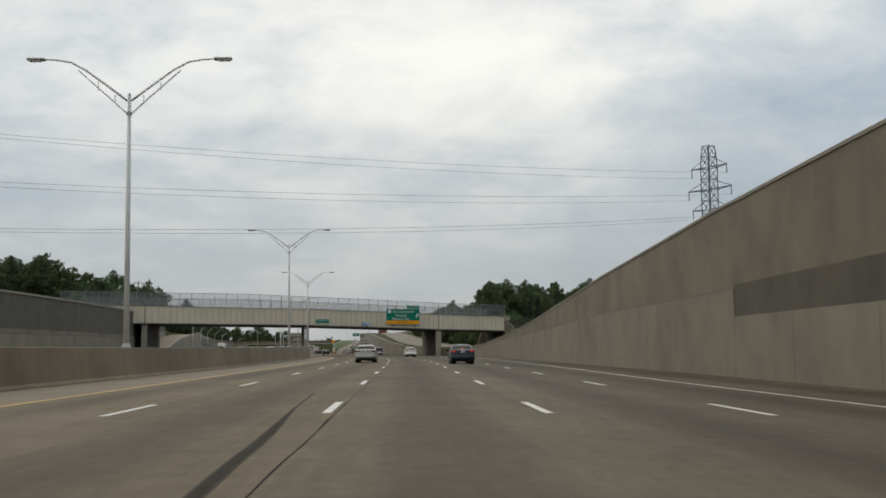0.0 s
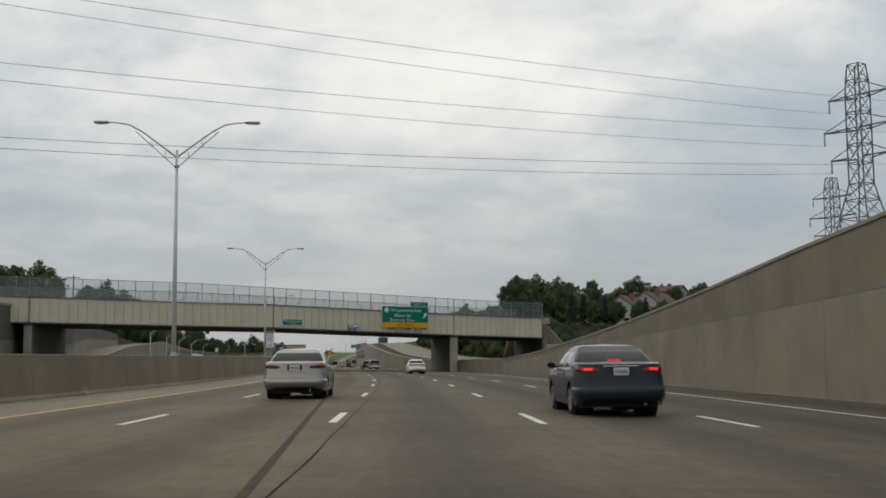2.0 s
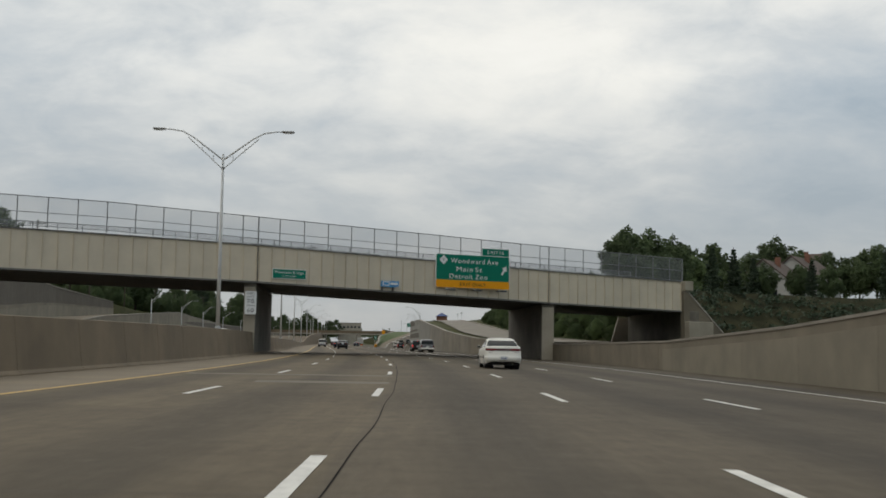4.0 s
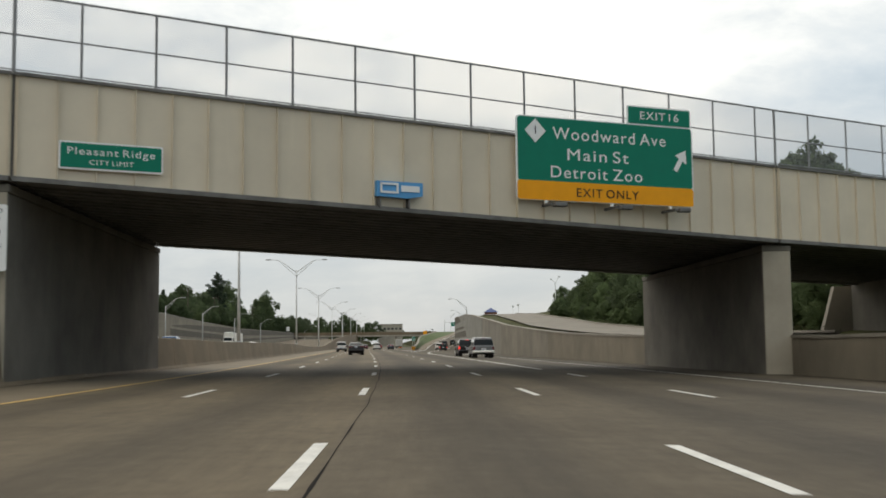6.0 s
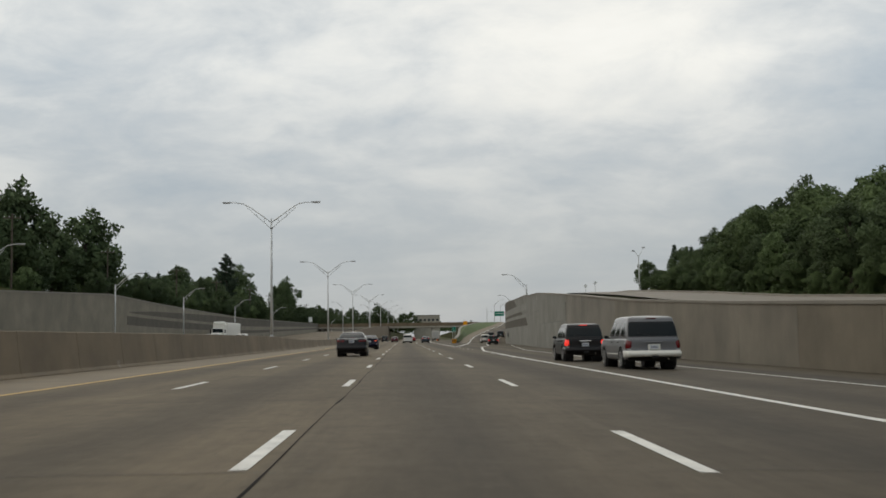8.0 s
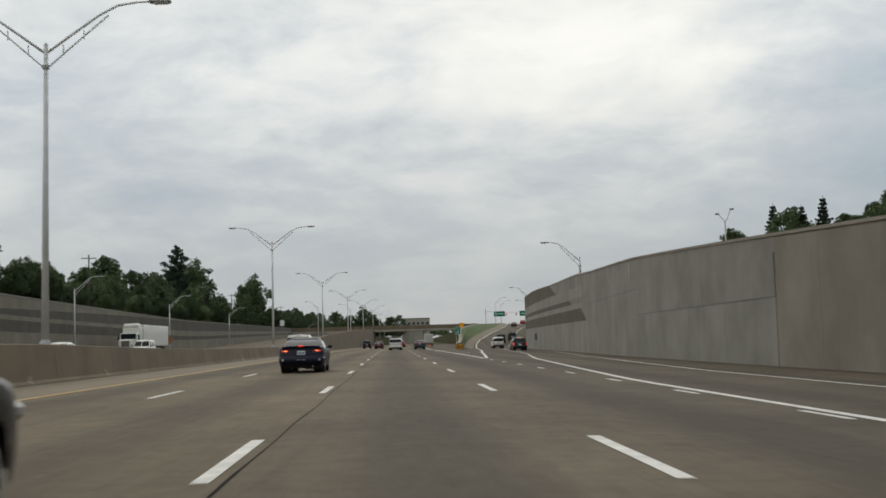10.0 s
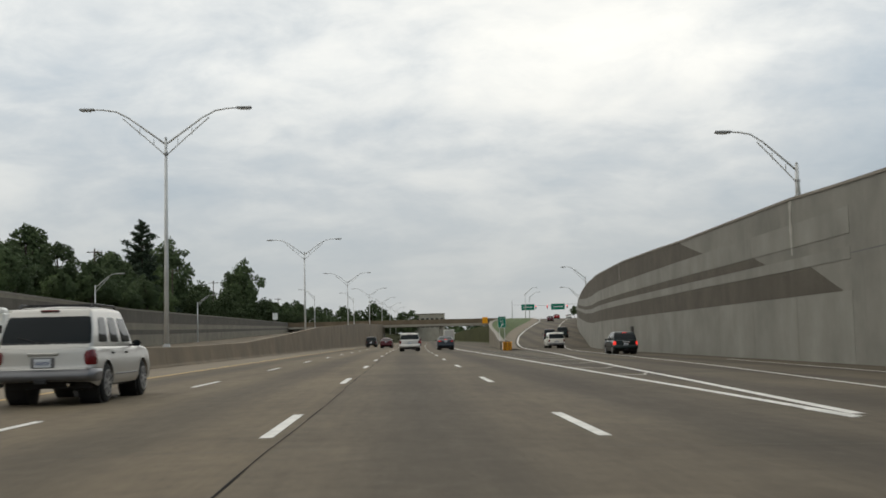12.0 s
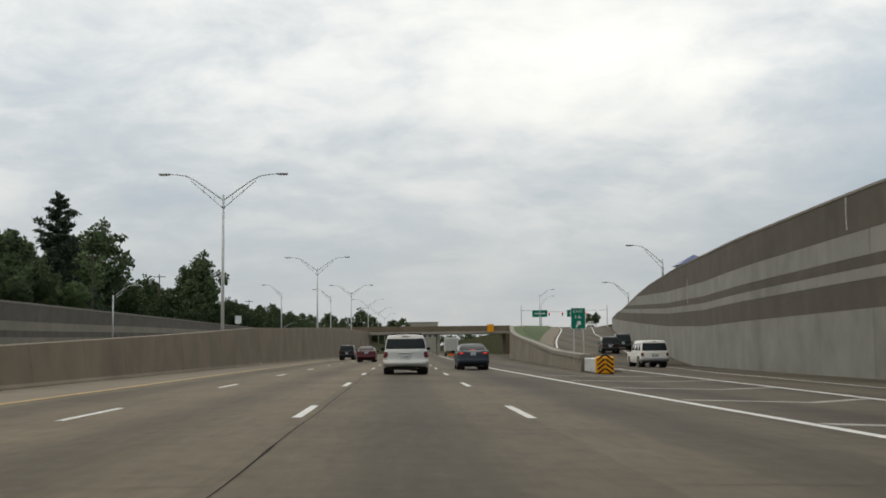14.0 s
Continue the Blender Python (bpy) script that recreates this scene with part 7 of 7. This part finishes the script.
    for k in range(6):
        part("plate_bar", boxed((-0.105 + 0.042 * k, py - 0.014, zpl - 0.005), (0.026, 0.005, 0.065)), M["plate_bar"], pl)
    if lamps == "wide" and not tall:
        part("badge_bar", boxed((0, body.back(zl + 0.09) - 0.012, zl + 0.085), (W * 0.40, 0.03, 0.022), 0.008), M["chrome"], c)
    if tall:
        part("tailgate_handle", boxed((0, body.back(tail - 0.12) - 0.02, tail - 0.14), (W * 0.30, 0.05, 0.055), 0.015), M["chrome"] if not two_tone else paint_, c)
        part("tow_hitch", boxed((0, body.back(0.42) - 0.06, sill + 0.10), (0.22, 0.16, 0.09), 0.01), M["trim"], c)
        band("tailgate_gap", -w * 0.80, w * 0.80, tail - 0.42, tail - 0.408, 0.003, M["trim"], rnd=0.0, nu=20, nv=2)
        part("wiper", tubed([tuple(glass.point(0.01, 0.13) + Vector((0, -0.02, 0))), tuple(glass.point(-3.4, 0.30) + Vector((0, -0.022, 0)))], 0.009, 5), M["trim"], rw)
        part("high_brake_light", boxed((0, roof_r - 0.02, H - 0.075), (0.34, 0.05, 0.03), 0.008), M["tail_lit"] if lit else M["tail"], c)
    elif lamps == "wide":
        band("lid_gap", -w * 0.44, w * 0.44, zl - 0.15, zl - 0.138, 0.003, M["trim"], rnd=0.0, nu=16, nv=2)
        part("high_brake_light", boxed((0, rear + 0.10, tail + 0.055), (0.26, 0.05, 0.025), 0.008), M["tail_lit"] if lit else M["tail"], c)
    if spoiler:
        bm = bmesh.new()
        path = [(x * w * 0.84, 0.13 + 0.10 * abs(x) ** 3, tail + 0.035 - 0.03 * abs(x) ** 4) for x in [i / 8 - 1 for i in range(17)]]
        rings = []
        for x, y, z in path:
            rings.append([bm.verts.new((x, y + dy, z + dz)) for dy, dz in ((-0.11, 0.0), (-0.09, 0.022), (0.02, 0.03), (0.16, 0.0), (0.14, -0.05), (-0.08, -0.05))])
        for a, b in zip(rings, rings[1:]):
            for i in range(6):
                bm.faces.new((a[i], a[(i + 1) % 6], b[(i + 1) % 6], b[i]))
        bm.faces.new(rings[0])
        bm.faces.new(list(reversed(rings[-1])))
        part("spoiler", bm, paint_, c, smooth=True)
        part("high_brake_light", boxed((0, 0.025, tail + 0.045), (0.20, 0.02, 0.04), 0.008), M["tail_lit"], c)
    if rails:
        for sg in (-1, 1):
            part("roof_rail", tubed([(sg * wtop * 0.90, roof_r + 0.25, H - 0.03), (sg * wtop * 0.90, roof_r + 0.4, H + 0.05), (sg * wtop * 0.90, roof_f - 0.4, H + 0.05), (sg * wtop * 0.90, roof_f - 0.25, H - 0.03)], 0.022, 6), M["trim"], c)
        for y in (roof_r + 0.7, roof_f - 0.8):
            part("cross_bar", tubed([(-wtop * 0.90, y, H + 0.05), (wtop * 0.90, y, H + 0.05)], 0.02, 6), M["trim"], c)
    for sg in (-1, 1):
        mr = part("mirror", boxed((sg * (w + 0.08), scr - 0.52, belt + 0.06), (0.20, 0.12, 0.13), 0.05, seg=3), paint_ if not tall else M["trim"], c, smooth=True)
        part("mirror_glass", boxed((sg * (w + 0.085), scr - 0.583, belt + 0.06), (0.15, 0.01, 0.09), 0.004), M["glass"], mr)
        part("mirror_arm", boxed((sg * (w - 0.03), scr - 0.50, belt + 0.02), (0.12, 0.06, 0.04), 0.01), M["trim"], mr)
        part("headlight", boxed((sg * w * 0.70, L - 0.16, hood - 0.24), (w * 0.42, 0.16, 0.13), 0.04), M["clear"], c)
        ye = [p[1] for p in skin.half]
        arc_y = lambda y: float(np.interp(y, ye, skin.arc))
        for f in ((0.40, 0.70) if doors != 1 else (0.52,)):
            yy = rear + (scr - rear) * f
            zz = belt - 0.12
            part("door_handle", boxed((sg * (w * 0.99), yy, zz), (0.035, 0.17, 0.032), 0.01), M["trim"] if two_tone else paint_, c)
        e0, e1 = sorted((sg * arc_y(wb[0] + wr + 0.12), sg * arc_y(wb[1] - wr - 0.12)))
        band("side_moulding", e0, e1, 0.50, 0.545, 0.012, M["trim"] if not two_tone else two_tone, rnd=0.03, nu=16, nv=2)
        for f in ((0.28, 0.60, 0.93) if doors != 1 else (0.30, 0.93)):
            yy = rear + (scr - rear) * f + 0.05
            if min(abs(yy - q) for q in wb) > wr + 0.1:
                e0, e1 = sorted((sg * arc_y(yy), sg * arc_y(yy + 0.012)))
                band("door_gap", e0, e1, sill + 0.10, belt - 0.02, 0.003, M["trim"], rnd=0.0, nu=1, nv=8)
        for y in wb:
            wheel(wr, 0.20 if not tall else 0.24, sg * (w - 0.125), y, c)
            part("wheel_well", tubed([(sg * (w - 0.07), y, wr), (sg * (w - 0.44), y, wr)], wr + 0.06, 20), M["trim"], c)
    part("exhaust", tubed([(w * 0.5, 0.05, sill + 0.03), (w * 0.5, 0.4, sill + 0.03)], 0.03, 10), M["chrome"], c)
    if facing:
        part("grille", boxed((0, L - 0.03, hood - 0.27), (W * 0.4, 0.06, 0.14), 0.02), M["trim"], c)
    return c


SED = dict(belt=0.92, deck_r=1.02, deck_f=1.03, hood=0.90)
SUV = dict(belt=1.05, deck_r=1.06, deck_f=1.06, hood=1.06, wr=0.37, lamps="tall", sill=0.34)
lot = []


def bumper_script(v):
    """A pale maker's script on the bumper, too small to read."""
    for k in range(2):
        part("script_bar", boxed((-0.09 + 0.18 * k, -0.078, 0.50), (0.13, 0.006, 0.022)), M["clear"], v)
    return v


def put(v, s, u, turn=0.0, z=None):
    v.matrix_basis = on_road(s, u, (camber(u) if z is None else z), turn)
    lot.append(v)
    return v


put(vehicle("sedan", "white older sedan with a full-width red light bar", P["white"], 4.40, 1.70, 1.43, rear=0.58, roof_r=1.28, roof_f=2.35, scr=3.25, lamps="bar", wr=0.285, wb=(0.95, 3.45), **{**SED, "deck_r": 1.04, "deck_f": 1.05, "belt": 0.95}), 167.2, 3.34)
put(vehicle("sedan", "silver sedan with red wrap-round tail lights", P["silver"], 4.86, 1.83, 1.48, rear=0.74, roof_r=1.45, roof_f=2.75, scr=3.75, wr=0.32, wb=(1.05, 3.85), **{**SED, "deck_r": 1.08, "deck_f": 1.10, "belt": 0.98}), 90.0, -3.75)
put(vehicle("sedan", "slate blue sedan with its brake lights on", P["slate"], 4.84, 1.83, 1.45, rear=0.72, roof_r=1.42, roof_f=2.7, scr=3.7, wr=0.32, wb=(1.05, 3.78), lit=True, **{**SED, "deck_r": 1.07, "deck_f": 1.09, "belt": 0.97}), 79.5, 3.75)
put(bumper_script(vehicle("coupe", "navy blue coupe with a rear spoiler and brake lights on", P["navy"], 4.62, 1.72, 1.34, rear=0.50, roof_r=1.55, roof_f=2.45, scr=3.30, wr=0.30, wb=(0.95, 3.60), lamps="round", lit=True, spoiler=True, doors=1, **{**SED, "deck_r": 0.97, "deck_f": 1.0, "belt": 0.90})), 339.0, -3.72)
put(vehicle("suv", "silver sport utility with roof rails and grey bumpers", P["pale"], 4.81, 1.83, 1.80, rear=0.10, roof_r=0.48, roof_f=2.75, scr=3.45, wb=(1.02, 3.85), two_tone=P["grey"], rails=True, **SUV), 374.6, -6.8)
put(vehicle("minivan", "silver minivan with a dark rear window and tall tail lights", P["pale"], 5.10, 1.95, 1.72, rear=0.08, roof_r=0.50, roof_f=3.1, scr=4.15, wb=(1.0, 4.05), two_tone=P["pale"], rails=True, **{**SUV, "wr": 0.33, "sill": 0.24, "hood": 1.02}), 458.0, 0.05)
put(vehicle("sedan", "black sedan with a white number plate", P["black"], 4.6, 1.78, 1.42, rear=0.62, roof_r=1.4, roof_f=2.55, scr=3.5, wr=0.31, wb=(1.0, 3.65), **{**SED, "deck_r": 1.04, "deck_f": 1.06, "belt": 0.95}), 300.0, -3.55)
put(vehicle("suv", "dark sport utility ahead in the exit lane", P["black"], 4.6, 1.82, 1.72, rear=0.10, roof_r=0.5, roof_f=2.6, scr=3.4, wb=(0.95, 3.6), lit=True, **SUV), 285.3, 7.6)
put(vehicle("hatchback", "dark green hatchback beside the retaining wall", P["green"], 4.25, 1.76, 1.60, rear=0.12, roof_r=0.62, roof_f=2.2, scr=3.2, wb=(0.78, 3.38), lit=True, **{**SUV, "wr": 0.31, "sill": 0.24, "belt": 0.98, "deck_r": 1.0, "deck_f": 1.0, "hood": 0.96}), 432.6, 15.4)
put(vehicle("suv", "white full-size utility with a dark lower body in the exit lane", P["white"], 5.5, 2.0, 1.92, rear=0.08, roof_r=0.42, roof_f=3.4, scr=4.1, wb=(1.2, 4.5), two_tone=P["grey"], **{**SUV, "belt": 1.12, "deck_r": 1.14, "deck_f": 1.14, "hood": 1.16, "wr": 0.39}), 487.5, 17.6)
put(vehicle("sedan", "maroon sedan with dark windows", P["maroon"], 4.6, 1.78, 1.43, rear=0.62, roof_r=1.4, roof_f=2.55, scr=3.5, wb=(1.0, 3.65), **{**SED, "deck_r": 1.04, "deck_f": 1.06, "belt": 0.95}), 512.0, -3.7)
put(vehicle("suv", "black sport utility far ahead", P["black"], 4.6, 1.82, 1.74, rear=0.10, roof_r=0.5, roof_f=2.6, scr=3.4, wb=(0.95, 3.6), **SUV), 540.0, -7.2)
put(vehicle("sedan", "small red sedan on the concrete lanes", P["red"], 4.5, 1.76, 1.42, rear=0.6, roof_r=1.4, roof_f=2.5, scr=3.4, wb=(0.95, 3.6), **{**SED, "deck_r": 1.02, "deck_f": 1.04}), 560.0, 0.2)
put(vehicle("sedan", "slate sedan with its brake lights glowing", P["slate"], 4.7, 1.8, 1.45, rear=0.62, roof_r=1.45, roof_f=2.6, scr=3.6, wb=(1.0, 3.7), lit=True, **{**SED, "deck_r": 1.05, "deck_f": 1.07, "belt": 0.96}), 471.0, 3.8)
for lab, pt, s, u in (("red sedan waiting at the top of the ramp", "red", 690, 41.5), ("white sedan waiting at the top of the ramp", "white", 700, 46.5), ("dark sedan waiting at the top of the ramp", "slate", 704, 43.0), ("maroon sedan climbing the exit ramp", "maroon", 640, 34.0)):
    put(vehicle("sedan", lab, P[pt], 4.6, 1.78, 1.44, rear=0.62, roof_r=1.4, roof_f=2.55, scr=3.5, wb=(1.0, 3.65), **{**SED, "deck_r": 1.04, "deck_f": 1.06, "belt": 0.95}), s, u, -6, surf(s, u))
put(vehicle("suv", "dark sport utility entering the exit ramp", P["black"], 4.8, 1.9, 1.8, rear=0.10, roof_r=0.5, roof_f=2.7, scr=3.5, wb=(0.98, 3.8), **SUV), 524.0, 21.0, -5, surf(524, 21.0))
put(vehicle("suv", "dark sport utility beside the wall on the exit ramp", P["green"], 4.8, 1.9, 1.8, rear=0.10, roof_r=0.5, roof_f=2.7, scr=3.5, wb=(0.98, 3.8), **SUV), 534.0, 24.2, -6, surf(534, 24.2))
put(vehicle("pickup", "grey utility with a white canopy ahead of the bridge", P["grey"], 5.2, 1.9, 1.82, rear=0.10, roof_r=0.45, roof_f=3.0, scr=3.8, wb=(1.1, 4.2), two_tone=P["white"], **SUV), 273.0, 7.9)
# traffic on the opposite carriageway, nose towards us
for lab, pt, H_, s, u in (("white van on the opposite carriageway", "white", 1.85, 262, -19), ("blue utility on the opposite carriageway", "blue", 1.95, 296, -23), ("white sedan on the opposite carriageway", "white", 1.45, 380, -24), ("grey sedan on the opposite carriageway", "grey", 1.45, 352, -20), ("silver utility on the opposite carriageway", "pale", 1.8, 420, -27), ("white sedan on the opposite carriageway", "white", 1.45, 200, -27)):
    d_ = SUV if H_ > 1.6 else {**SED, "deck_r": 1.05, "deck_f": 1.07, "belt": 0.96}
    v_ = vehicle("sedan" if H_ < 1.6 else "suv", lab, P[pt], 4.7, 1.84, H_, rear=0.12 if H_ > 1.6 else 0.62, roof_r=0.5 if H_ > 1.6 else 1.45, roof_f=2.7, scr=3.55, wb=(1.0, 3.75), facing=True, **d_)
    put(v_, s, u, 180, opp_z(s))


def semi_truck(m):
    t = empty("semi_truck", m)
    tagged(t, "white semi-trailer truck on the opposite carriageway", "truck")
    part("trailer", boxed((0, 5.85, 2.6), (2.6, 16.2, 2.9), 0.04), P["white"], t)
    for i in range(14):
        for sg in (-1, 1):
            part("trailer_rib", boxed((sg * 1.305, -1.4 + i * 1.12, 2.6), (0.02, 0.05, 2.7)), P["white"], t)
    part("chassis", boxed((0, 7.2, 1.0), (1.0, 18.6, 0.25)), M["trim"], t)
    part("sleeper", boxed((0, 15.0, 2.35), (2.4, 1.9, 2.9), 0.15), P["white"], t)
    part("roof_fairing", boxed((0, 15.2, 3.9), (2.2, 1.7, 0.7), 0.25), P["white"], t)
    part("cab", boxed((0, 16.6, 2.0), (2.3, 1.5, 1.8), 0.14), P["white"], t)
    part("hood", boxed((0, 18.2, 1.45), (1.9, 2.0, 1.2), 0.18), P["white"], t)
    part("windscreen", boxed((0, 17.37, 2.45), (2.0, 0.06, 0.75), 0.02), M["glass"], t)
    part("grille", boxed((0, 19.2, 1.45), (1.1, 0.08, 0.85), 0.02), M["chrome"], t)
    part("bumper", boxed((0, 19.25, 0.7), (2.3, 0.3, 0.4), 0.06), P["white"], t)
    for sg in (-1, 1):
        part("headlight", boxed((sg * 0.85, 19.12, 1.2), (0.3, 0.15, 0.25), 0.03), M["clear"], t)
        part("mirror", boxed((sg * 1.4, 17.3, 2.3), (0.2, 0.1, 0.7), 0.03), M["trim"], t)
        for y in (-0.6, 0.7, 13.2, 14.4, 18.2):
            wheel(0.5, 0.3, sg * 1.05, y, t)


semi_truck(on_road(468, -36.5, opp_z(468), 180))


def box_truck(m):
    t = empty("box_truck", m)
    tagged(t, "white box truck in the lane under the overpass", "truck")
    part("cargo_box", boxed((0, 3.4, 2.2), (2.45, 6.6, 2.5), 0.05), P["white"], t)
    part("rear_door", boxed((0, 0.08, 2.15), (2.2, 0.06, 2.25), 0.02), P["pale"], t)
    part("cab", boxed((0, 7.6, 1.4), (2.0, 1.7, 1.7), 0.16), P["white"], t)
    part("windscreen", boxed((0, 8.44, 1.75), (1.7, 0.06, 0.7), 0.02), M["glass"], t)
    part("chassis", boxed((0, 4.2, 0.75), (0.9, 7.6, 0.3)), M["trim"], t)
    part("rear_bumper", boxed((0, 0.1, 0.62), (2.2, 0.16, 0.16), 0.02), M["trim"], t)
    for sg in (-1, 1):
        part("tail_light", boxed((sg * 1.0, 0.02, 0.78), (0.22, 0.05, 0.12), 0.01), M["tail"], t)
        for y in (2.0, 7.4):
            wheel(0.42, 0.26, sg * 0.95, y, t)


box_truck(on_road(612, 7.2, camber(7.2)))
